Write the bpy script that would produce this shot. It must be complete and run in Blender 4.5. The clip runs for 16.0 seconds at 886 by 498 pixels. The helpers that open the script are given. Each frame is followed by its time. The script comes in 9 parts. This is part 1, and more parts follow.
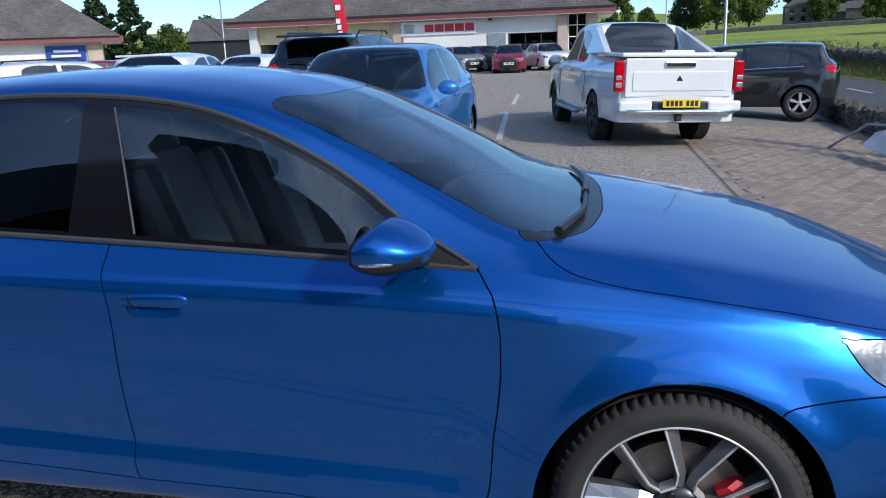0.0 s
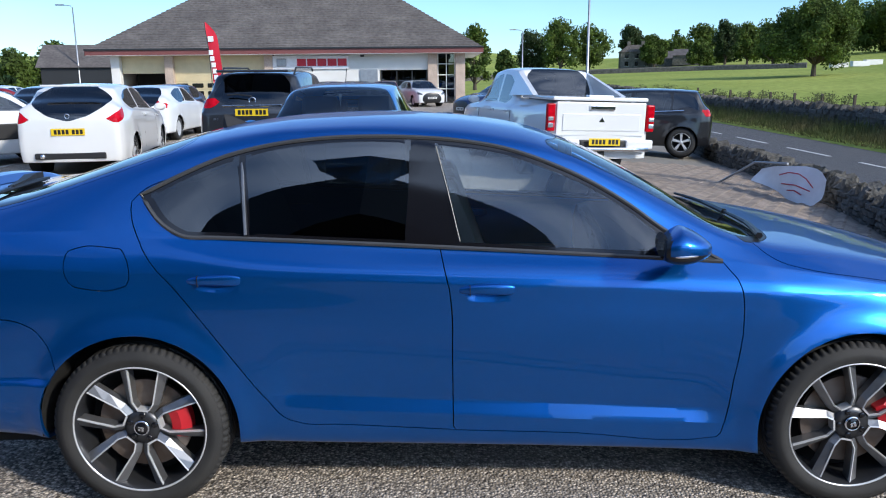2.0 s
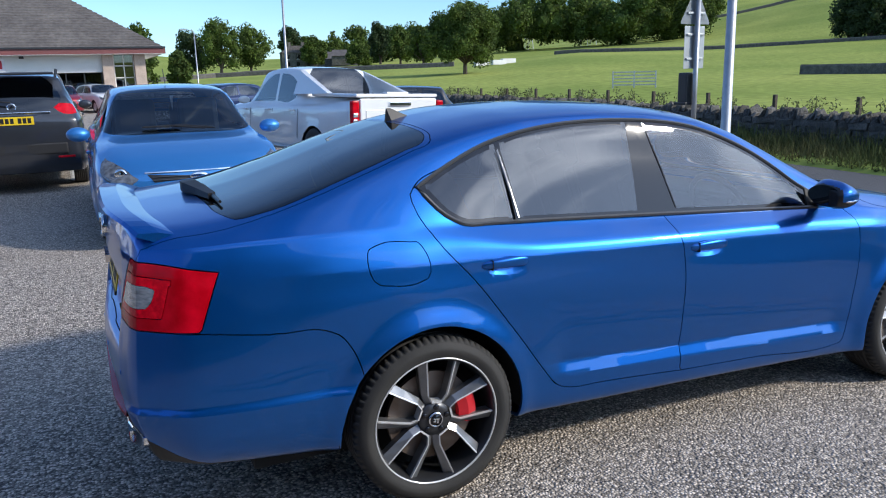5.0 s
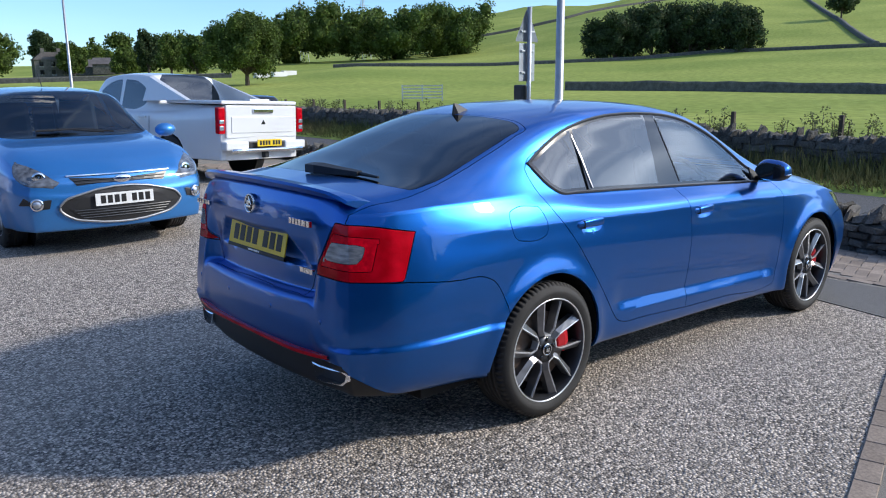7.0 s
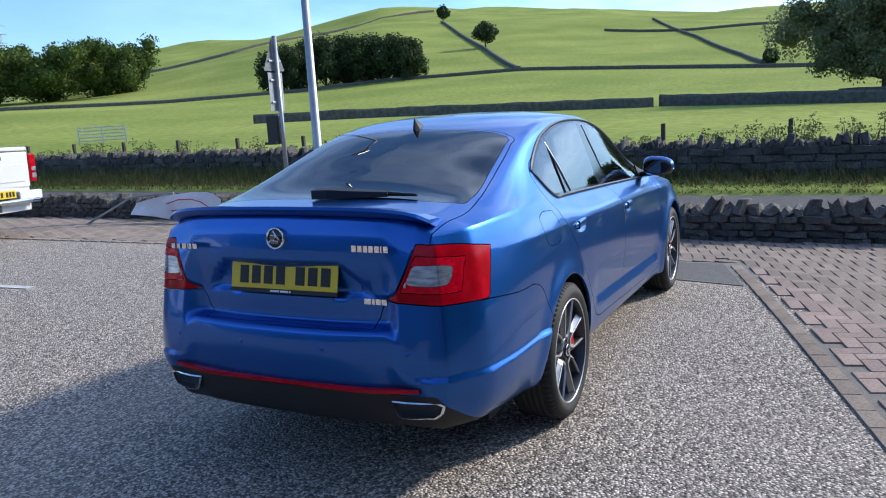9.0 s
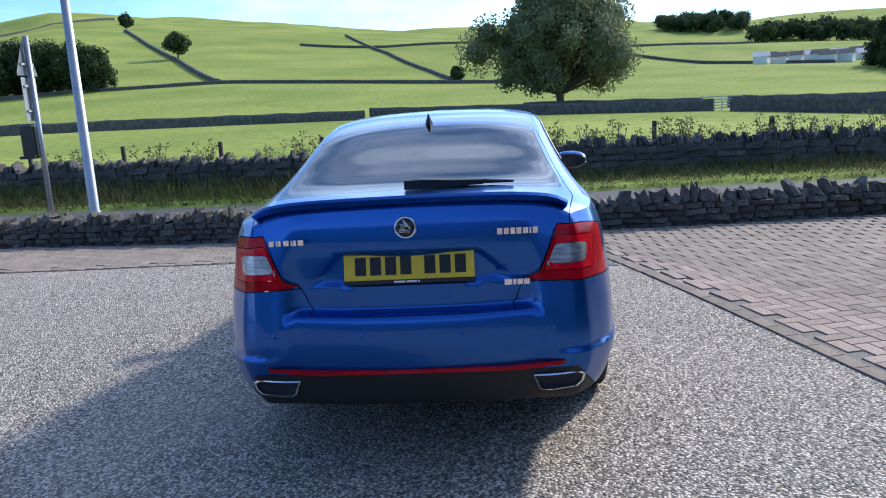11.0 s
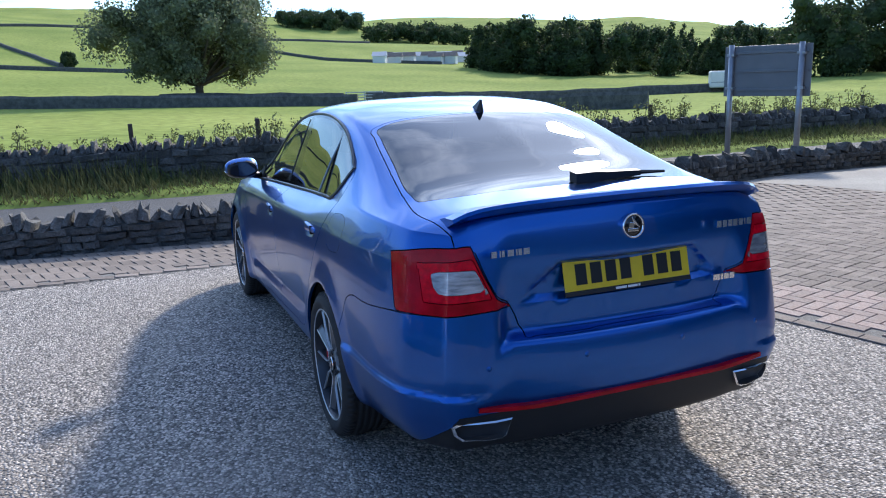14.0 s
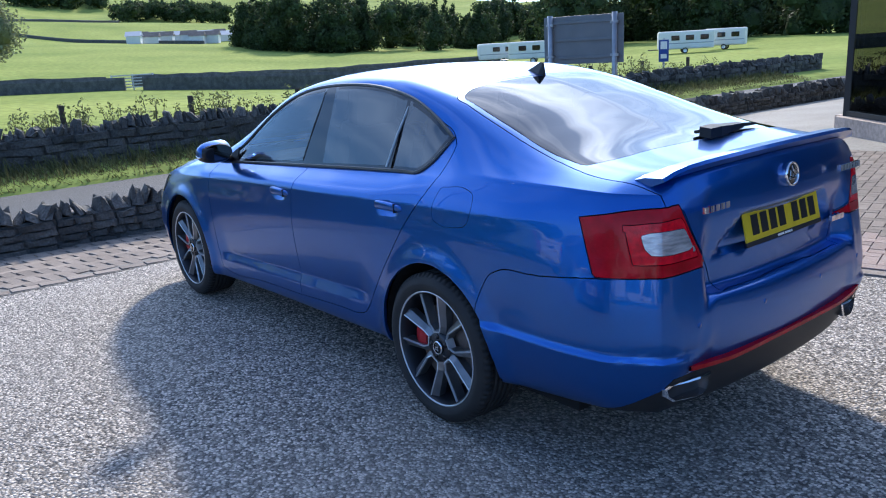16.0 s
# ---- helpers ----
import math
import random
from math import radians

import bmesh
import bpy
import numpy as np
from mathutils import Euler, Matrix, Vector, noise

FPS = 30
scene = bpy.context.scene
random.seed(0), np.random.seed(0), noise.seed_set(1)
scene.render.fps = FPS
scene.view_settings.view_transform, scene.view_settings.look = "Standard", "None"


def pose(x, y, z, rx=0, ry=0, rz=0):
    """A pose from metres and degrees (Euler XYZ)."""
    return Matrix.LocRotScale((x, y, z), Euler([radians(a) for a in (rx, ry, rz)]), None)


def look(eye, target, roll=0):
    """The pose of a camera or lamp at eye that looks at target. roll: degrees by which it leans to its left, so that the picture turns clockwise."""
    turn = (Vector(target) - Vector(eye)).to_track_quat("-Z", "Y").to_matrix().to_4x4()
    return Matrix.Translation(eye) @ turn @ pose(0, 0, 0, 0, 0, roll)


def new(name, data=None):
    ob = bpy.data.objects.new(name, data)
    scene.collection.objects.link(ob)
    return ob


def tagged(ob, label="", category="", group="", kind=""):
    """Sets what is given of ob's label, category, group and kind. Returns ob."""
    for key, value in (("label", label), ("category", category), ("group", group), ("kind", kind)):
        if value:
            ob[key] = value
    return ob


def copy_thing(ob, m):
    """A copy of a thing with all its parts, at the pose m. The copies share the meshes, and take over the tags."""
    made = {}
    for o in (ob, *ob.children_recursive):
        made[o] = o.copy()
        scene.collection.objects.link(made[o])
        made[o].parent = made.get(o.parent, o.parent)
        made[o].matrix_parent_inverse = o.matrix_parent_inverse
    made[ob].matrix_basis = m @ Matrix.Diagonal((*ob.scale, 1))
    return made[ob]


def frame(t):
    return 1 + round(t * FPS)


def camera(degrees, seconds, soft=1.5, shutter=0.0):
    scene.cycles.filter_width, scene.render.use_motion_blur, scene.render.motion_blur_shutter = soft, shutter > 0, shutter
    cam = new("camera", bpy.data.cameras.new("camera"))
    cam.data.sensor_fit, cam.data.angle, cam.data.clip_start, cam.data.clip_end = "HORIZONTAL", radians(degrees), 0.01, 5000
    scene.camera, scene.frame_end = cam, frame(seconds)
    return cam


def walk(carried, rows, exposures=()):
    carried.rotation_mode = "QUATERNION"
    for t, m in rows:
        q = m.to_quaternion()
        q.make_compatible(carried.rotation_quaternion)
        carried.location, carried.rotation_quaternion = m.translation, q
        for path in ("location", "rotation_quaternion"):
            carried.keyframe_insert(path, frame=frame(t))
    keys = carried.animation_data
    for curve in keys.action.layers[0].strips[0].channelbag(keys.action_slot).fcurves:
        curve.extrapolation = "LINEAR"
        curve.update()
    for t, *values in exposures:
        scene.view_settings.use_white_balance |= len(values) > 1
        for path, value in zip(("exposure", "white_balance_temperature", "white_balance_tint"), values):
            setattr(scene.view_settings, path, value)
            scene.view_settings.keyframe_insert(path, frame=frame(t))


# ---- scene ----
cam = camera(59.0, 16.0, 1.1)
PATH = [
    (0, (1.102, -2.674, 1.485), (0.743, -0.771, 0.985), -2.2),
    (0.5, (0.866, -3.056, 1.542), (0.533, -1.139, 1.079), -3.0),
    (1, (0.565, -3.286, 1.529), (0.317, -1.354, 1.074), -2.6),
    (1.5, (0.175, -3.38, 1.56), (0.043, -1.435, 1.112), -1.5),
    (2, (-0.222, -3.578, 1.604), (-0.209, -1.624, 1.177), -0.5),
    (2.5, (-0.53, -3.608, 1.585), (-0.371, -1.659, 1.167), 0.2),
    (3, (-0.89, -3.525, 1.608), (-0.587, -1.592, 1.191), 0.7),
    (3.5, (-1.319, -3.529, 1.614), (-0.872, -1.632, 1.164), 1.5),
    (4, (-1.664, -3.45, 1.609), (-1.086, -1.594, 1.14), 0.8),
    (4.2, (-1.804, -3.364, 1.609), (-1.181, -1.52, 1.15), 0.1),
    (6.3, (-3.561, -3.339, 1.58), (-2.451, -1.733, 1.149), -0.8),
    (6.5, (-3.722, -3.334, 1.587), (-2.566, -1.76, 1.157), -0.6),
    (7, (-4.0, -3.175, 1.561), (-2.722, -1.693, 1.145), -0.5),
    (7.5, (-4.27, -2.935, 1.547), (-2.859, -1.575, 1.149), -0.9),
    (8, (-4.549, -2.677, 1.551), (-2.998, -1.473, 1.167), -1.6),
    (8.2, (-4.6, -2.539, 1.529), (-3.001, -1.399, 1.15), -2.1),
    (10.3, (-5.21, -0.908, 1.515), (-3.288, -0.484, 1.159), -3.6),
    (10.5, (-5.266, -0.75, 1.499), (-3.329, -0.401, 1.141), -3.5),
    (11, (-5.378, -0.401, 1.522), (-3.421, -0.231, 1.148), -3.4),
    (11.5, (-5.299, -0.033, 1.505), (-3.336, -0.034, 1.122), -3.3),
    (12, (-5.19, 0.283, 1.506), (-3.235, 0.119, 1.115), -3.0),
    (12.5, (-5.126, 0.679, 1.565), (-3.191, 0.367, 1.169), -2.5),
    (13, (-4.952, 0.978, 1.545), (-3.045, 0.523, 1.148), -2.1),
    (13.5, (-4.733, 1.258, 1.574), (-2.868, 0.666, 1.158), -1.8),
    (14, (-4.604, 1.597, 1.564), (-2.792, 0.868, 1.134), -1.8),
    (14.5, (-4.495, 1.875, 1.577), (-2.74, 1.025, 1.134), -2.2),
    (15, (-4.227, 2.13, 1.569), (-2.539, 1.161, 1.11), -2.6),
    (15.5, (-3.998, 2.407, 1.549), (-2.386, 1.324, 1.069), -3.0),
    (16, (-3.788, 2.702, 1.561), (-2.267, 1.507, 1.054), -3.2),
]
# the clip's camera opens up as it turns towards the sun
walk(cam, [(t, look(e, g, r)) for t, e, g, r in PATH], [(0, 0.74, 6500, 10), (1, 0.92, 6500, 10), (2, 0.95, 6500, 10), (4, 0.95, 6550, 10), (8, 1.0, 6600, 11), (10.5, 1.2, 6550, 11), (12.5, 1.25, 6400, 12), (14, 1.28, 6350, 12), (16, 1.44, 6350, 12)])

# ---- world, sun ----
world = bpy.data.worlds.new("sky")
scene.world = world
world.use_nodes = True
SUN_AZ, SUN_EL = -39.0, 30.0


def build_sky():
    nt = world.node_tree
    n, l = nt.nodes, nt.links
    n.clear()
    out = n.new("ShaderNodeOutputWorld")
    bg = n.new("ShaderNodeBackground")
    sky = n.new("ShaderNodeTexSky")
    sky.sky_type = "NISHITA"
    sky.sun_disc = False
    sky.sun_elevation = radians(SUN_EL)
    sky.sun_rotation = radians(90 - SUN_AZ)
    sky.air_density, sky.dust_density, sky.ozone_density = 0.9, 0.1, 2.4
    co = n.new("ShaderNodeTexCoord")
    mp = n.new("ShaderNodeMapping")
    mp.inputs["Scale"].default_value = (1.3, 1.3, 4.5)
    mp.inputs["Rotation"].default_value = (0.25, 0.1, 0.6)
    noi = n.new("ShaderNodeTexNoise")
    noi.inputs["Scale"].default_value = 1.9
    noi.inputs["Detail"].default_value = 8
    noi.inputs["Roughness"].default_value = 0.55
    noi.inputs["Distortion"].default_value = 0.1
    ramp = n.new("ShaderNodeMapRange")
    ramp.inputs["From Min"].default_value, ramp.inputs["From Max"].default_value = 0.36, 0.76
    ramp.inputs["To Max"].default_value = 0.85
    mix = n.new("ShaderNodeMix")
    mix.data_type = "RGBA"
    # cloud lies thicker towards the sun, thin elsewhere, and is lit like the sky behind it
    side = n.new("ShaderNodeVectorMath")
    side.operation = "DOT_PRODUCT"
    side.inputs[1].default_value = (math.cos(radians(SUN_AZ)), math.sin(radians(SUN_AZ)), 0.35)
    l.new(co.outputs["Generated"], side.inputs[0])
    cover = n.new("ShaderNodeMapRange")
    cover.inputs["From Min"].default_value, cover.inputs["From Max"].default_value = 0.05, 0.70
    cover.inputs["To Min"].default_value, cover.inputs["To Max"].default_value = 0.10, 1.0
    l.new(side.outputs["Value"], cover.inputs["Value"])
    both = n.new("ShaderNodeMath")
    both.operation = "MULTIPLY"
    lit = n.new("ShaderNodeMix")
    lit.data_type, lit.blend_type = "RGBA", "ADD"
    lit.inputs["Factor"].default_value = 1.0
    lit.inputs["B"].default_value = (3.0, 3.1, 3.2, 1)
    gain = n.new("ShaderNodeMix")
    gain.data_type, gain.blend_type = "RGBA", "MULTIPLY"
    gain.inputs["Factor"].default_value = 1.0
    gain.inputs["B"].default_value = (1.8, 1.75, 1.6, 1)
    # thin cloud near the sun scatters its light forwards and is far brighter there
    near = n.new("ShaderNodeVectorMath")
    near.operation = "DOT_PRODUCT"
    near.inputs[1].default_value = (math.cos(radians(SUN_EL)) * math.cos(radians(SUN_AZ)), math.cos(radians(SUN_EL)) * math.sin(radians(SUN_AZ)), math.sin(radians(SUN_EL)))
    l.new(co.outputs["Generated"], near.inputs[0])
    top = n.new("ShaderNodeMath")
    top.operation = "MAXIMUM"
    l.new(near.outputs["Value"], top.inputs[0])
    power = n.new("ShaderNodeMath")
    power.operation = "POWER"
    power.inputs[1].default_value = 9.0
    l.new(top.outputs["Value"], power.inputs[0])
    glow = n.new("ShaderNodeMix")
    glow.data_type = "RGBA"
    glow.inputs["A"].default_value = (3.0, 3.1, 3.2, 1)
    glow.inputs["B"].default_value = (12.0, 11.8, 11.5, 1)
    l.new(power.outputs["Value"], glow.inputs["Factor"])
    l.new(glow.outputs["Result"], lit.inputs["B"])
    l.new(sky.outputs["Color"], gain.inputs["A"])
    l.new(gain.outputs["Result"], lit.inputs["A"])
    l.new(lit.outputs["Result"], mix.inputs["B"])
    l.new(co.outputs["Generated"], mp.inputs["Vector"])
    l.new(mp.outputs["Vector"], noi.inputs["Vector"])
    l.new(noi.outputs["Fac"], ramp.inputs["Value"])
    l.new(ramp.outputs["Result"], both.inputs[0])
    l.new(cover.outputs["Result"], both.inputs[1])
    # a thin veil stays before the sun, and the bank thins out towards the horizon
    veil = n.new("ShaderNodeMath")
    veil.operation = "MULTIPLY"
    veil.inputs[1].default_value = 0.22
    l.new(power.outputs["Value"], veil.inputs[0])
    most = n.new("ShaderNodeMath")
    most.operation = "MAXIMUM"
    l.new(both.outputs["Value"], most.inputs[0])
    l.new(veil.outputs["Value"], most.inputs[1])
    sep = n.new("ShaderNodeSeparateXYZ")
    l.new(co.outputs["Generated"], sep.inputs["Vector"])
    low = n.new("ShaderNodeMapRange")
    low.inputs["From Min"].default_value, low.inputs["From Max"].default_value = 0.02, 0.28
    low.inputs["To Min"].default_value = 0.12
    l.new(sep.outputs["Z"], low.inputs["Value"])
    thinned = n.new("ShaderNodeMath")
    thinned.operation = "MULTIPLY"
    l.new(most.outputs["Value"], thinned.inputs[0])
    l.new(low.outputs["Result"], thinned.inputs[1])
    l.new(thinned.outputs["Value"], mix.inputs["Factor"])
    cool = n.new("ShaderNodeMix")
    cool.data_type, cool.blend_type = "RGBA", "MULTIPLY"
    cool.inputs["Factor"].default_value = 1.0
    cool.inputs["B"].default_value = (0.385, 0.53, 0.69, 1)
    l.new(sky.outputs["Color"], cool.inputs["A"])
    l.new(cool.outputs["Result"], mix.inputs["A"])
    l.new(mix.outputs["Result"], bg.inputs["Color"])
    bg.inputs["Strength"].default_value = 0.15
    l.new(bg.outputs["Background"], out.inputs["Surface"])


build_sky()
sun = new("sun", bpy.data.lights.new("sun", "SUN"))
sun.data.energy, sun.data.angle, sun.data.color = 2.1, radians(4.0), (1.0, 0.94, 0.84)
sun_way = Vector((math.cos(radians(SUN_EL)) * math.cos(radians(SUN_AZ)), math.cos(radians(SUN_EL)) * math.sin(radians(SUN_AZ)), math.sin(radians(SUN_EL))))
sun.matrix_world = look(sun_way * 60, (0, 0, 0))


# ---- materials ----
def material(name, colour, rough=0.6, metal=0.0, var=0.0, var_scale=4.0, fine=0.0, fine_scale=80.0, bump=0.0, bump_scale=60.0,
             coat=0.0, spec=0.5, random_value=0.0, second=None, dist=0.01, island=0.0, stretch=(1, 1, 1), rough_var=0.0, thin=0.0):
    """A procedural surface: base colour varied at two scales, relief, optional coat."""
    m = bpy.data.materials.new(name)
    m.use_nodes = True
    nt = m.node_tree
    n, l = nt.nodes, nt.links
    b = n["Principled BSDF"]
    b.inputs["Roughness"].default_value = rough
    b.inputs["Metallic"].default_value = metal
    b.inputs["Specular IOR Level"].default_value = spec
    b.inputs["Coat Weight"].default_value = coat
    b.inputs["Coat Roughness"].default_value = 0.015
    co = n.new("ShaderNodeTexCoord")
    mp = n.new("ShaderNodeMapping")
    mp.inputs["Scale"].default_value = stretch
    l.new(co.outputs["Object"], mp.inputs["Vector"])
    src = None
    if second is None:
        second = tuple(min(1, c * 1.35) for c in colour)

    def noise_tex(scale, detail=4):
        t = n.new("ShaderNodeTexNoise")
        t.inputs["Scale"].default_value = scale
        t.inputs["Detail"].default_value = detail
        l.new(mp.outputs["Vector"], t.inputs["Vector"])
        return t

    mixc = n.new("ShaderNodeMix")
    mixc.data_type = "RGBA"
    mixc.inputs["A"].default_value = (*colour, 1)
    mixc.inputs["B"].default_value = (*second, 1)
    mixc.inputs["Factor"].default_value = 0.0
    if var > 0:
        t = noise_tex(var_scale)
        r = n.new("ShaderNodeMapRange")
        r.inputs["From Min"].default_value, r.inputs["From Max"].default_value = 0.35, 0.68
        r.inputs["To Max"].default_value = var
        l.new(t.outputs["Fac"], r.inputs["Value"])
        l.new(r.outputs["Result"], mixc.inputs["Factor"])
        if rough_var:
            rr = n.new("ShaderNodeMapRange")
            rr.inputs["To Min"].default_value, rr.inputs["To Max"].default_value = rough - rough_var, rough + rough_var
            l.new(t.outputs["Fac"], rr.inputs["Value"])
            l.new(rr.outputs["Result"], b.inputs["Roughness"])
    src = mixc.outputs["Result"]
    val = None
    if fine > 0:
        t = noise_tex(fine_scale, 3)
        r = n.new("ShaderNodeMapRange")
        r.inputs["From Min"].default_value, r.inputs["From Max"].default_value = 0.3, 0.7
        r.inputs["To Min"].default_value, r.inputs["To Max"].default_value = 1 - fine, 1 + fine
        l.new(t.outputs["Fac"], r.inputs["Value"])
        val = r.outputs["Result"]
    if random_value or island:
        oi = n.new("ShaderNodeObjectInfo" if random_value else "ShaderNodeNewGeometry")
        r2 = n.new("ShaderNodeMapRange")
        a = random_value or island
        r2.inputs["To Min"].default_value, r2.inputs["To Max"].default_value = 1 - a, 1 + a
        l.new(oi.outputs["Random" if random_value else "Random Per Island"], r2.inputs["Value"])
        if val is not None:
            mu = n.new("ShaderNodeMath")
            mu.operation = "MULTIPLY"
            l.new(val, mu.inputs[0])
            l.new(r2.outputs["Result"], mu.inputs[1])
            val = mu.outputs["Value"]
        else:
            val = r2.outputs["Result"]
    if val is not None:
        hs = n.new("ShaderNodeHueSaturation")
        l.new(src, hs.inputs["Color"])
        l.new(val, hs.inputs["Value"])
        src = hs.outputs["Color"]
    l.new(src, b.inputs["Base Color"])
    if bump > 0:
        t = noise_tex(bump_scale, 5)
        bp = n.new("ShaderNodeBump")
        bp.inputs["Strength"].default_value = bump
        bp.inputs["Distance"].default_value = dist
        l.new(t.outputs["Fac"], bp.inputs["Height"])
        l.new(bp.outputs["Normal"], b.inputs["Normal"])
    if thin:
        # leaves and blades let part of the light through
        tl, mx = n.new("ShaderNodeBsdfTranslucent"), n.new("ShaderNodeMixShader")
        mx.inputs["Fac"].default_value = thin
        l.new(src, tl.inputs["Color"])
        l.new(b.outputs["BSDF"], mx.inputs[1])
        l.new(tl.outputs["BSDF"], mx.inputs[2])
        l.new(mx.outputs["Shader"], n["Material Output"].inputs["Surface"])
    return m


def gravel_material(name, dark, light, cell=140.0, dist=0.006, dirt=(0.10, 0.095, 0.085)):
    """Worn tarmac: exposed chippings in a dark binder, with larger dusty patches."""
    m = bpy.data.materials.new(name)
    m.use_nodes = True
    nt = m.node_tree
    n, l = nt.nodes, nt.links
    b = n["Principled BSDF"]
    b.inputs["Roughness"].default_value = 0.85
    b.inputs["Specular IOR Level"].default_value = 0.35
    co = n.new("ShaderNodeTexCoord")
    v = n.new("ShaderNodeTexVoronoi")
    v.inputs["Scale"].default_value = cell
    l.new(co.outputs["Object"], v.inputs["Vector"])
    w = n.new("ShaderNodeSeparateColor")
    l.new(v.outputs["Color"], w.inputs["Color"])
    r = n.new("ShaderNodeValToRGB")
    r.color_ramp.elements[0].position, r.color_ramp.elements[0].color = 0.0, (*dark, 1)
    r.color_ramp.elements[1].position, r.color_ramp.elements[1].color = 1.0, (*light, 1)
    e = r.color_ramp.elements.new(0.55)
    e.color = (*[(a + c) * 0.42 for a, c in zip(dark, light)], 1)
    l.new(w.outputs["Red"], r.inputs["Fac"])
    edge = n.new("ShaderNodeMapRange")
    edge.inputs["From Min"].default_value, edge.inputs["From Max"].default_value = 0.35, 0.75
    edge.inputs["To Min"].default_value, edge.inputs["To Max"].default_value = 1.0, 0.45
    l.new(v.outputs["Distance"], edge.inputs["Value"])
    hs = n.new("ShaderNodeHueSaturation")
    l.new(r.outputs["Color"], hs.inputs["Color"])
    l.new(edge.outputs["Result"], hs.inputs["Value"])
    big = n.new("ShaderNodeTexNoise")
    big.inputs["Scale"].default_value = 0.55
    big.inputs["Detail"].default_value = 6
    l.new(co.outputs["Object"], big.inputs["Vector"])
    br = n.new("ShaderNodeMapRange")
    br.inputs["From Min"].default_value, br.inputs["From Max"].default_value = 0.45, 0.75
    br.inputs["To Max"].default_value = 0.45
    l.new(big.outputs["Fac"], br.inputs["Value"])
    mx = n.new("ShaderNodeMix")
    mx.data_type = "RGBA"
    mx.inputs["B"].default_value = (*dirt, 1)
    l.new(br.outputs["Result"], mx.inputs["Factor"])
    l.new(hs.outputs["Color"], mx.inputs["A"])
    l.new(mx.outputs["Result"], b.inputs["Base Color"])
    inv = n.new("ShaderNodeMath")
    inv.operation = "SUBTRACT"
    inv.inputs[0].default_value = 1.0
    l.new(v.outputs["Distance"], inv.inputs[1])
    bp = n.new("ShaderNodeBump")
    bp.inputs["Strength"].default_value = 1.0
    bp.inputs["Distance"].default_value = dist
    l.new(inv.outputs["Value"], bp.inputs["Height"])
    l.new(bp.outputs["Normal"], b.inputs["Normal"])
    return m


def glass_material(name, tint, rough=0.0, ior=2.0):
    """Car glass: tinted see-through body with a mirror-like skin driven by the angle."""
    m = bpy.data.materials.new(name)
    m.use_nodes = True
    nt = m.node_tree
    n, l = nt.nodes, nt.links
    n.remove(n["Principled BSDF"])
    tr = n.new("ShaderNodeBsdfTransparent")
    tr.inputs["Color"].default_value = (*tint, 1)
    gl = n.new("ShaderNodeBsdfGlossy")
    gl.inputs["Roughness"].default_value = rough
    gl.inputs["Color"].default_value = (1, 1, 1, 1)
    fr = n.new("ShaderNodeFresnel")
    fr.inputs["IOR"].default_value = ior
    mx = n.new("ShaderNodeMixShader")
    l.new(fr.outputs["Fac"], mx.inputs["Fac"])
    l.new(tr.outputs["BSDF"], mx.inputs[1])
    l.new(gl.outputs["BSDF"], mx.inputs[2])
    l.new(mx.outputs["Shader"], n["Material Output"].inputs["Surface"])
    return m


def paint(name, colour, metal=0.45, flake=0.12, rough=0.38, coat=1.0):
    return material(name, colour, rough, metal, var=0.35, var_scale=1.2, second=tuple(c * 1.15 for c in colour), fine=flake, fine_scale=900.0, coat=coat)


M = {}
M["blue"] = paint("metallic_blue_paint", (0.0002, 0.104, 0.41), 0.80, rough=0.30, coat=0.7)
M["light_blue"] = paint("light_blue_paint", (0.03, 0.20, 0.52), 0.5)
M["white"] = paint("white_paint", (0.68, 0.69, 0.69), 0.0, 0.0, 0.3)
M["grey"] = paint("grey_paint", (0.03, 0.033, 0.04), 0.5)
M["black_paint"] = paint("black_paint", (0.008, 0.008, 0.010), 0.3)
M["red_paint"] = paint("red_paint", (0.25, 0.006, 0.015), 0.3)
M["navy"] = paint("navy_paint", (0.008, 0.02, 0.075), 0.5)
M["silver"] = paint("silver_paint", (0.30, 0.33, 0.36), 0.6)
M["trim"] = material("black_trim", (0.012, 0.012, 0.013), 0.35, var=0.3, var_scale=30)
M["gloss_black"] = material("gloss_black", (0.006, 0.006, 0.008), 0.08, spec=0.6)
M["satin_trim"] = material("satin_dark_trim", (0.055, 0.058, 0.062), 0.38, 0.2, var=0.3, var_scale=12)
M["alloy_face"] = material("turned_alloy_face", (0.20, 0.205, 0.215), 0.30, 0.75, var=0.4, var_scale=16, second=(0.34, 0.345, 0.36))
M["plastic"] = material("black_plastic", (0.015, 0.015, 0.016), 0.55, bump=0.15, bump_scale=300, dist=0.001)
M["glass"] = glass_material("clear_glass", (0.90, 0.96, 0.94))
M["tint"] = glass_material("dark_glass", (0.12, 0.14, 0.15))
M["rear_tint"] = glass_material("dark_rear_glass", (0.06, 0.07, 0.075), ior=1.75)
M["chrome"] = material("chrome", (0.85, 0.86, 0.88), 0.08, 1.0)
M["tyre"] = material("tyre_rubber", (0.018, 0.018, 0.018), 0.75, var=0.5, var_scale=9, second=(0.04, 0.038, 0.035), bump=0.3, bump_scale=120, dist=0.002)
M["alloy_dark"] = material("anthracite_alloy", (0.06, 0.062, 0.068), 0.35, 0.7, var=0.4, var_scale=14)
M["alloy_bright"] = material("machined_alloy", (0.60, 0.61, 0.62), 0.28, 0.4, var=0.3, var_scale=20)
M["iron"] = material("brake_disc_iron", (0.22, 0.19, 0.17), 0.5, 0.8, var=0.6, var_scale=12, second=(0.12, 0.07, 0.04))
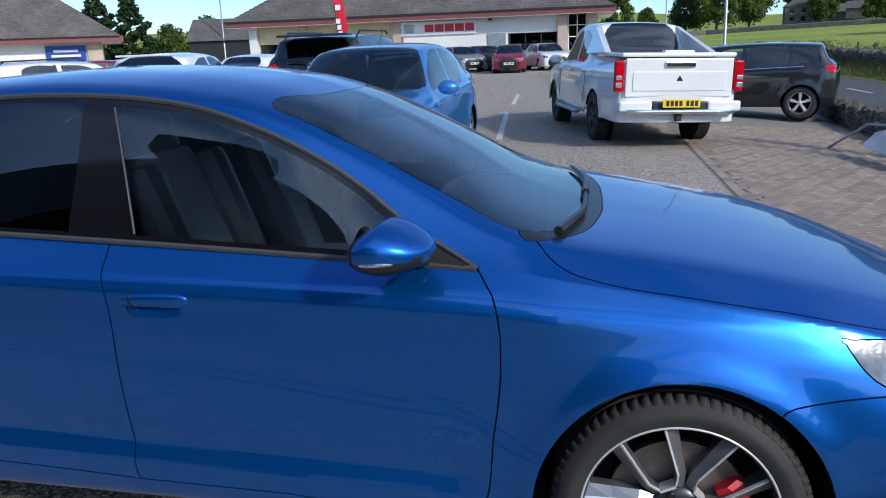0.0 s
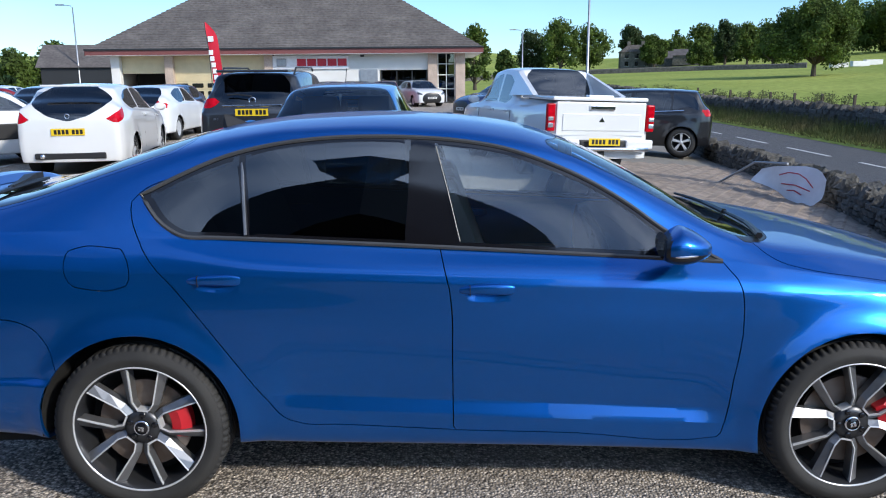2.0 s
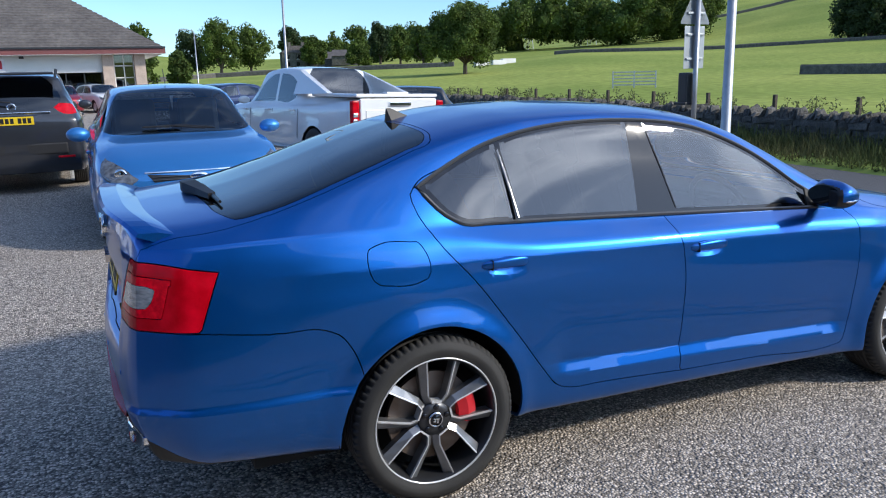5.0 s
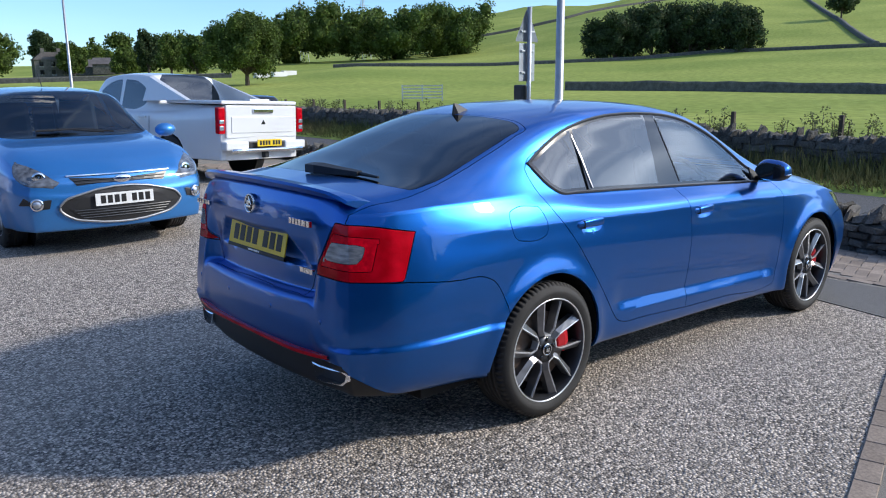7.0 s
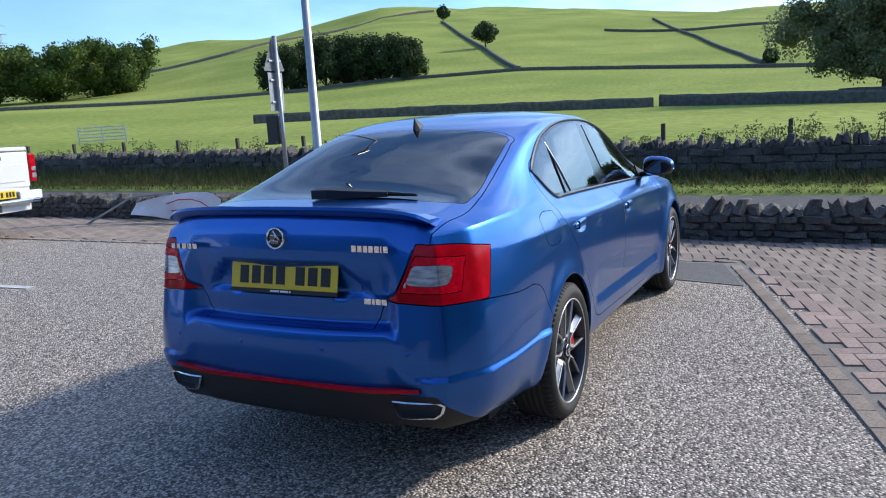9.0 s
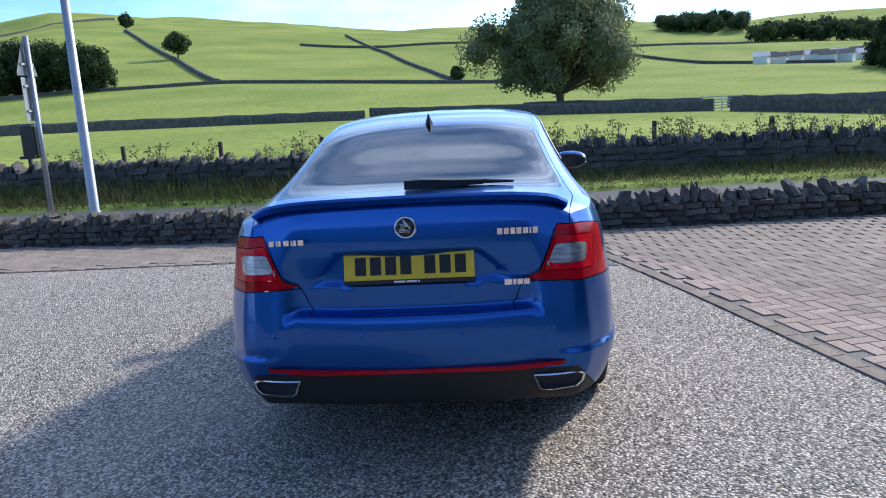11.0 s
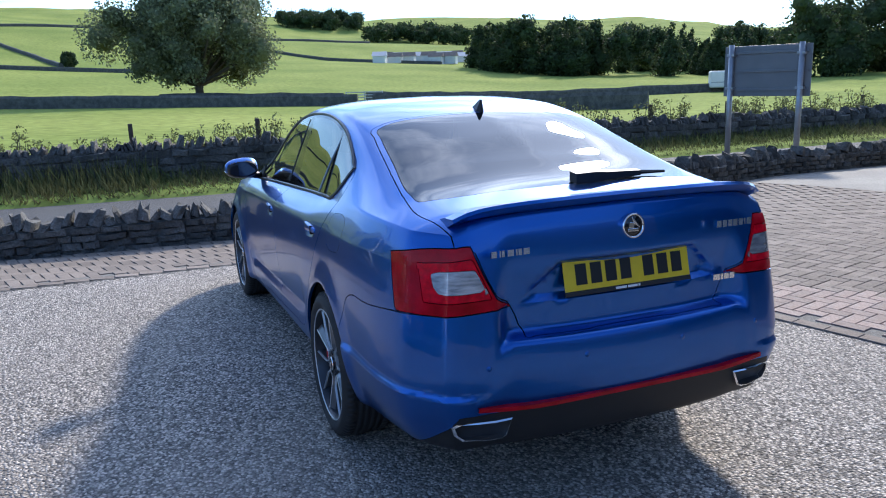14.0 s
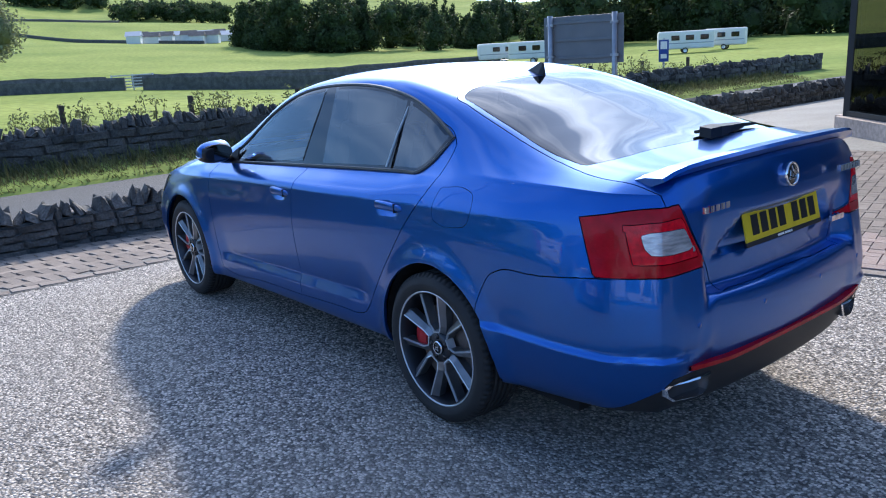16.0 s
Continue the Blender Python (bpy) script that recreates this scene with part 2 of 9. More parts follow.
M["caliper"] = material("red_caliper", (0.45, 0.012, 0.02), 0.4, var=0.3, var_scale=20)
M["seat"] = material("dark_leather", (0.14, 0.143, 0.15), 0.42, bump=0.25, bump_scale=90, dist=0.002)
M["red_lens"] = material("red_lens", (0.36, 0.0006, 0.006), 0.22, var=0.8, var_scale=14, second=(0.62, 0.003, 0.018), coat=0.2, spec=0.12, bump=0.25, bump_scale=90, dist=0.004)
M["seat_insert"] = material("grey_seat_leather", (0.36, 0.365, 0.37), 0.45, var=0.5, var_scale=8, bump=0.3, bump_scale=140, dist=0.002)
M["red_ring"] = material("bright_red_lens", (0.86, 0.004, 0.022), 0.14, var=0.8, var_scale=45, second=(0.45, 0.001, 0.010), coat=0.25, spec=0.15, bump=0.3, bump_scale=120, dist=0.004)
M["clear_lens"] = material("clear_lens", (0.60, 0.63, 0.67), 0.12, 0.6, var=0.8, var_scale=26, second=(0.16, 0.18, 0.21), coat=1.0, stretch=(1, 0.5, 3), bump=0.3, bump_scale=70, dist=0.004)
M["head_lens"] = material("headlight_lens", (0.20, 0.215, 0.235), 0.10, 0.3, var=0.9, var_scale=18, second=(0.03, 0.032, 0.036), coat=1.0, bump=0.2, bump_scale=30, dist=0.004)
M["plate_yellow"] = material("yellow_plate", (0.72, 0.50, 0.02), 0.35, var=0.2, var_scale=20)
M["plate_white"] = material("white_plate", (0.75, 0.76, 0.74), 0.35, var=0.2, var_scale=20)
M["ink"] = material("black_ink", (0.008, 0.008, 0.008), 0.5)
M["dark_inside"] = material("dark_lining", (0.006, 0.006, 0.006), 0.9)
M["tarmac"] = gravel_material("worn_tarmac", (0.088, 0.078, 0.070), (0.88, 0.77, 0.65), 82.0, 0.009, dirt=(0.37, 0.325, 0.275))
M["smooth_tarmac"] = gravel_material("smooth_tarmac", (0.13, 0.125, 0.12), (0.27, 0.26, 0.245), 210.0, 0.002)
M["road"] = gravel_material("road_asphalt", (0.06, 0.06, 0.063), (0.17, 0.17, 0.175), 160.0, 0.003)
M["paver"] = material("brick_paver", (0.31, 0.215, 0.175), 0.85, var=0.7, var_scale=5, second=(0.28, 0.235, 0.205), fine=0.25, fine_scale=90, bump=0.4, bump_scale=150, random_value=0.22, dist=0.003)
M["paver_many"] = material("brick_paver_far", (0.31, 0.215, 0.175), 0.85, var=0.7, var_scale=5, second=(0.28, 0.235, 0.205), fine=0.25, fine_scale=90, bump=0.4, bump_scale=150, island=0.22, dist=0.003)
M["paver_grey"] = material("grey_block", (0.245, 0.200, 0.163), 0.9, spec=0.2, var=0.6, var_scale=6, fine=0.22, fine_scale=90, bump=0.4, bump_scale=150, random_value=0.18, dist=0.003)
M["joint"] = material("sandy_joint", (0.20, 0.185, 0.16), 0.95, fine=0.3, fine_scale=200, bump=0.5, bump_scale=200)
M["stone"] = material("dry_stone", (0.075, 0.07, 0.062), 0.9, var=0.8, var_scale=3.5, second=(0.17, 0.155, 0.135), fine=0.35, fine_scale=45, bump=0.9, bump_scale=38, random_value=0.3, dist=0.02)
M["stone_many"] = material("dry_stone_far", (0.065, 0.062, 0.055), 0.9, var=0.8, var_scale=2.5, second=(0.14, 0.13, 0.115), fine=0.35, fine_scale=25, bump=0.9, bump_scale=20, island=0.3, dist=0.03)
M["grass"] = material("pasture", (0.20, 0.255, 0.062), 1.0, spec=0.03, var=0.9, var_scale=0.035, second=(0.32, 0.355, 0.095), fine=0.22, fine_scale=1.5, bump=0.35, bump_scale=2.5, dist=0.12)
# verge blades: base colour darkened to carry the far wall's shade
M["blade"] = material("shaded_long_grass", spec=0.08, thin=0.22, colour=(0.115, 0.14, 0.05), rough=0.8, var=0.9, var_scale=0.5, second=(0.17, 0.15, 0.075), fine=0.3, fine_scale=6, island=0.35)
M["leaf"] = material("tree_leaf", spec=0.12, thin=0.3, colour=(0.065, 0.095, 0.028), rough=0.7, var=0.9, var_scale=0.35, second=(0.10, 0.15, 0.025), island=0.4)
M["leaf_dark"] = material("dark_leaf", spec=0.12, thin=0.3, colour=(0.062, 0.085, 0.042), rough=0.7, var=0.9, var_scale=0.4, second=(0.04, 0.07, 0.02), island=0.4)
M["leaf_pine"] = material("pine_needle", spec=0.12, thin=0.25, colour=(0.02, 0.045, 0.02), rough=0.75, var=0.9, var_scale=0.8, second=(0.05, 0.08, 0.03), island=0.4)
M["bark"] = material("bark", (0.07, 0.055, 0.042), 0.95, var=0.7, var_scale=4, bump=0.8, bump_scale=14, dist=0.03)
M["slate"] = material("slate_roof", (0.085, 0.075, 0.07), 0.8, var=0.7, var_scale=0.8, second=(0.14, 0.125, 0.115), fine=0.25, fine_scale=5, island=0.18)
M["render_white"] = material("white_render", (0.74, 0.73, 0.70), 0.85, var=0.5, var_scale=0.7, second=(0.62, 0.61, 0.58), bump=0.2, bump_scale=60, dist=0.004)
M["fascia"] = material("maroon_fascia", (0.17, 0.055, 0.05), 0.5, var=0.4, var_scale=2)
M["cream"] = material("cream_panel", (0.55, 0.46, 0.28), 0.5, var=0.4, var_scale=1.5)
M["pink_stone"] = material("pinkish_stone", (0.42, 0.33, 0.27), 0.85, var=0.7, var_scale=2, fine=0.2, fine_scale=20, bump=0.3, bump_scale=40)
M["metal"] = material("galvanised_steel", (0.42, 0.43, 0.44), 0.42, 0.75, var=0.6, var_scale=6, second=(0.30, 0.31, 0.33), rough_var=0.1)
M["metal_dark"] = material("dark_metal", (0.03, 0.032, 0.034), 0.45, 0.3)
M["white_line"] = material("worn_white_line", (0.62, 0.62, 0.60), 0.8, var=0.8, var_scale=14, second=(0.30, 0.30, 0.29), bump=0.3, bump_scale=90)
M["red_cloth"] = material("red_banner", (0.55, 0.01, 0.03), 0.6, var=0.3, var_scale=3)
M["white_cloth"] = material("white_banner", (0.72, 0.72, 0.74), 0.65, var=0.4, var_scale=4, bump=0.2, bump_scale=10, dist=0.02)
M["blue_sign"] = material("blue_sign", (0.01, 0.05, 0.28), 0.4, var=0.3, var_scale=2)
M["red_sign"] = material("red_sign", (0.50, 0.012, 0.03), 0.4)
M["mirror"] = material("mirror_glass", (0.10, 0.105, 0.11), 0.04, 1.0)
M["sign_grey"] = material("grey_sign_back", (0.17, 0.18, 0.19), 0.5, 0.3, var=0.5, var_scale=3, second=(0.22, 0.23, 0.24))
M["leaf_willow"] = material("willow_leaf", spec=0.12, thin=0.35, colour=(0.15, 0.175, 0.095), rough=0.7, var=0.9, var_scale=0.4, second=(0.21, 0.23, 0.13), island=0.4)
M["pane"] = glass_material("window_pane", (0.18, 0.22, 0.22))
M["sand"] = material("concrete_apron", (0.30, 0.275, 0.235), 0.9, var=0.8, var_scale=0.9, second=(0.22, 0.20, 0.175), fine=0.2, fine_scale=40, bump=0.25, bump_scale=80)


# ---- mesh helpers ----
def mesh_object(name, verts, faces, mat, parent=None, smooth=False, label="", category="", group="", kind=""):
    me = bpy.data.meshes.new(name)
    me.from_pydata(verts if len(verts) > 4000 else [tuple(v) for v in verts], [], faces if len(faces) > 4000 else [tuple(f) for f in faces])
    me.materials.append(mat)
    if smooth:
        me.polygons.foreach_set("use_smooth", [True] * len(me.polygons))
    ob = new(name, me)
    ob.parent = parent
    return tagged(ob, label, category, group, kind)


def part(name, bm, mat, parent=None, label="", smooth=False):
    me = bpy.data.meshes.new(name)
    bm.to_mesh(me)
    bm.free()
    me.materials.append(mat)
    if smooth:
        me.polygons.foreach_set("use_smooth", [True] * len(me.polygons))
    ob = new(name, me)
    ob.parent = parent
    return tagged(ob, label)


def empty(name, m, label="", category="", group="", kind=""):
    ob = new(name)
    ob.matrix_world = m
    return tagged(ob, label, category, group, kind)


def box_bm(sx, sy, sz, at=(0, 0, 0), bevel=0.0, bm=None, turn=None):
    own = bm is None
    bm = bm or bmesh.new()
    r = bmesh.ops.create_cube(bm, size=1)
    m = Matrix.Translation(at) @ (turn or Matrix()) @ Matrix.Diagonal((sx, sy, sz, 1))
    bmesh.ops.transform(bm, matrix=m, verts=r["verts"])
    if bevel:
        es = {e for v in r["verts"] for e in v.link_edges}
        bmesh.ops.bevel(bm, geom=list(es), offset=bevel, segments=2, affect="EDGES", profile=0.6)
    return bm


def box(name, sx, sy, sz, at, mat, parent=None, bevel=0.0, label="", turn=None):
    return part(name, box_bm(sx, sy, sz, at, bevel, turn=turn), mat, parent, label)


def tube(name, points, radius, mat, parent=None, label="", sides=10, radii=None, caps=True):
    """A round bar along a line of points, as one mesh."""
    pts = [Vector(p) for p in points]
    bm = bmesh.new()
    rings = []
    up = Vector((0.13, 0.31, 0.94))
    for i, p in enumerate(pts):
        d = (pts[min(i + 1, len(pts) - 1)] - pts[max(i - 1, 0)]).normalized()
        a = d.cross(up)
        a = (a if a.length > 1e-3 else d.cross(Vector((1, 0, 0)))).normalized()
        b = d.cross(a)
        r = radii[i] if radii else radius
        rings.append([bm.verts.new(p + (a * math.cos(t) + b * math.sin(t)) * r) for t in [2 * math.pi * k / sides for k in range(sides)]])
    for q, r in zip(rings, rings[1:]):
        for k in range(sides):
            bm.faces.new((q[k], q[(k + 1) % sides], r[(k + 1) % sides], r[k]))
    if caps:
        bm.faces.new(rings[0][::-1])
        bm.faces.new(rings[-1])
    return part(name, bm, mat, parent, label, smooth=sides > 6)


def lathe_bm(profile, seg=48, bm=None):
    """Turn (radius, y) pairs round the y axis."""
    bm = bm or bmesh.new()
    rings = []
    for r, y in profile:
        rings.append([bm.verts.new((r * math.cos(2 * math.pi * k / seg), y, r * math.sin(2 * math.pi * k / seg))) for k in range(seg)])
    for q, w in zip(rings, rings[1:]):
        for k in range(seg):
            bm.faces.new((q[k], q[(k + 1) % seg], w[(k + 1) % seg], w[k]))
    return bm


def spline(xs, ys, x):
    """Shape-keeping cubic through (xs, ys), any order of xs rising."""
    xs, ys, x = np.asarray(xs, float), np.asarray(ys, float), np.asarray(x, float)
    h, d = np.diff(xs), np.diff(ys) / np.diff(xs)
    m = np.empty_like(ys)
    m[1:-1] = np.where(d[:-1] * d[1:] > 0, 2 * d[:-1] * d[1:] / np.where(d[:-1] + d[1:] == 0, 1, d[:-1] + d[1:]), 0)
    m[0], m[-1] = d[0], d[-1]
    i = np.clip(np.searchsorted(xs, x) - 1, 0, len(xs) - 2)
    t = np.clip((x - xs[i]) / h[i], 0, 1)
    return (2 * t**3 - 3 * t**2 + 1) * ys[i] + (t**3 - 2 * t**2 + t) * h[i] * m[i] + (3 * t**2 - 2 * t**3) * ys[i + 1] + (t**3 - t**2) * h[i] * m[i + 1]


def loop_curve(points, n=8):
    """A closed smooth line through points; a point given twice makes a corner."""
    p = np.array(points, float)
    out = []
    k = len(p)
    for i in range(k):
        a, b, c, d = p[i - 1], p[i], p[(i + 1) % k], p[(i + 2) % k]
        if np.allclose(b, c):
            continue
        la, lb, lc = (float(np.hypot(*q)) for q in (b - a, c - b, d - c))
        u = (c - b) / lb
        tb = u if la < 1e-9 else ((b - a) / la * lb + u * la) / (la + lb)
        tc = u if lc < 1e-9 else (u * lc + (d - c) / lc * lb) / (lb + lc)
        for t in np.arange(n) / n:
            out.append((2 * t**3 - 3 * t**2 + 1) * b + (t**3 - 2 * t**2 + t) * lb * tb + (3 * t**2 - 2 * t**3) * c + (t**3 - t**2) * lb * tc)
    return np.array(out)


def inside_distance(q, loop):
    """Signed distance of points q (n, 2) to a closed loop: negative inside."""
    a, b = loop, np.roll(loop, -1, 0)
    d = np.full(len(q), 1e9)
    odd = np.zeros(len(q), bool)
    for (x1, y1), (x2, y2) in zip(a, b):
        ex, ey = x2 - x1, y2 - y1
        t = np.clip(((q[:, 0] - x1) * ex + (q[:, 1] - y1) * ey) / max(ex * ex + ey * ey, 1e-12), 0, 1)
        d = np.minimum(d, np.hypot(q[:, 0] - x1 - t * ex, q[:, 1] - y1 - t * ey))
        if y1 != y2:
            odd ^= ((y1 > q[:, 1]) != (y2 > q[:, 1])) & (q[:, 0] < (x2 - x1) * (q[:, 1] - y1) / (y2 - y1) + x1)
    return np.where(odd, -d, d)


def cut_along(bm, f, eps=0.0015, again=True):
    """Split the faces of bm along the line on which f, given all places as an array, is zero."""
    bm.verts.ensure_lookup_table()
    bm.verts.index_update()
    co = np.array([v.co for v in bm.verts])
    val = f(co)
    val[np.abs(val) < eps] = 0
    zero = {v for v in bm.verts if val[v.index] == 0}
    for e in list(bm.edges):
        a, b = e.verts
        i, j = a.index, b.index
        if val[i] * val[j] < 0:
            _, v = bmesh.utils.edge_split(e, a, val[i] / (val[i] - val[j]))
            zero.add(v)
    todo = {fa for v in zero for fa in v.link_faces}
    for fa in todo:
        ring = list(fa.verts)
        sign = [0 if v in zero else (1 if val[v.index] > 0 else -1) for v in ring]
        ends, n = [], len(ring)
        for i in range(n):
            if sign[i] == 0 and sign[i - 1] != 0:
                j = i
                while sign[(j + 1) % n] == 0 and (j + 1) % n != i:
                    j += 1
                if sign[(j + 1) % n] == -sign[i - 1]:
                    ends.append(ring[i])
        if len(ends) == 2 and not any(set(e.verts) == set(ends) for e in fa.edges):
            bmesh.utils.face_split(fa, ends[0], ends[1])
    bm.verts.index_update()
    if again:
        # faces that the line crosses more than once: into triangles, and once more
        val = f(np.array([v.co for v in bm.verts]))
        pos, neg = val > 4 * eps, val < -4 * eps
        rest = [fa for v in zero if v.is_valid for fa in v.link_faces]
        rest = [fa for fa in set(rest) if any(pos[v.index] for v in fa.verts) and any(neg[v.index] for v in fa.verts)]
        if rest:
            bmesh.ops.triangulate(bm, faces=rest)
            cut_along(bm, f, eps, False)


# ---- car bodies ----
def car_shell(stations, ribs, ns=130, nj=22, nk=30, wheels=(), front_bow=0.1, rear_bow=0.05, rail_soft=0.25):
    """The skin of a car, both sides, as a bmesh: an upper loft over cross-sections and a lower loft hung from its rim.
    stations: rows of x, centre height, rim y, rim z, rail y, rail z, from front to rear.
    ribs: rows of x (along the side) or ('r', y) / ('f', y) at the ends, then pairs of outward offset and height."""
    st = np.array(stations, float)[::-1]
    xs = np.linspace(0, 1, ns)
    x = st[0, 0] + (st[-1, 0] - st[0, 0]) * xs
    cols = [spline(st[:, 0], st[:, k], x) for k in range(1, 6)]
    zc, yb, zb, yr, zr = cols
    up = np.zeros((ns, nj, 3))
    t = np.linspace(0, 1, nj)
    key = np.array([0, 0.30, 0.42, 0.52, 0.75, 1.0])
    for i in range(ns):
        ky = np.array([yb[i], yb[i] + (yr[i] - yb[i]) * 0.62, yr[i], yr[i] * 0.90, yr[i] * 0.5, 0])
        side = zr[i] - zb[i]
        kz = np.array([zb[i], zb[i] + side * 0.66, zr[i], zr[i] + (zc[i] - zr[i]) * 0.42, zr[i] + (zc[i] - zr[i]) * 0.87, zc[i]])
        yy, zz = spline(key, ky, t), spline(key, kz, t)
        f = (yy / yb[i]) ** 2
        bow = front_bow * max(0, 1 - (x[-1] - x[i]) / 0.9) ** 1.5 - rear_bow * max(0, 1 - (x[i] - x[0]) / 0.5) ** 1.5
        up[i, :, 0], up[i, :, 1], up[i, :, 2] = x[i] + bow * (1 - f), yy, zz
    rim = np.concatenate([up[0, ::-1], up[1:, 0], up[-1, 1:]])
    d = np.gradient(rim[:, :2], axis=0)
    for _ in range(10):
        d[1:-1] = (d[:-2] + 2 * d[1:-1] + d[2:]) / 4
    d /= np.linalg.norm(d, axis=1)[:, None]
    out = np.stack([-d[:, 1], d[:, 0]], 1)
    out[0], out[-1] = (-1, 0), (1, 0)
    seg = np.concatenate([[0], np.cumsum(np.linalg.norm(np.diff(rim, axis=0), axis=1))])
    rs, rv = [], []
    for where, *pairs in ribs:
        if isinstance(where, tuple):
            end, y = where
            idx = np.arange(nj) if end == "r" else np.arange(len(rim) - nj, len(rim))
            rs.append(seg[idx[np.argmin(np.abs(rim[idx, 1] - y))]])
        else:
            idx = np.arange(nj, len(rim) - nj)
            rs.append(seg[idx[np.argmin(np.abs(rim[idx, 0] - where))]])
        rv.append(pairs)
    order = np.argsort(rs)
    rs, rv = np.array(rs)[order], np.array(rv, float)[order]
    nr = rv.shape[1] + 1
    tk = np.linspace(0, 1, nk)
    low = np.zeros((len(rim), nk, 3))
    offs = np.stack([spline(rs, rv[:, k, 0], seg) for k in range(nr - 1)], 1)
    hts = np.stack([spline(rs, rv[:, k, 1], seg) for k in range(nr - 1)], 1)
    kk = np.linspace(0, 1, nr)
    for u in range(len(rim)):
        o = spline(kk, np.concatenate([[0], offs[u]]), tk)
        h = spline(kk, np.concatenate([[rim[u, 2]], hts[u]]), tk)
        low[u, :, 0], low[u, :, 1], low[u, :, 2] = rim[u, 0] + out[u, 0] * o, rim[u, 1] + out[u, 1] * o, h
    low[0, :, 1] = low[-1, :, 1] = 0
    for wx, wz, r in wheels:
        dd = np.hypot(low[:, :, 0] - wx, low[:, :, 2] - wz)
        low[:, :, 1] += np.where(low[:, :, 1] > 0.5, 0.02 * np.exp(-((dd - r) / 0.05) ** 2), 0)
    bm = bmesh.new()
    for s in (1, -1):
        for g in (up, low):
            a, b = g.shape[:2]
            vs = [[bm.verts.new((p[0], p[1] * s, p[2])) for p in row] for row in g]
            for i in range(a - 1):
                for j in range(b - 1):
                    q = (vs[i][j], vs[i + 1][j], vs[i + 1][j + 1], vs[i][j + 1])
                    bm.faces.new(q if (s < 0) == (g is up) else q[::-1])
    bmesh.ops.remove_doubles(bm, verts=bm.verts, dist=0.0012)
    bmesh.ops.recalc_face_normals(bm, faces=bm.faces)
    return bm


def side_line(points, n=6, ymin=0.42, xmin=-9):
    loop = loop_curve(points, n)

    def f(co):
        v = inside_distance(co[:, [0, 2]], loop)
        return np.where((np.abs(co[:, 1]) > ymin) & (co[:, 0] > xmin), v, np.maximum(v, 0.3))
    return f


def top_line(points, n=6, zmin=0.9):
    loop = loop_curve(points, n)

    def f(co):
        v = inside_distance(np.stack([co[:, 0], np.abs(co[:, 1])], 1), loop)
        return np.where(co[:, 2] > zmin, v, np.maximum(v, 0.3))
    return f


def wrap_line(points, end, n=6, sign=1, zmax=9):
    """A line on the wrapped rear (sign 1) or front (sign -1): first number runs from the middle round the corner."""
    loop = loop_curve(points, n)

    def f(co):
        q = np.abs(co[:, 1]) + sign * (co[:, 0] - end)
        v = inside_distance(np.stack([q, co[:, 2]], 1), loop)
        return np.where((sign * (co[:, 0] - end) < 0.75) & (co[:, 2] < zmax), v, np.maximum(v, 0.3))
    return f


def hole(wx, wz, r, ymin=0.5):
    def f(co):
        v = np.hypot(co[:, 0] - wx, co[:, 2] - wz) - r
        return np.where(np.abs(co[:, 1]) > ymin, v, np.maximum(v, 0.3))
    return f


def split_shell(bm, regions):
    """Cut the skin along all the lines, then sort its faces: {name: list of faces}. regions in falling rank: (name, f)."""
    for _, f in regions:
        cut_along(bm, f)
    bm.faces.ensure_lookup_table()
    mid = np.array([fa.calc_center_median() for fa in bm.faces])
    mark = np.full(len(mid), -1)
    for k in range(len(regions) - 1, -1, -1):
        mark[regions[k][1](mid) < 0] = k
    return mid, mark


def panel(name, bm, faces, mat, parent, label="", gap=0.0022, flange=0.014, smooth=True):
    """One panel of the skin: its rim drawn in by the gap and folded inward."""
    index, verts, polys = {}, [], []
    for fa in faces:
        row = []
        for v in fa.verts:
            if v not in index:
                index[v] = len(verts)
                verts.append(v.co.copy())
            row.append(index[v])
        polys.append(row)
    nb = bmesh.new()
    vs = [nb.verts.new(c) for c in verts]
    for row in polys:
        try:
            nb.faces.new([vs[i] for i in row])
        except ValueError:
            pass
    nb.normal_update()
    if flange > 0:
        rim = [e for e in nb.edges if len(e.link_faces) == 1 and not all(abs(v.co.y) < 1e-4 for v in e.verts)]
        move = {}
        for e in rim:
            fa = e.link_faces[0]
            a, b = e.verts
            inward = fa.normal.cross(b.co - a.co)
            if inward.length < 1e-9:
                continue
            inward.normalize()
            if inward.dot(fa.calc_center_median() - a.co) < 0:
                inward.negate()
            for v in (a, b):
                move.setdefault(v, []).append((inward, fa.normal.copy()))
        low = {}
        for v, ms in move.items():
            w = sum((m[0] for m in ms), Vector())
            nn = sum((m[1] for m in ms), Vector()).normalized()
            if w.length > 1e-6:
                v.co += w.normalized() * gap
            low[v] = nb.verts.new(v.co - nn * flange)
        for e in rim:
            a, b = e.verts
            if a in low and b in low:
                fa = e.link_faces[0]
                ls = list(fa.verts)
                i = ls.index(a)
                if ls[(i + 1) % len(ls)] == b:
                    a, b = b, a
                try:
                    nf = nb.faces.new((a, b, low[b], low[a]))
                    e.smooth = False
                except ValueError:
                    pass
    ob = part(name, nb, mat, parent, label, smooth)
    if smooth:
        even = ob.modifiers.new("even_shading", "WEIGHTED_NORMAL")
        even.mode, even.weight, even.keep_sharp = "FACE_AREA", 50, True
    return ob


def mirror_name(side):
    return 1 if side == "left" else -1


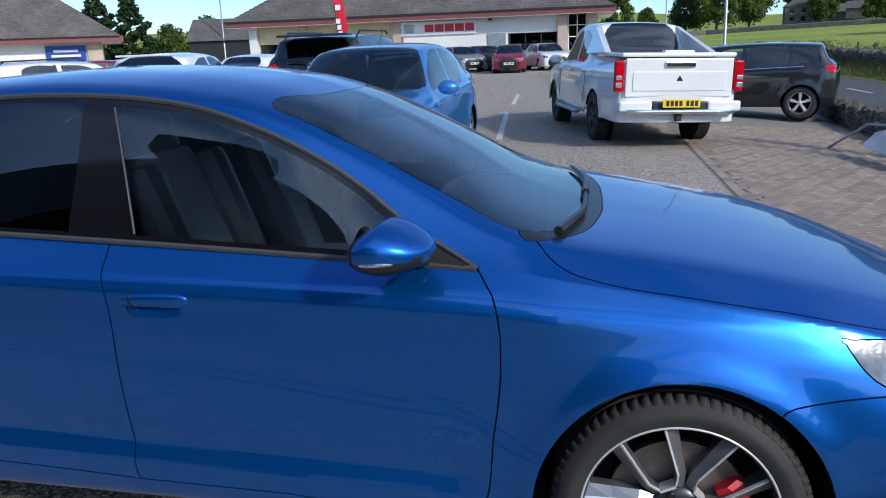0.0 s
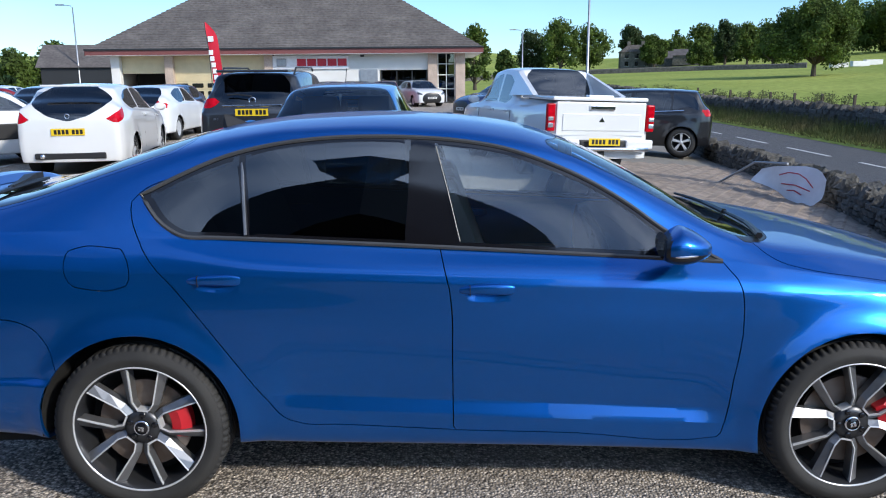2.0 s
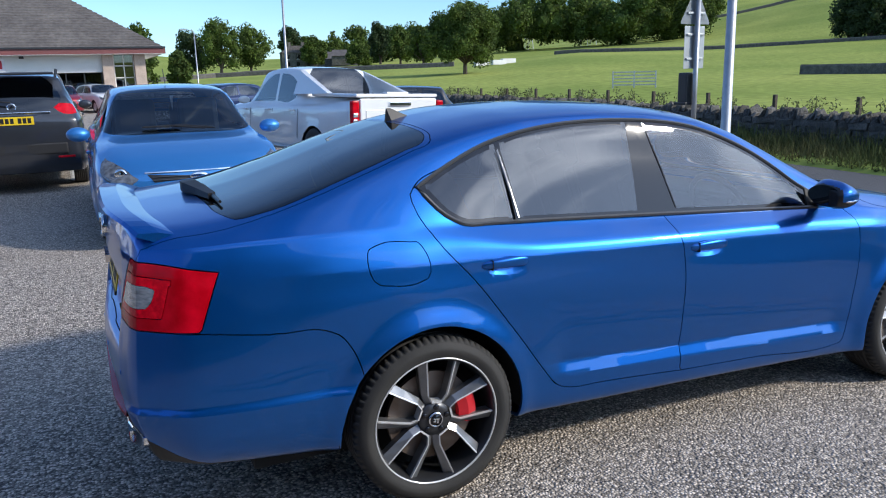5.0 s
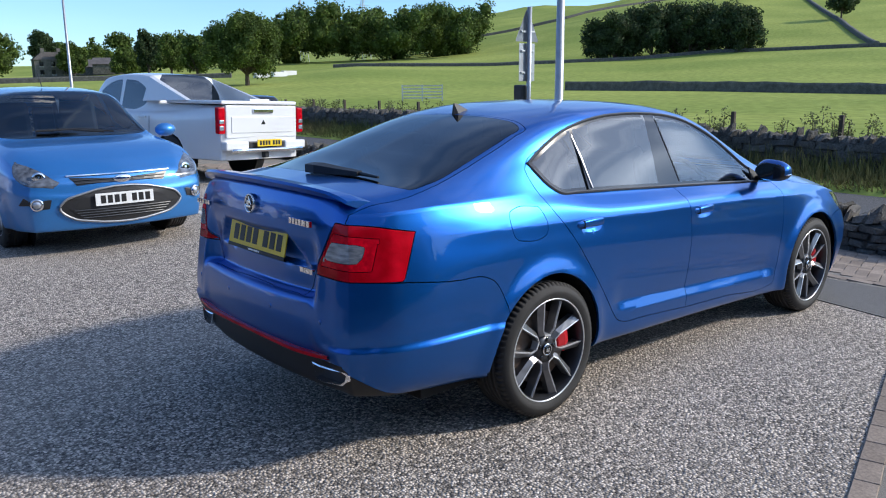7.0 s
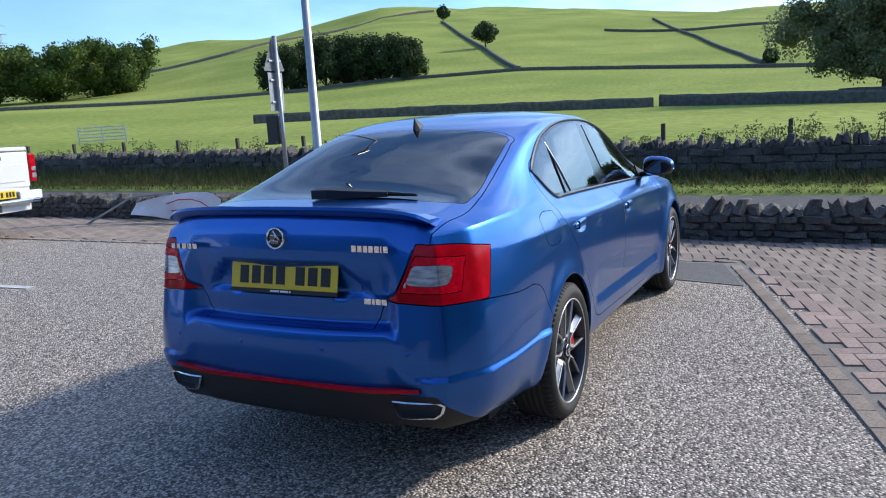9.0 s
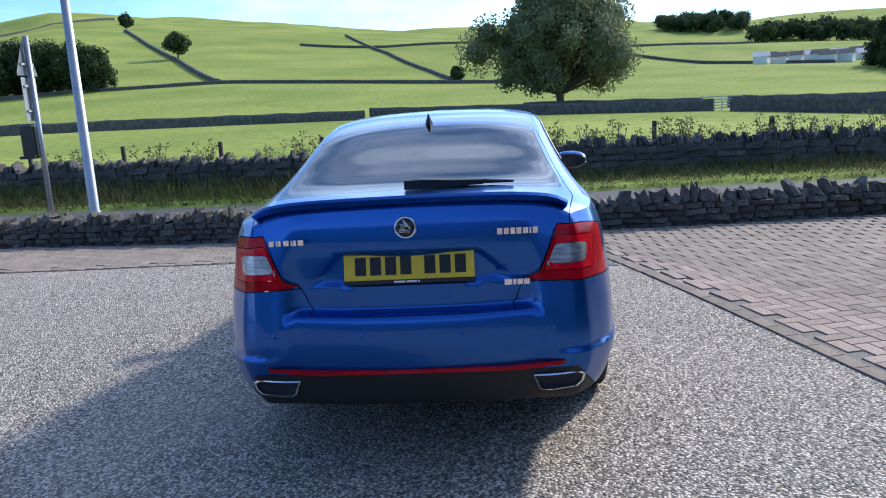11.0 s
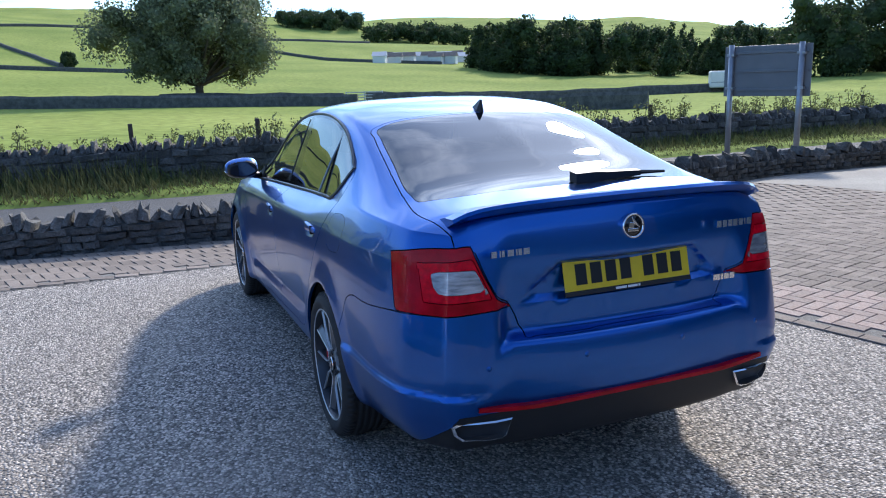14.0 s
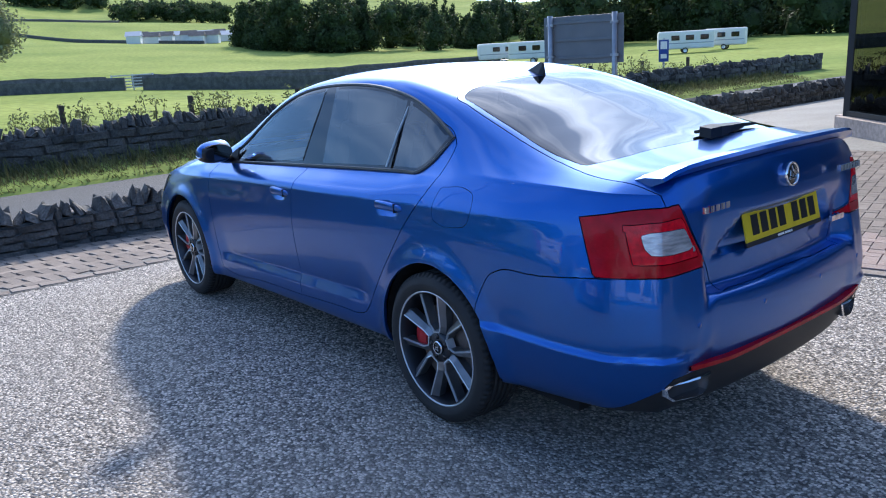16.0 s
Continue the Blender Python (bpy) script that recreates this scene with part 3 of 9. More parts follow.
def tyre_and_rim(parent, x, y, z, r, width, side, rim_ratio=0.76, style="twin", tyre_mat=None, dark=None, bright=None, disc=True, spokes=5, phase=0.0, yaw=0.0):
    """A wheel: tyre with tread, rim with spokes, nuts, disc and caliper. The outer face looks along side * y."""
    hub = new("wheel")
    hub.parent = parent
    hub.matrix_local = Matrix.Translation((x, y, z)) @ Matrix.Rotation(yaw, 4, "Z") @ (Matrix() if side > 0 else Matrix.Rotation(math.pi, 4, "Z")) @ Matrix.Rotation(phase, 4, "Y")
    w = width / 2
    rr = r * rim_ratio
    prof = [(rr * 0.985, -w * 0.8), (rr + 0.02, -w), (r - 0.035, -w * 1.02), (r - 0.010, -w * 0.9), (r - 0.002, -w * 0.78), (r, 0), (r - 0.002, w * 0.78), (r - 0.010, w * 0.9), (r - 0.035, w * 1.02), (rr + 0.028, w * 1.04), (rr + 0.012, w * 0.99), (rr * 0.985, w * 0.93)]
    bm = lathe_bm(prof, 72)
    # tread blocks along the shoulder and grooves round the belt
    half = math.pi / 72 * 0.72
    for k in range(72):
        for s in (1, -1):
            a = 2 * math.pi * (k + 0.5 * (s > 0)) / 72
            c = [bm.verts.new((q * math.cos(a + e), s * y, q * math.sin(a + e))) for e in (-half, half) for q, y in ((r - 0.004, w * 0.55), (r + 0.003, w * 0.56), (r + 0.002, w * 0.80), (r - 0.012, w * 0.93))]
            for q in ((0, 1, 2, 3), (7, 6, 5, 4), (0, 4, 5, 1), (1, 5, 6, 2), (2, 6, 7, 3)):
                bm.faces.new([c[i] for i in (q if s > 0 else q[::-1])])
    for yy in (-0.38, -0.13, 0.13, 0.38):
        lathe_bm([(r - 0.003, w * (yy - 0.09)), (r + 0.003, w * (yy - 0.085)), (r + 0.003, w * (yy + 0.085)), (r - 0.003, w * (yy + 0.09))], 72, bm)
    part("tyre", bm, tyre_mat or M["tyre"], hub, smooth=True)
    dark, bright = dark or M["alloy_dark"], bright or M["alloy_bright"]
    bm = lathe_bm([(rr * 0.9, -w * 0.7), (rr * 0.93, w * 0.3), (rr * 0.945, w * 0.82), (rr * 0.97, w * 0.93)], 64)
    part("rim_barrel", bm, dark, hub, smooth=True)
    bm = lathe_bm([(rr * 0.972, w * 0.90), (rr * 0.982, w * 0.965), (rr * 1.0, w * 0.95), (rr * 1.008, w * 0.85)], 64)
    part("rim_edge", bm, bright, hub, smooth=True)
    yo = w * 0.86
    if style == "twin":
        # five U-shaped openings; each has an arm on either side: a thin machined line round the opening, a broad facet falling away outside
        inner = [(0.275, 0.080), (0.39, 0.150), (0.65, 0.188), (0.955, 0.232)]
        outer = [(0.205, 0.149), (0.36, 0.235), (0.64, 0.300), (0.915, 0.365)]
        for k in range(spokes):
            a0 = 2 * math.pi * k / spokes + math.pi / 2
            ux, uz, vx, vz = math.cos(a0), math.sin(a0), -math.sin(a0), math.cos(a0)
            at = lambda u, v, y: Vector((rr * (u * ux + v * vx), y, rr * (u * uz + v * vz)))
            for s in (1, -1):
                bm, bb = bmesh.new(), bmesh.new()
                rows, edge = [], []
                for i, ((ui, vi), (uo, vo)) in enumerate(zip(inner, outer)):
                    d = (0.014, 0.008, 0.004, 0.0)[i]
                    rows.append([bm.verts.new(c) for c in (at(ui, s * vi, yo - d - 0.001), at(uo, s * vo, yo - d - 0.020), at(uo, s * (vo - 0.01), yo - d - 0.055), at(ui, s * (vi - 0.004), yo - d - 0.055))])
                    edge.append([bb.verts.new(c) for c in (at(ui, s * (vi + 0.020), yo - d - 0.0015), at(ui, s * vi, yo - d + 0.0010), at(ui, s * (vi - 0.010), yo - d - 0.008))])
                for q1, q2 in zip(rows, rows[1:]):
                    for j in range(4):
                        bm.faces.new((q1[j], q1[(j + 1) % 4], q2[(j + 1) % 4], q2[j]))
                bm.faces.new(rows[-1])
                bm.faces.new(rows[0][::-1])
                for q1, q2 in zip(edge, edge[1:]):
                    for j in range(2):
                        bb.faces.new((q1[j], q1[j + 1], q2[j + 1], q2[j]))
                bmesh.ops.recalc_face_normals(bm, faces=bm.faces)
                part("spoke", bm, M["alloy_face"], hub)
                part("machined_edge", bb, bright, hub, "bright machined spoke edge")
            foot = bmesh.new()
            fv = [foot.verts.new(c) for c in (at(0.255, -0.085, yo - 0.0135), at(0.255, 0.085, yo - 0.0135), at(0.283, 0.084, yo - 0.0128), at(0.283, -0.084, yo - 0.0128), at(0.29, 0.08, yo - 0.05), at(0.29, -0.08, yo - 0.05))]
            foot.faces.new(fv[:4])
            foot.faces.new((fv[3], fv[2], fv[4], fv[5]))
            part("machined_edge", foot, bright, hub)
            # web that joins the pair at the hub
        bm = lathe_bm([(0.001, yo - 0.02), (0.034, yo - 0.018), (rr * 0.255, yo - 0.017), (rr * 0.27, yo - 0.05), (0.02, yo - 0.08)], 40)
        part("hub_plate", bm, dark, hub, smooth=True)
        bm = lathe_bm([(0.0005, yo - 0.006), (0.027, yo - 0.008), (0.029, yo - 0.012), (0.029, yo - 0.03)], 32)
        part("hub_cap", bm, M["gloss_black"], hub, smooth=True)
        bm = lathe_bm([(0.024, yo - 0.0068), (0.027, yo - 0.005), (0.0295, yo - 0.0095)], 32)
        part("hub_ring", bm, M["chrome"], hub, smooth=True)
        for dx, dz, sx, sz in ((0, 0.004, 0.022, 0.006), (-0.006, -0.006, 0.008, 0.012), (0.007, -0.005, 0.010, 0.008)):
            box("hub_mark", sx, 0.003, sz, (dx, yo - 0.0045, dz), M["chrome"], hub, 0.001)
        for k in range(5):
            a = 2 * math.pi * k / 5 + math.pi / 2
            bm = lathe_bm([(0.0005, 0.004), (0.0095, 0.004), (0.0115, 0.001), (0.0115, -0.01)], 12)
            bmesh.ops.translate(bm, verts=bm.verts, vec=(0.048 * math.cos(a), yo - 0.016, 0.048 * math.sin(a)))
            part("wheel_nut", bm, M["gloss_black"], hub, smooth=True)
    else:
        n = spokes
        for k in range(n):
            a = 2 * math.pi * k / n + math.pi / 2
            bm = box_bm(rr * 0.86, 0.03, rr * (0.30 if n < 8 else 0.13), (rr * 0.50, yo - 0.02, 0), 0.008, turn=None)
            for v in bm.verts:
                if v.co.x < rr * 0.4:
                    v.co.z *= 0.62
            bmesh.ops.rotate(bm, verts=bm.verts, cent=(0, 0, 0), matrix=Matrix.Rotation(-a, 3, "Y"))
            part("spoke", bm, bright, hub)
        bm = lathe_bm([(0.0005, yo + 0.003), (rr * 0.16, yo), (rr * 0.22, yo - 0.02), (rr * 0.2, yo - 0.06)], 24)
        part("hub_cap", bm, bright, hub, smooth=True)
    if disc:
        bm = lathe_bm([(0.05, w * 0.30), (rr * 0.70, w * 0.30), (rr * 0.70, w * 0.12), (0.05, w * 0.12)], 40)
        part("brake_disc", bm, M["iron"], hub, smooth=False)
    bm = lathe_bm([(0.0005, -w * 0.35), (rr * 0.92, -w * 0.35)], 40)
    part("wheel_back", bm, M["dark_inside"], hub)
    return hub


def caliper(parent, x, y, z, rr, side, ang):
    bm = bmesh.new()
    rings = []
    for k in range(9):
        a = ang + (k - 4) * 0.10
        lo, hi = rr * 0.44, rr * (0.74 if 0 < k < 8 else 0.68)
        rings.append([bm.verts.new((x + q * math.cos(a), y + side * d, z + q * math.sin(a))) for q, d in ((lo, 0.015), (lo, 0.055), ((lo + hi) / 2, 0.064), (hi, 0.05), (hi, 0.01))])
    for p, q in zip(rings, rings[1:]):
        for j in range(5):
            bm.faces.new((p[j], p[(j + 1) % 5], q[(j + 1) % 5], q[j]))
    bm.faces.new(rings[0])
    bm.faces.new(rings[-1])
    bmesh.ops.recalc_face_normals(bm, faces=bm.faces)
    return part("brake_caliper", bm, M["caliper"], parent, "red painted brake caliper")


def bars(name, parent, origin, right, upv, out, runs, height, mat, thick=0.002, label=""):
    """Plain raised bars that stand for lettering: runs of (start, width) along right."""
    o, r, u, q = Vector(origin), Vector(right).normalized(), Vector(upv).normalized(), Vector(out).normalized()
    last = None
    for s, w in runs:
        p = [o + r * (s + dx * w) + u * (dy * height) + q * dz for dz in (0, thick) for dx, dy in ((0, 0), (1, 0), (1, 1), (0, 1))]
        last = mesh_object(name, p, [(4, 5, 6, 7), (0, 1, 5, 4), (1, 2, 6, 5), (2, 3, 7, 6), (3, 0, 4, 7)], mat, parent, label=label)
    return last


def number_plate(parent, m, mat, width=0.52, height=0.111):
    """A number plate whose characters are plain bars; m: pose with x along it, z up, -y outward."""
    base = part("number_plate", box_bm(width, 0.006, height, (0, 0, 0), 0.002), mat, parent)
    base.matrix_local = m
    runs = []
    x = -width / 2 + 0.045
    for k in range(7):
        if k == 4:
            x += 0.035
        runs.append((x, 0.044))
        x += 0.0605
    bars("plate_mark", base, (0, -0.0034, -0.036), (1, 0, 0), (0, 0, 1), (0, -1, 0), runs, 0.072, M["ink"], 0.001)
    return base


# ---- ground ----
def gz(x):
    """Height of the yard: level at the car, falling towards the road."""
    return 0.0 if x < 0 else (-0.0085 * x * x if x < 7 else -0.4165 - 0.01 * min(x - 7, 5))


AZ = [-180, -120, -75, -45, -30, -15, 0, 10, 20, 30, 36, 46, 56, 64, 77, 90, 130, 180]
RAD = [12, 40, 80, 170, 400, 900]
RISE = {40: [0, 0, -0.6, -0.9, -1.0, -0.7, -0.5, -0.4, -0.3, -0.3, -0.3, -0.3, -0.3, -0.4, -0.4, -0.1, 0, 0],
        80: [0, 0, -0.8, -1.2, -1.5, -0.7, -0.2, 0.2, 0.5, 0.7, 0.7, 0.7, 0.8, 0.5, 0.3, 0.2, 0, 0],
        170: [0, 0, -1, -0.5, 0.5, 3, 5.0, 6, 7, 6.5, 5.5, 5, 5.5, 3.5, 2, 0.5, 0.5, 0],
        400: [2, 2, 5, 9, 12, 20, 30, 34, 40, 42, 36, 24, 14, 9, 6, 3, 3, 2],
        900: [10, 10, 20, 40, 60, 66, 76, 80, 93, 106, 84, 72, 46, 30, 18, 22, 25, 10]}


def terrain(x, y):
    r, a = math.hypot(x, y), math.degrees(math.atan2(y, x))
    hs = [-0.47] + [float(np.interp(a, AZ, RISE[k])) for k in RAD[1:]]
    h = float(spline(np.log(RAD), hs, [math.log(min(max(r, 12), 900))])[0])
    if r > 60:
        h += (r - 60) * 0.012 * noise.noise(Vector((x * 0.012, y * 0.012, 3.3)))
    return h


def ground_sheet():
    naz, rr = 240, np.concatenate([np.linspace(0, 12, 4)[1:], np.geomspace(13, 2500, 70)])
    v, f = [(0, 0, -0.6)], []
    for r in rr:
        for k in range(naz):
            a = 2 * math.pi * k / naz
            x, y = r * math.cos(a), r * math.sin(a)
            h = terrain(x, y)
            inside = x < 13 and -60 < y < 75 and x > -70
            if inside:
                h = min(h, gz(x) - 0.10)
            v.append((x, y, h))
    for k in range(naz):
        f.append((0, 1 + k, 1 + (k + 1) % naz))
    for i in range(len(rr) - 1):
        for k in range(naz):
            a, b = 1 + i * naz + k, 1 + i * naz + (k + 1) % naz
            f.append((a, a + naz, b + naz, b))
    return mesh_object("ground", v, f, M["grass"], None, True, "rolling green pasture with sheep-cropped grass", "field", kind="structure")


def sheet(name, x0, x1, y0, y1, lift, mat, nx=24, ny=2, label="", left=None, right=None):
    """A strip of ground that follows the yard's fall; left/right: x of its edges as functions of y."""
    v, f = [], []
    ys = np.linspace(y0, y1, ny)
    for y in ys:
        a, b = (left(y) if left else x0), (right(y) if right else x1)
        for x in np.linspace(a, b, nx):
            v.append((x, y, gz(x) + lift))
    for j in range(ny - 1):
        for i in range(nx - 1):
            k = j * nx + i
            f.append((k, k + 1, k + nx + 1, k + nx))
    return mesh_object(name, v, f, mat, None, True, label, name.split("_")[0], kind="structure")


WALL_Y = [-20.0, -13.0, -9.0, -7.0, -4.3, -1.5, 0.2, 2.0, 4.4, 7.2, 10.0, 14.0, 18.0, 30.0]
WALL_X = [5.15, 5.55, 5.6, 5.1, 4.45, 4.2, 4.35, 4.45, 4.85, 5.5, 5.9, 6.2, 6.7, 8.0]


def wall_x(y):
    return float(spline(WALL_Y, WALL_X, [y])[0])


ground_sheet()


def yard_edge(y):
    return wall_x(min(max(y, -19), 30)) + 0.1


sheet("pavement_yard", -60, 7, -40, 62, 0.0, M["tarmac"], 70, 60, "worn grey tarmac with exposed chippings", right=yard_edge)
ROAD_L = lambda y: 7.15 + 0.018 * y
ROAD_R = lambda y: 10.35 + 0.10 * max(y, 0) - 0.0012 * max(y, 0) ** 2 + 0.0 * y
sheet("road", 7.0, 12.2, -70, 90, 0.004, M["road"], 8, 60, "two-lane asphalt road", left=ROAD_L, right=ROAD_R)
sheet("pavement_footway", 5, 7, -70, 90, 0.10, M["smooth_tarmac"], 4, 60, "narrow tarmac footway beside the road", left=yard_edge, right=ROAD_L)
sheet("kerb", 7, 7.15, -70, 90, 0.112, M["paver_grey"], 2, 60, "grey concrete kerb", left=lambda y: ROAD_L(y) - 0.02, right=lambda y: ROAD_L(y) + 0.10)


def quad_mark(name, pts, lift, mat, label, category="road marking", group=""):
    v = [(x, y, gz(x) + lift) for x, y in pts] + [(x, y, gz(x) + lift - 0.006) for x, y in pts]
    return mesh_object(name, v, [(0, 1, 2, 3), (4, 0, 3, 7), (5, 1, 0, 4), (6, 2, 1, 5), (7, 3, 2, 6)], mat, None, False, label, category, group)


for k in range(9):
    y0 = 8.2 + 4.1 * k
    xc = lambda y: 9.75 + 0.018 * (y - 12)
    quad_mark("lane_dash", [(xc(y0) - 0.05, y0), (xc(y0) + 0.05, y0), (xc(y0 + 2.6) + 0.05, y0 + 2.6), (xc(y0 + 2.6) - 0.05, y0 + 2.6)], 0.009, M["white_line"], "worn white dashed centre line on the road", group="lane dashes")
for x0, y0, x1, y1 in ((0.06, 5.0, -0.05, 7.2), (-0.30, 10.0, -0.66, 15.0), (-5.15, 10.8, -5.22, 15.2), (-2.6, 11.0, -2.7, 15.4), (-8.6, 10.6, -8.75, 15.2), (-0.75, 17.5, -0.95, 21.5), (-5.4, 17.5, -5.5, 21.5)):
    quad_mark("bay_line", [(x0 - 0.05, y0), (x0 + 0.05, y0), (x1 + 0.05, y1), (x1 - 0.05, y1)], 0.006, M["white_line"], "worn white parking bay line on tarmac", group="parking bay lines")

# ---- block paving ----
BORD = lambda x: -1.82 + 0.273 * x
WEDGE = lambda x: -2.58 + 0.525 * x
STRIP = lambda y: 2.55


def paver_mesh(name, mat):
    me = bpy.data.meshes.new(name)
    a, b, h, e = 0.0975, 0.0475, 0.008, 0.003
    v = [(-a, -b, -0.03), (a, -b, -0.03), (a, b, -0.03), (-a, b, -0.03), (-a, -b, h - e), (a, -b, h - e), (a, b, h - e), (-a, b, h - e), (-a + e, -b + e, h), (a - e, -b + e, h), (a - e, b - e, h), (-a + e, b - e, h)]
    f = [(8, 9, 10, 11), (0, 1, 5, 4), (1, 2, 6, 5), (2, 3, 7, 6), (3, 0, 4, 7), (4, 5, 9, 8), (5, 6, 10, 9), (6, 7, 11, 10), (7, 4, 8, 11)]
    me.from_pydata(v, [], f)
    me.materials.append(mat)
    return me, v, f


def paving():
    rnd = random.Random(4)
    ang = math.atan(0.273)
    ca, sa = math.cos(ang), math.sin(ang)
    bed = sheet("pavement_block", -8, 5, -26, 24, 0.003, M["joint"], 40, 80, "block paving in brown and grey bricks laid herringbone",
                left=lambda y: max(-6.5, min(2.55, (y + 1.82) / 0.273)) if y < -1.12 else 2.55, right=lambda y: yard_edge(y) - 0.08)
    me_red, v0, f0 = paver_mesh("paver", M["paver"])
    me_grey, _, _ = paver_mesh("paver_grey", M["paver_grey"])
    near, far = [], []

    def add(x, y, turn, grey):
        m = Matrix.Translation((x, y, gz(x) + 0.003 + rnd.uniform(-0.0015, 0.0015))) @ Matrix.Rotation(turn + rnd.uniform(-0.012, 0.012), 4, "Z") @ Matrix.Rotation(math.atan(-0.017 * max(x, 0)), 4, "Y")
        (near if (-2.2 < x < 2.6 and y > -3.05 + 0.45 * x and y < -0.9) else far).append((m, grey))
    # herringbone: in the frame turned with the border
    s = 0.1
    for i in range(-110, 90):
        for j in range(-230, 130):
            k = (i - j) % 4
            if k == 0:
                u, w, t = (i + 1) * s, (j + 0.5) * s, 0.0
            elif k == 3:
                u, w, t = (i + 0.5) * s, (j + 1) * s, math.pi / 2
            else:
                continue
            x, y = ca * u - sa * w, sa * u + ca * w
            south = y < BORD(x) - 0.16 and y > -7.35 and x > -6.5
            strip = x > 2.72 and y >= BORD(x) - 0.16 and y < 12.5
            if not (south or strip) or x > yard_edge(y) - 0.18:
                continue
            add(x, y, ang + t, y < WEDGE(x) or strip)
    # soldier row along the border
    x = -6.4
    while x < 2.45:
        add(x, BORD(x) - 0.055, ang, True)
        x += 0.2 * ca
    for k in range(60):
        y = BORD(2.5) + 0.02 + 0.2 * k
        add(2.62, y, math.pi / 2, True)
    for m, grey in near[:300]:
        ob = new("paver", me_grey if grey else me_red)
        ob.parent = bed
        ob.matrix_local = m
    rest = near[300:] + far
    for grey, mat in ((False, M["paver_many"]), (True, M["paver_grey_many"])):
        vs, fs = [], []
        for m, g in rest:
            if g != grey:
                continue
            o = len(vs)
            vs.extend(tuple(m @ Vector(p)) for p in v0)
            fs.extend(tuple(i + o for i in f) for f in f0)
        mesh_object("paver_field", vs, fs, mat, bed, kind="stuff")


M["paver_grey_many"] = material("grey_block_far", (0.245, 0.200, 0.163), 0.9, spec=0.2, var=0.6, var_scale=6, fine=0.22, fine_scale=90, bump=0.4, bump_scale=150, island=0.18, dist=0.003)


sheet("pavement_apron", 1.6, 5, -19, -7.3, 0.014, M["sand"], 12, 24, "pale worn concrete apron beside the showroom", left=lambda y: min(1.6, -1.0 - 1.58 * (y + 7.3)), right=lambda y: yard_edge(y) - 0.1)


# ---- dry stone walls ----
def stone_verts(rnd, lx, ly, lz):
    """A rough stone: a box of 12 points with knocked corners."""
    v = []
    for sz in (-1, 1):
        for sx, sy in ((-1, -0.55), (-0.6, -1), (0.6, -1), (1, -0.5), (1, 0.55), (0.55, 1), (-0.6, 1), (-1, 0.5)):
            j = 1 - rnd.uniform(0, 0.28)
            v.append((sx * lx / 2 * j, sy * ly / 2 * (1 - rnd.uniform(0, 0.2)), sz * lz / 2 * (1 - rnd.uniform(0, 0.35)) * (0.86 if abs(sx) == 1 else 1)))
    f = [tuple(range(7, -1, -1)), tuple(range(8, 16))] + [(i, (i + 1) % 8, 8 + (i + 1) % 8, 8 + i) for i in range(8)]
    return v, f


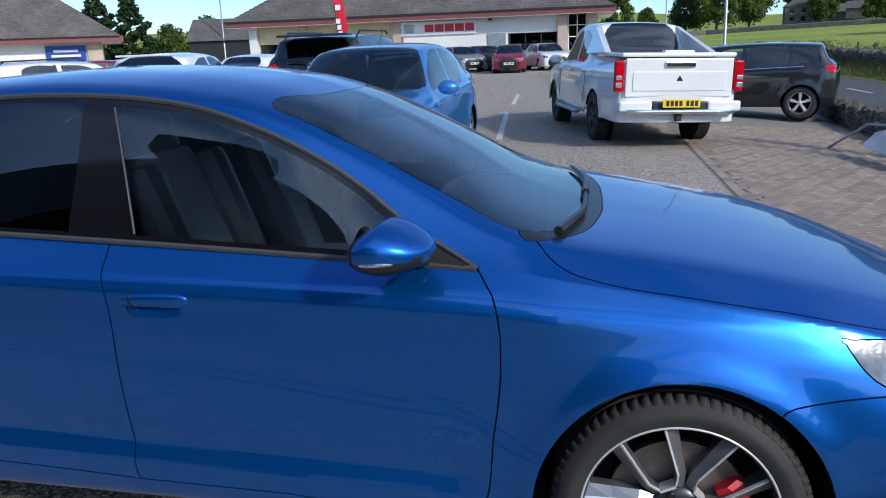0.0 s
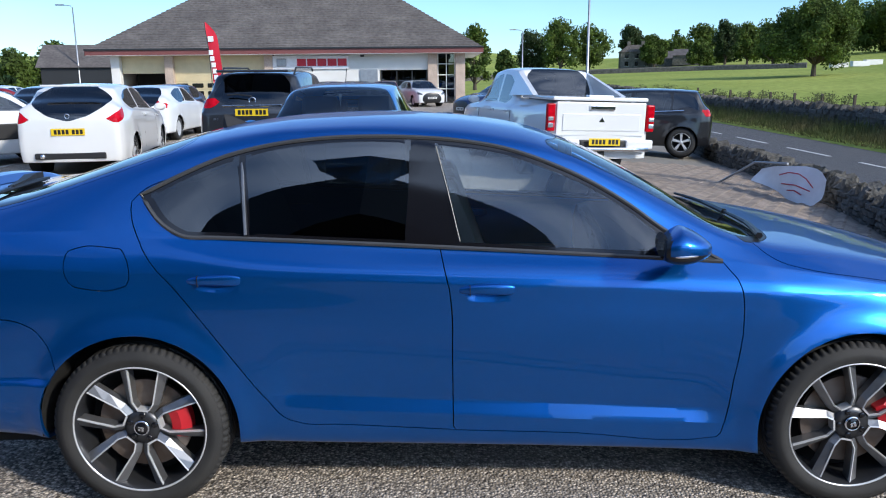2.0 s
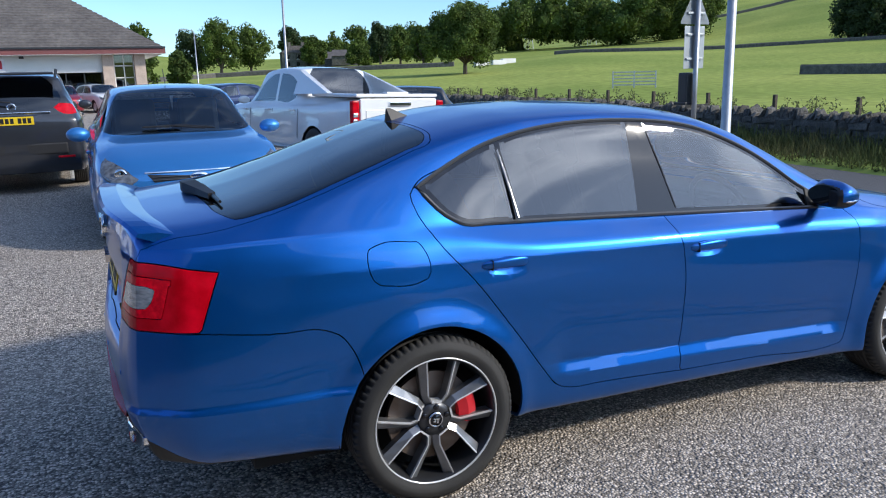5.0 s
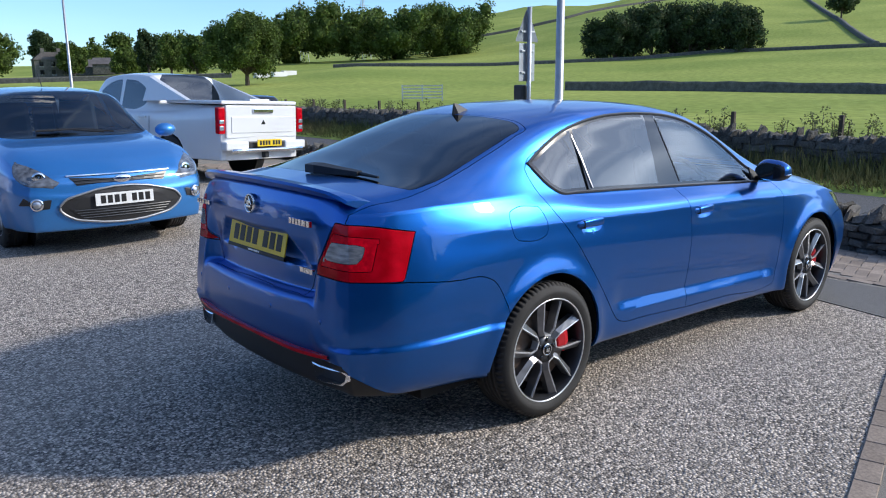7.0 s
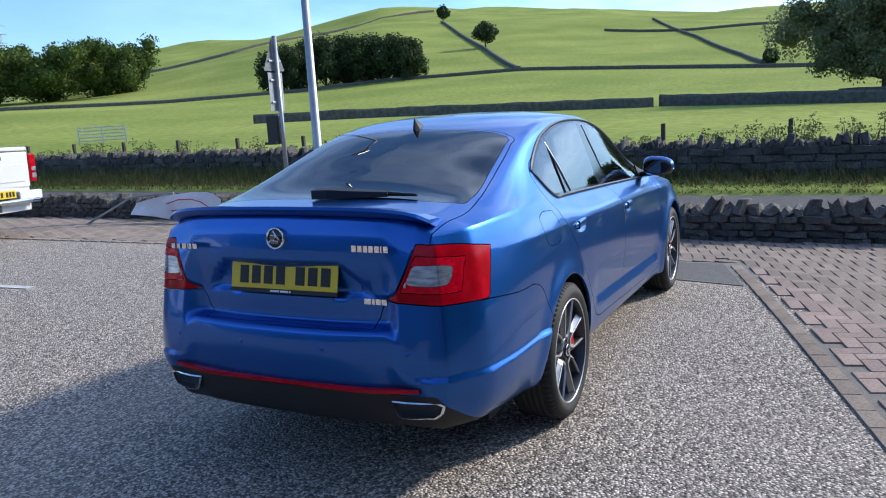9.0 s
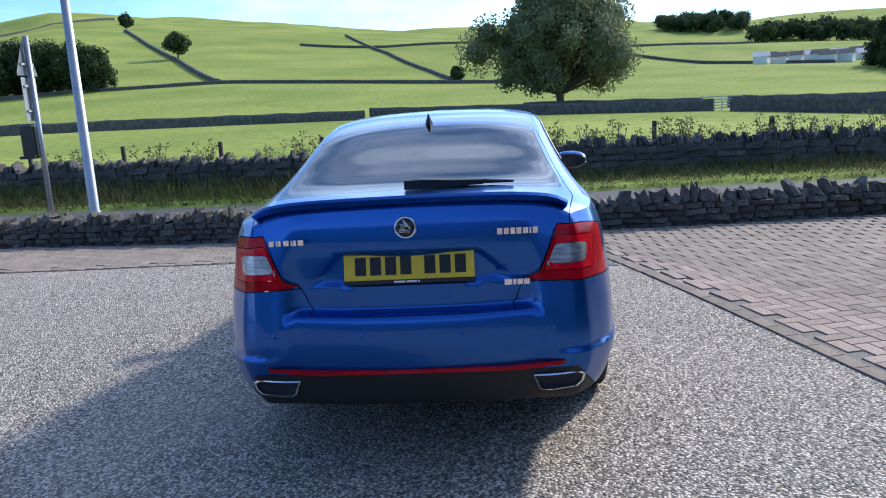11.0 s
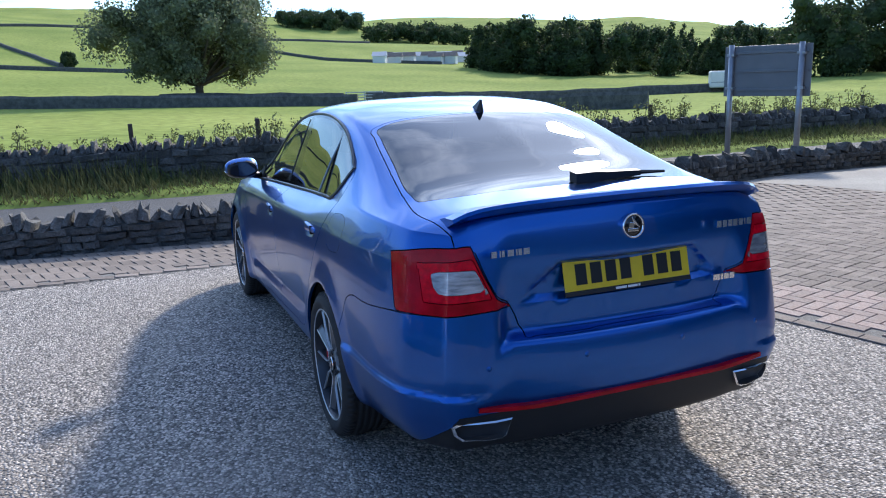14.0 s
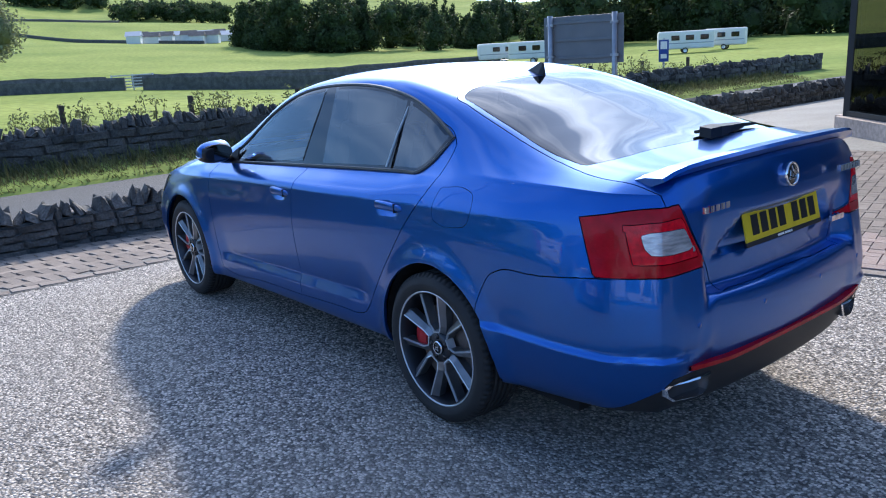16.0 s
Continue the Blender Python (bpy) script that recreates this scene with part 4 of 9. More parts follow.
def stone_wall(name, ys, xf, zf, height, thick, near, label, coping=True, seed=1, gap=None, size=0.3):
    """A dry stone wall along y: flat courses and a row of upright coping stones. near: (y0, y1) whose stones are single objects."""
    rnd = random.Random(seed)
    wall = empty(name, Matrix(), label, "wall", kind="structure")
    y0, y1 = ys
    core_v, core_f = [], []
    n = int((y1 - y0) / 0.5) + 1
    for k in range(n + 1):
        y = y0 + (y1 - y0) * k / n
        x, z = xf(y), zf(y)
        core_v += [(x - thick * 0.36, y, z - 0.15), (x - thick * 0.30, y, z + height * 0.80), (x + thick * 0.30, y, z + height * 0.80), (x + thick * 0.36, y, z - 0.15)]
    for k in range(n):
        a = 4 * k
        for j in range(3):
            core_f.append((a + j, a + j + 4, a + j + 5, a + j + 1))
    mesh_object("wall_core", core_v, core_f, M["stone_many"], wall)
    singles, vs, fs = 0, [], []
    courses = max(3, int(height * 0.78 / (0.065 if height < 0.7 else 0.13)))
    ch = height * 0.78 / courses
    jobs = []
    for c in range(courses):
        y = y0 + rnd.uniform(0, 0.2)
        while y < y1:
            w = rnd.uniform(0.55, 1.5) * size
            for sgn in (-1, 1):
                jobs.append((y + w / 2, sgn * (thick * 0.27 + rnd.uniform(-0.02, 0.02)), ch * (c + 0.5), thick * 0.46, w * 1.0, ch * rnd.uniform(0.95, 1.25), 0.0))
            y += w * rnd.uniform(0.93, 1.02)
    if coping:
        y = y0
        while y < y1:
            w = rnd.uniform(0.06, 0.17)
            h = min(0.2, height * 0.42) * rnd.uniform(0.6, 1.6)
            jobs.append((y + w / 2, rnd.uniform(-0.02, 0.02), height * 0.78 + h / 2 - 0.02, thick * rnd.uniform(0.7, 1.0), w * 1.15, h, rnd.uniform(0.02, 0.5) * rnd.choice((-1, 1))))
            y += w
    for y, dx, dz, lx, ly, lz, lean in jobs:
        x, z = xf(y), zf(y)
        slope = math.atan2(xf(y + 0.2) - xf(y - 0.2), 0.4)
        v, f = stone_verts(rnd, lx, ly, lz)
        if lean:
            # coping stones stand on edge with broken, narrower tops
            k0, k1, dy = rnd.uniform(0.5, 1.0), rnd.uniform(0.5, 0.95), rnd.uniform(-0.3, 0.3) * ly
            v = [(px * (k1 if pz > 0 else 1), py * (k0 if pz > 0 else 1) + (dy if pz > 0 else 0), pz + (rnd.uniform(-0.3, 0.1) * lz if pz > 0 else 0)) for px, py, pz in v]
        m = Matrix.Translation((x + dx, y, z + dz)) @ Matrix.Rotation(-slope + rnd.uniform(-0.16, 0.16), 4, "Z") @ Matrix.Rotation(lean + rnd.uniform(-0.10, 0.10), 4, "X")
        if near and near[0] < y < near[1] and dx < 0.05 and singles < 300:
            ob = mesh_object("stone", v, f, M["stone"], wall)
            ob.matrix_local = m
            singles += 1
        else:
            o = len(vs)
            vs.extend(tuple(m @ Vector(p)) for p in v)
            fs.extend(tuple(i + o for i in q) for q in f)
    if vs:
        mesh_object("stone_field", vs, fs, M["stone_many"], wall, kind="stuff")
    return wall


def draped_wall(name, pts, height, thick, label, seed=0, step=1.5):
    """A far field wall: a rough-topped bank of stones that follows the land through plan points."""
    rnd = random.Random(seed)
    p = [Vector(q) for q in pts]
    line = []
    for a, b in zip(p, p[1:]):
        n = max(1, int((b - a).length / step))
        line += [a.lerp(b, k / n) for k in range(n)]
    line.append(p[-1])
    v, f = [], []
    for i, q in enumerate(line):
        d = (line[min(i + 1, len(line) - 1)] - line[max(i - 1, 0)]).normalized()
        nrm = Vector((-d.y, d.x))
        h = height * 0.78 * rnd.uniform(0.93, 1.07)
        z = terrain(q.x, q.y)
        for s, zz in ((-0.5, -0.4), (-0.42, h * 0.8), (-0.2, h), (0.2, h * rnd.uniform(0.9, 1.0)), (0.42, h * 0.8), (0.5, -0.4)):
            w = q + nrm * s * thick * rnd.uniform(0.9, 1.1)
            v.append((w.x, w.y, z + zz))
    for i in range(len(line) - 1):
        for j in range(5):
            a = i * 6 + j
            f.append((a, a + 6, a + 7, a + 1))
    for a in (0, (len(line) - 1) * 6):
        f.append(tuple(a + j for j in range(6)))
    return mesh_object(name, v, f, M["stone_many"], None, False, label, "field wall", "field walls", "structure")


def pol(az, r, eye=(-5.0, 0.5)):
    return (eye[0] + r * math.cos(radians(az)), eye[1] + r * math.sin(radians(az)))


stone_wall("wall_near", (-19.0, 19.0), wall_x, lambda y: gz(wall_x(y)), 0.385, 0.40, (-4.5, 4.0), "low dry stone wall with upright coping stones", seed=3, size=0.24)
FAR_X = lambda y: ROAD_R(y) + 1.9
stone_wall("wall_far", (-30, 62), FAR_X, lambda y: terrain(FAR_X(y), y) + 0.02, 0.95, 0.5, None, "mossy dry stone wall beyond the road", seed=8, size=0.55)

W1, W2, W3 = (-4.5, -2.6), (-5.2, 0.3), (-3.8, 2.7)
draped_wall("field_wall", [pol(38, 82), pol(30, 80), pol(20, 78), pol(9.4, 78)], 1.2, 0.7, "dark dry stone field wall across green pasture", 1)
draped_wall("field_wall", [pol(9.0, 80), pol(0, 76), pol(-8, 73), pol(-15.2, 71)], 1.35, 0.7, "dark dry stone field wall across green pasture", 2)
draped_wall("field_wall", [pol(-18.4, 70, W3), pol(-24, 66, W3), pol(-30, 62, W3), pol(-38, 60, W3)], 1.6, 0.7, "dark dry stone field wall across green pasture", 3)
draped_wall("field_wall", [pol(-2, 88), pol(-8, 86), pol(-14.4, 84)], 1.3, 0.7, "dark dry stone field wall across green pasture", 4)
draped_wall("field_wall", [pol(-16, 84), pol(-25, 90), pol(-33, 98), pol(-42, 105)], 1.4, 0.7, "dark dry stone field wall across green pasture", 5)
draped_wall("field_wall", [pol(56, 185), pol(43, 180), pol(30, 185), pol(19.6, 180)], 1.0, 0.8, "distant dry stone wall on the hillside", 6, 3)
draped_wall("field_wall", [pol(19.6, 180), pol(8, 172), pol(0.4, 168), pol(-6, 165)], 1.0, 0.8, "distant dry stone wall on the hillside", 7, 3)
draped_wall("field_wall", [pol(25.4, 395), pol(23.8, 310), pol(22.2, 255), pol(19.7, 182)], 1.2, 1.2, "distant dry stone wall running up the hillside", 8, 4)
draped_wall("field_wall", [pol(10.8, 380), pol(7.8, 290), pol(4.8, 215), pol(3.4, 185)], 1.1, 1.0, "distant dry stone wall running up the hillside", 9, 4)
draped_wall("field_wall", [pol(-8, 300), pol(-14, 260), pol(-22, 250)], 1.3, 1.2, "distant dry stone wall on the hillside", 10, 4)
draped_wall("field_wall", [pol(47, 420), pol(40, 430), pol(34, 470), pol(26, 520)], 1.6, 1.4, "distant dry stone wall on the hillside", 11, 6)
draped_wall("field_wall", [pol(90, 150), pol(80, 170), pol(70, 165), pol(63, 160)], 1.2, 0.8, "distant hedge bank across pasture", 12, 3)

draped_wall("field_wall", [pol(-4, 330), pol(-10, 345), pol(-17, 380)], 1.2, 1.0, "distant dry stone wall on the hillside", 14, 5)
draped_wall("field_wall", [pol(14, 330), pol(8, 320), pol(2, 335), pol(-5, 340)], 1.2, 1.0, "distant dry stone wall on the hillside", 15, 5)
quad_mark("pavement_patch", [(1.55, -1.36), (2.5, -1.10), (2.5, -0.45), (1.75, -0.55)], 0.005, M["smooth_tarmac"], "small smooth tarmac patch beside the paving", "pavement")

from mathutils.bvhtree import BVHTree


# ---- the blue liftback ----
WR, WF = (-1.342, 0.328), (1.340, 0.312)
OCT_STATIONS = [
    (2.05, 0.735, 0.655, 0.690, 0.50, 0.715),
    (1.85, 0.815, 0.745, 0.762, 0.60, 0.800),
    (1.60, 0.885, 0.775, 0.820, 0.64, 0.868),
    (1.30, 0.945, 0.785, 0.868, 0.655, 0.925),
    (1.05, 0.985, 0.782, 0.905, 0.665, 0.965),
    (0.90, 1.035, 0.772, 0.925, 0.675, 0.998),
    (0.70, 1.160, 0.760, 0.940, 0.652, 1.075),
    (0.50, 1.268, 0.752, 0.950, 0.628, 1.172),
    (0.30, 1.355, 0.748, 0.958, 0.610, 1.268),
    (0.10, 1.412, 0.745, 0.968, 0.597, 1.335),
    (-0.20, 1.449, 0.743, 0.982, 0.586, 1.385),
    (-0.50, 1.460, 0.743, 0.996, 0.582, 1.402),
    (-0.80, 1.450, 0.742, 1.012, 0.584, 1.393),
    (-1.00, 1.428, 0.743, 1.026, 0.590, 1.365),
    (-1.20, 1.390, 0.750, 1.045, 0.602, 1.318),
    (-1.45, 1.318, 0.762, 1.060, 0.624, 1.240),
    (-1.70, 1.235, 0.766, 1.066, 0.645, 1.168),
    (-1.95, 1.165, 0.758, 1.066, 0.655, 1.118),
    (-2.15, 1.140, 0.730, 1.060, 0.640, 1.098),
    (-2.30, 1.128, 0.640, 1.055, 0.560, 1.092),
]
OCT_RIBS = [
    (("f", 0.0), (0.02, 0.70), (0.04, 0.66), (0.05, 0.58), (0.055, 0.50), (0.055, 0.42), (0.05, 0.36), (0.03, 0.28), (0.0, 0.20), (-0.2, 0.18)),
    (("f", 0.45), (0.02, 0.68), (0.035, 0.64), (0.05, 0.57), (0.06, 0.50), (0.06, 0.42), (0.055, 0.36), (0.035, 0.28), (0.0, 0.20), (-0.2, 0.18)),
    (1.95, (0.03, 0.69), (0.05, 0.64), (0.075, 0.57), (0.09, 0.50), (0.09, 0.42), (0.08, 0.36), (0.06, 0.28), (0.02, 0.20), (-0.15, 0.18)),
    (1.60, (0.03, 0.77), (0.055, 0.71), (0.072, 0.62), (0.078, 0.53), (0.078, 0.44), (0.075, 0.38), (0.065, 0.28), (0.04, 0.19), (-0.15, 0.18)),
    (1.34, (0.03, 0.82), (0.052, 0.77), (0.068, 0.68), (0.072, 0.55), (0.070, 0.43), (0.068, 0.37), (0.062, 0.27), (0.04, 0.19), (-0.15, 0.18)),
    (0.95, (0.052, 0.86), (0.068, 0.81), (0.078, 0.70), (0.080, 0.56), (0.077, 0.415), (0.073, 0.36), (0.066, 0.262), (0.040, 0.195), (-0.12, 0.185)),
    (0.40, (0.076, 0.89), (0.088, 0.84), (0.100, 0.70), (0.099, 0.56), (0.096, 0.43), (0.092, 0.375), (0.084, 0.283), (0.054, 0.215), (-0.12, 0.20)),
    (-0.20, (0.086, 0.91), (0.097, 0.86), (0.107, 0.71), (0.104, 0.57), (0.101, 0.455), (0.097, 0.395), (0.088, 0.305), (0.056, 0.232), (-0.12, 0.215)),
    (-0.85, (0.080, 0.935), (0.092, 0.88), (0.104, 0.74), (0.104, 0.60), (0.101, 0.475), (0.096, 0.415), (0.088, 0.33), (0.056, 0.25), (-0.12, 0.235)),
    (-1.34, (0.042, 0.99), (0.064, 0.92), (0.082, 0.80), (0.088, 0.65), (0.085, 0.50), (0.080, 0.44), (0.070, 0.35), (0.045, 0.27), (-0.15, 0.25)),
    (-1.75, (0.036, 0.99), (0.060, 0.90), (0.076, 0.79), (0.082, 0.66), (0.080, 0.56), (0.076, 0.47), (0.062, 0.38), (0.020, 0.28), (-0.15, 0.26)),
    (-2.10, (0.030, 0.98), (0.050, 0.88), (0.066, 0.78), (0.080, 0.66), (0.083, 0.56), (0.074, 0.47), (0.055, 0.38), (-0.005, 0.29), (-0.15, 0.27)),
    (("r", 0.56), (0.030, 0.99), (0.045, 0.90), (0.060, 0.79), (0.080, 0.67), (0.090, 0.585), (0.086, 0.52), (0.060, 0.43), (-0.003, 0.30), (-0.18, 0.28)),
    (("r", 0.51), (0.028, 1.005), (0.042, 0.92), (0.055, 0.82), (0.072, 0.725), (0.083, 0.65), (0.088, 0.56), (0.070, 0.465), (0.004, 0.305), (-0.18, 0.28)),
    (("r", 0.46), (0.024, 1.04), (0.030, 0.955), (0.012, 0.84), (0.008, 0.72), (0.072, 0.69), (0.082, 0.60), (0.070, 0.485), (0.015, 0.31), (-0.20, 0.28)),
    (("r", 0.20), (0.022, 1.045), (0.030, 0.962), (0.008, 0.83), (0.000, 0.715), (0.062, 0.685), (0.075, 0.60), (0.064, 0.485), (0.012, 0.31), (-0.20, 0.28)),
    (("r", 0.0), (0.022, 1.045), (0.030, 0.962), (0.006, 0.83), (-0.002, 0.715), (0.060, 0.685), (0.074, 0.60), (0.063, 0.485), (0.010, 0.31), (-0.20, 0.28)),
]
REAR = -2.36
DLO = [(0.83, 0.932), (0.83, 0.932), (0.62, 1.045), (0.51, 1.125), (0.36, 1.215), (0.18, 1.295), (0.03, 1.343), (-0.14, 1.372), (-0.30, 1.385), (-0.49, 1.390), (-0.68, 1.383), (-0.85, 1.362), (-1.02, 1.322), (-1.18, 1.258), (-1.325, 1.188), (-1.325, 1.188), (-1.235, 1.085), (-1.16, 1.044), (-1.05, 1.036), (-0.93, 1.030), (-0.22, 0.992), (0.37, 0.958)]
G_F = [(0.615, 1.020), (0.615, 1.020), (0.50, 1.105), (0.33, 1.205), (0.16, 1.278), (0.02, 1.322), (-0.225, 1.357), (-0.225, 1.357), (-0.18, 1.20), (-0.135, 1.008), (-0.135, 1.008), (0.30, 0.982), (0.615, 0.966), (0.615, 0.966)]
G_R = [(-0.325, 1.366), (-0.325, 1.366), (-0.49, 1.371), (-0.68, 1.364), (-0.82, 1.347), (-0.945, 1.318), (-0.945, 1.318), (-0.925, 1.16), (-0.915, 1.048), (-0.915, 1.048), (-0.60, 1.031), (-0.345, 1.017), (-0.345, 1.017), (-0.33, 1.20)]
G_Q = [(-0.975, 1.310), (-0.975, 1.310), (-1.10, 1.268), (-1.285, 1.185), (-1.285, 1.185), (-1.21, 1.095), (-1.15, 1.062), (-1.05, 1.055), (-0.945, 1.050), (-0.945, 1.050), (-0.955, 1.17)]
DOOR_F = [(0.83, 0.932), (0.83, 0.932), (0.875, 0.87), (0.893, 0.78), (0.892, 0.66), (0.872, 0.50), (0.845, 0.30), (0.835, 0.270), (0.80, 0.262), (0.30, 0.285), (-0.17, 0.305), (-0.17, 0.305), (-0.172, 0.56), (-0.18, 0.84), (-0.215, 0.992), (-0.25, 1.20), (-0.29, 1.385), (-0.29, 1.385), (-0.14, 1.372), (0.03, 1.343), (0.18, 1.295), (0.36, 1.215), (0.51, 1.125), (0.62, 1.045)]
DOOR_R = [(-0.17, 0.305), (-0.17, 0.305), (-0.172, 0.56), (-0.18, 0.84), (-0.215, 0.992), (-0.25, 1.20), (-0.29, 1.385), (-0.29, 1.385), (-0.49, 1.390), (-0.68, 1.383), (-0.85, 1.362), (-1.02, 1.322), (-1.18, 1.258), (-1.335, 1.190), (-1.355, 1.165), (-1.352, 1.12), (-1.30, 1.01), (-1.16, 0.84), (-0.99, 0.61), (-0.86, 0.43), (-0.80, 0.36), (-0.74, 0.338), (-0.60, 0.332)]
FLAP = [(-1.36, 0.99), (-1.37, 1.005), (-1.40, 1.010), (-1.54, 1.010), (-1.565, 1.0), (-1.572, 0.98), (-1.562, 0.90), (-1.55, 0.882), (-1.52, 0.874), (-1.37, 0.872), (-1.345, 0.884), (-1.340, 0.91)]
LAMP_R = [(0.655, 1.022), (0.655, 1.022), (0.90, 1.008), (1.10, 0.980), (1.10, 0.980), (1.075, 0.89), (1.045, 0.79), (1.045, 0.79), (0.80, 0.795), (0.515, 0.808), (0.515, 0.808), (0.585, 0.91)]
LAMP_WHITE = [(0.628, 0.945), (0.628, 0.945), (0.72, 0.945), (0.835, 0.938), (0.835, 0.938), (0.825, 0.905), (0.81, 0.868), (0.81, 0.868), (0.68, 0.868), (0.580, 0.872), (0.580, 0.872)]
LAMP_RING = [(0.642, 0.980), (0.642, 0.980), (0.74, 0.974), (0.905, 0.962), (0.905, 0.962), (0.888, 0.90), (0.868, 0.836), (0.868, 0.836), (0.68, 0.842), (0.560, 0.846), (0.560, 0.846)]
LID = [(-0.6, 1.3), (0.69, 1.3), (0.69, 1.3), (0.69, 1.10), (0.652, 1.03), (0.652, 1.03), (0.58, 0.91), (0.512, 0.808), (0.49, 0.765), (0.475, 0.725), (0.44, 0.702), (0.38, 0.700), (0.0, 0.700), (-0.6, 0.700), (-0.6, 0.700)]
GATE = [(-1.165, -0.6), (-1.165, -0.6), (-1.165, 0.0), (-1.17, 0.30), (-1.20, 0.535), (-1.215, 0.56), (-1.30, 0.575), (-1.60, 0.615), (-1.90, 0.655), (-2.05, 0.672), (-2.30, 0.640), (-2.75, 0.60), (-2.75, 0.60), (-2.75, -0.6), (-2.75, -0.6)]
GLASS_REAR = [(-1.185, -0.6), (-1.185, -0.6), (-1.185, 0.0), (-1.19, 0.30), (-1.22, 0.515), (-1.24, 0.54), (-1.32, 0.553), (-1.60, 0.590), (-1.90, 0.628), (-1.99, 0.622), (-2.01, 0.58), (-2.04, 0.30), (-2.05, 0.0), (-2.05, -0.6), (-2.05, -0.6)]
SCREEN = [(0.30, -0.6), (0.30, -0.6), (0.30, 0.0), (0.27, 0.30), (0.21, 0.50), (0.225, 0.535), (0.30, 0.55), (0.55, 0.575), (0.80, 0.61), (0.93, 0.63), (1.02, 0.55), (1.08, 0.30), (1.10, 0.0), (1.10, -0.6), (1.10, -0.6)]
COWL = [(0.92, -0.6), (0.92, -0.6), (1.10, 0.0), (1.07, 0.30), (1.00, 0.55), (0.925, 0.645), (0.945, 0.675), (0.99, 0.655), (1.075, 0.55), (1.14, 0.30), (1.155, 0.0), (1.155, -0.6), (1.155, -0.6)]
BONNET = [(0.9, -0.6), (0.9, -0.6), (0.95, 0.50), (0.985, 0.685), (1.05, 0.745), (1.15, 0.768), (1.35, 0.772), (1.60, 0.760), (1.85, 0.715), (2.02, 0.60), (2.16, 0.30), (2.18, 0.0), (2.18, -0.6), (2.18, -0.6)]
LIGHT_F = [(0.50, 0.665), (0.50, 0.665), (0.72, 0.715), (0.93, 0.755), (1.225, 0.772), (1.225, 0.772), (1.195, 0.70), (1.12, 0.648), (0.85, 0.61), (0.60, 0.585), (0.60, 0.585)]
FRONT = 2.15
BUMPER_SIDE_R = [(-1.615, 0.53), (-1.615, 0.53), (-1.655, 0.665), (-1.70, 0.725), (-1.76, 0.752), (-1.90, 0.758), (-2.14, 0.785), (-2.14, 0.785), (-2.7, 0.785), (-2.7, 0.10), (-1.6, 0.10), (-1.6, 0.10)]
BUMPER_F = [(1.66, 0.30), (1.66, 0.30), (1.64, 0.50), (1.565, 0.612), (1.66, 0.632), (1.85, 0.645), (2.5, 0.66), (2.5, 0.10), (1.66, 0.10), (1.66, 0.10)]


RECESS = [(-0.6, 0.950), (-0.6, 0.950), (0.28, 0.950), (0.28, 0.950), (0.43, 0.805), (0.43, 0.805), (-0.6, 0.805), (-0.6, 0.805)]
HANDLES = ((-0.045, 0.852), (-1.03, 0.893))


def fold_line(x):
    return 0.415 - 0.048 * x


def shoulder_line(x):
    return 0.872 - 0.041 * x


def bowl(hx, hz, k):
    return [(hx + 0.088 * k * math.cos(a), hz - 0.010 + 0.034 * k * math.sin(a)) for a in [2 * math.pi * i / 12 for i in range(12)]]


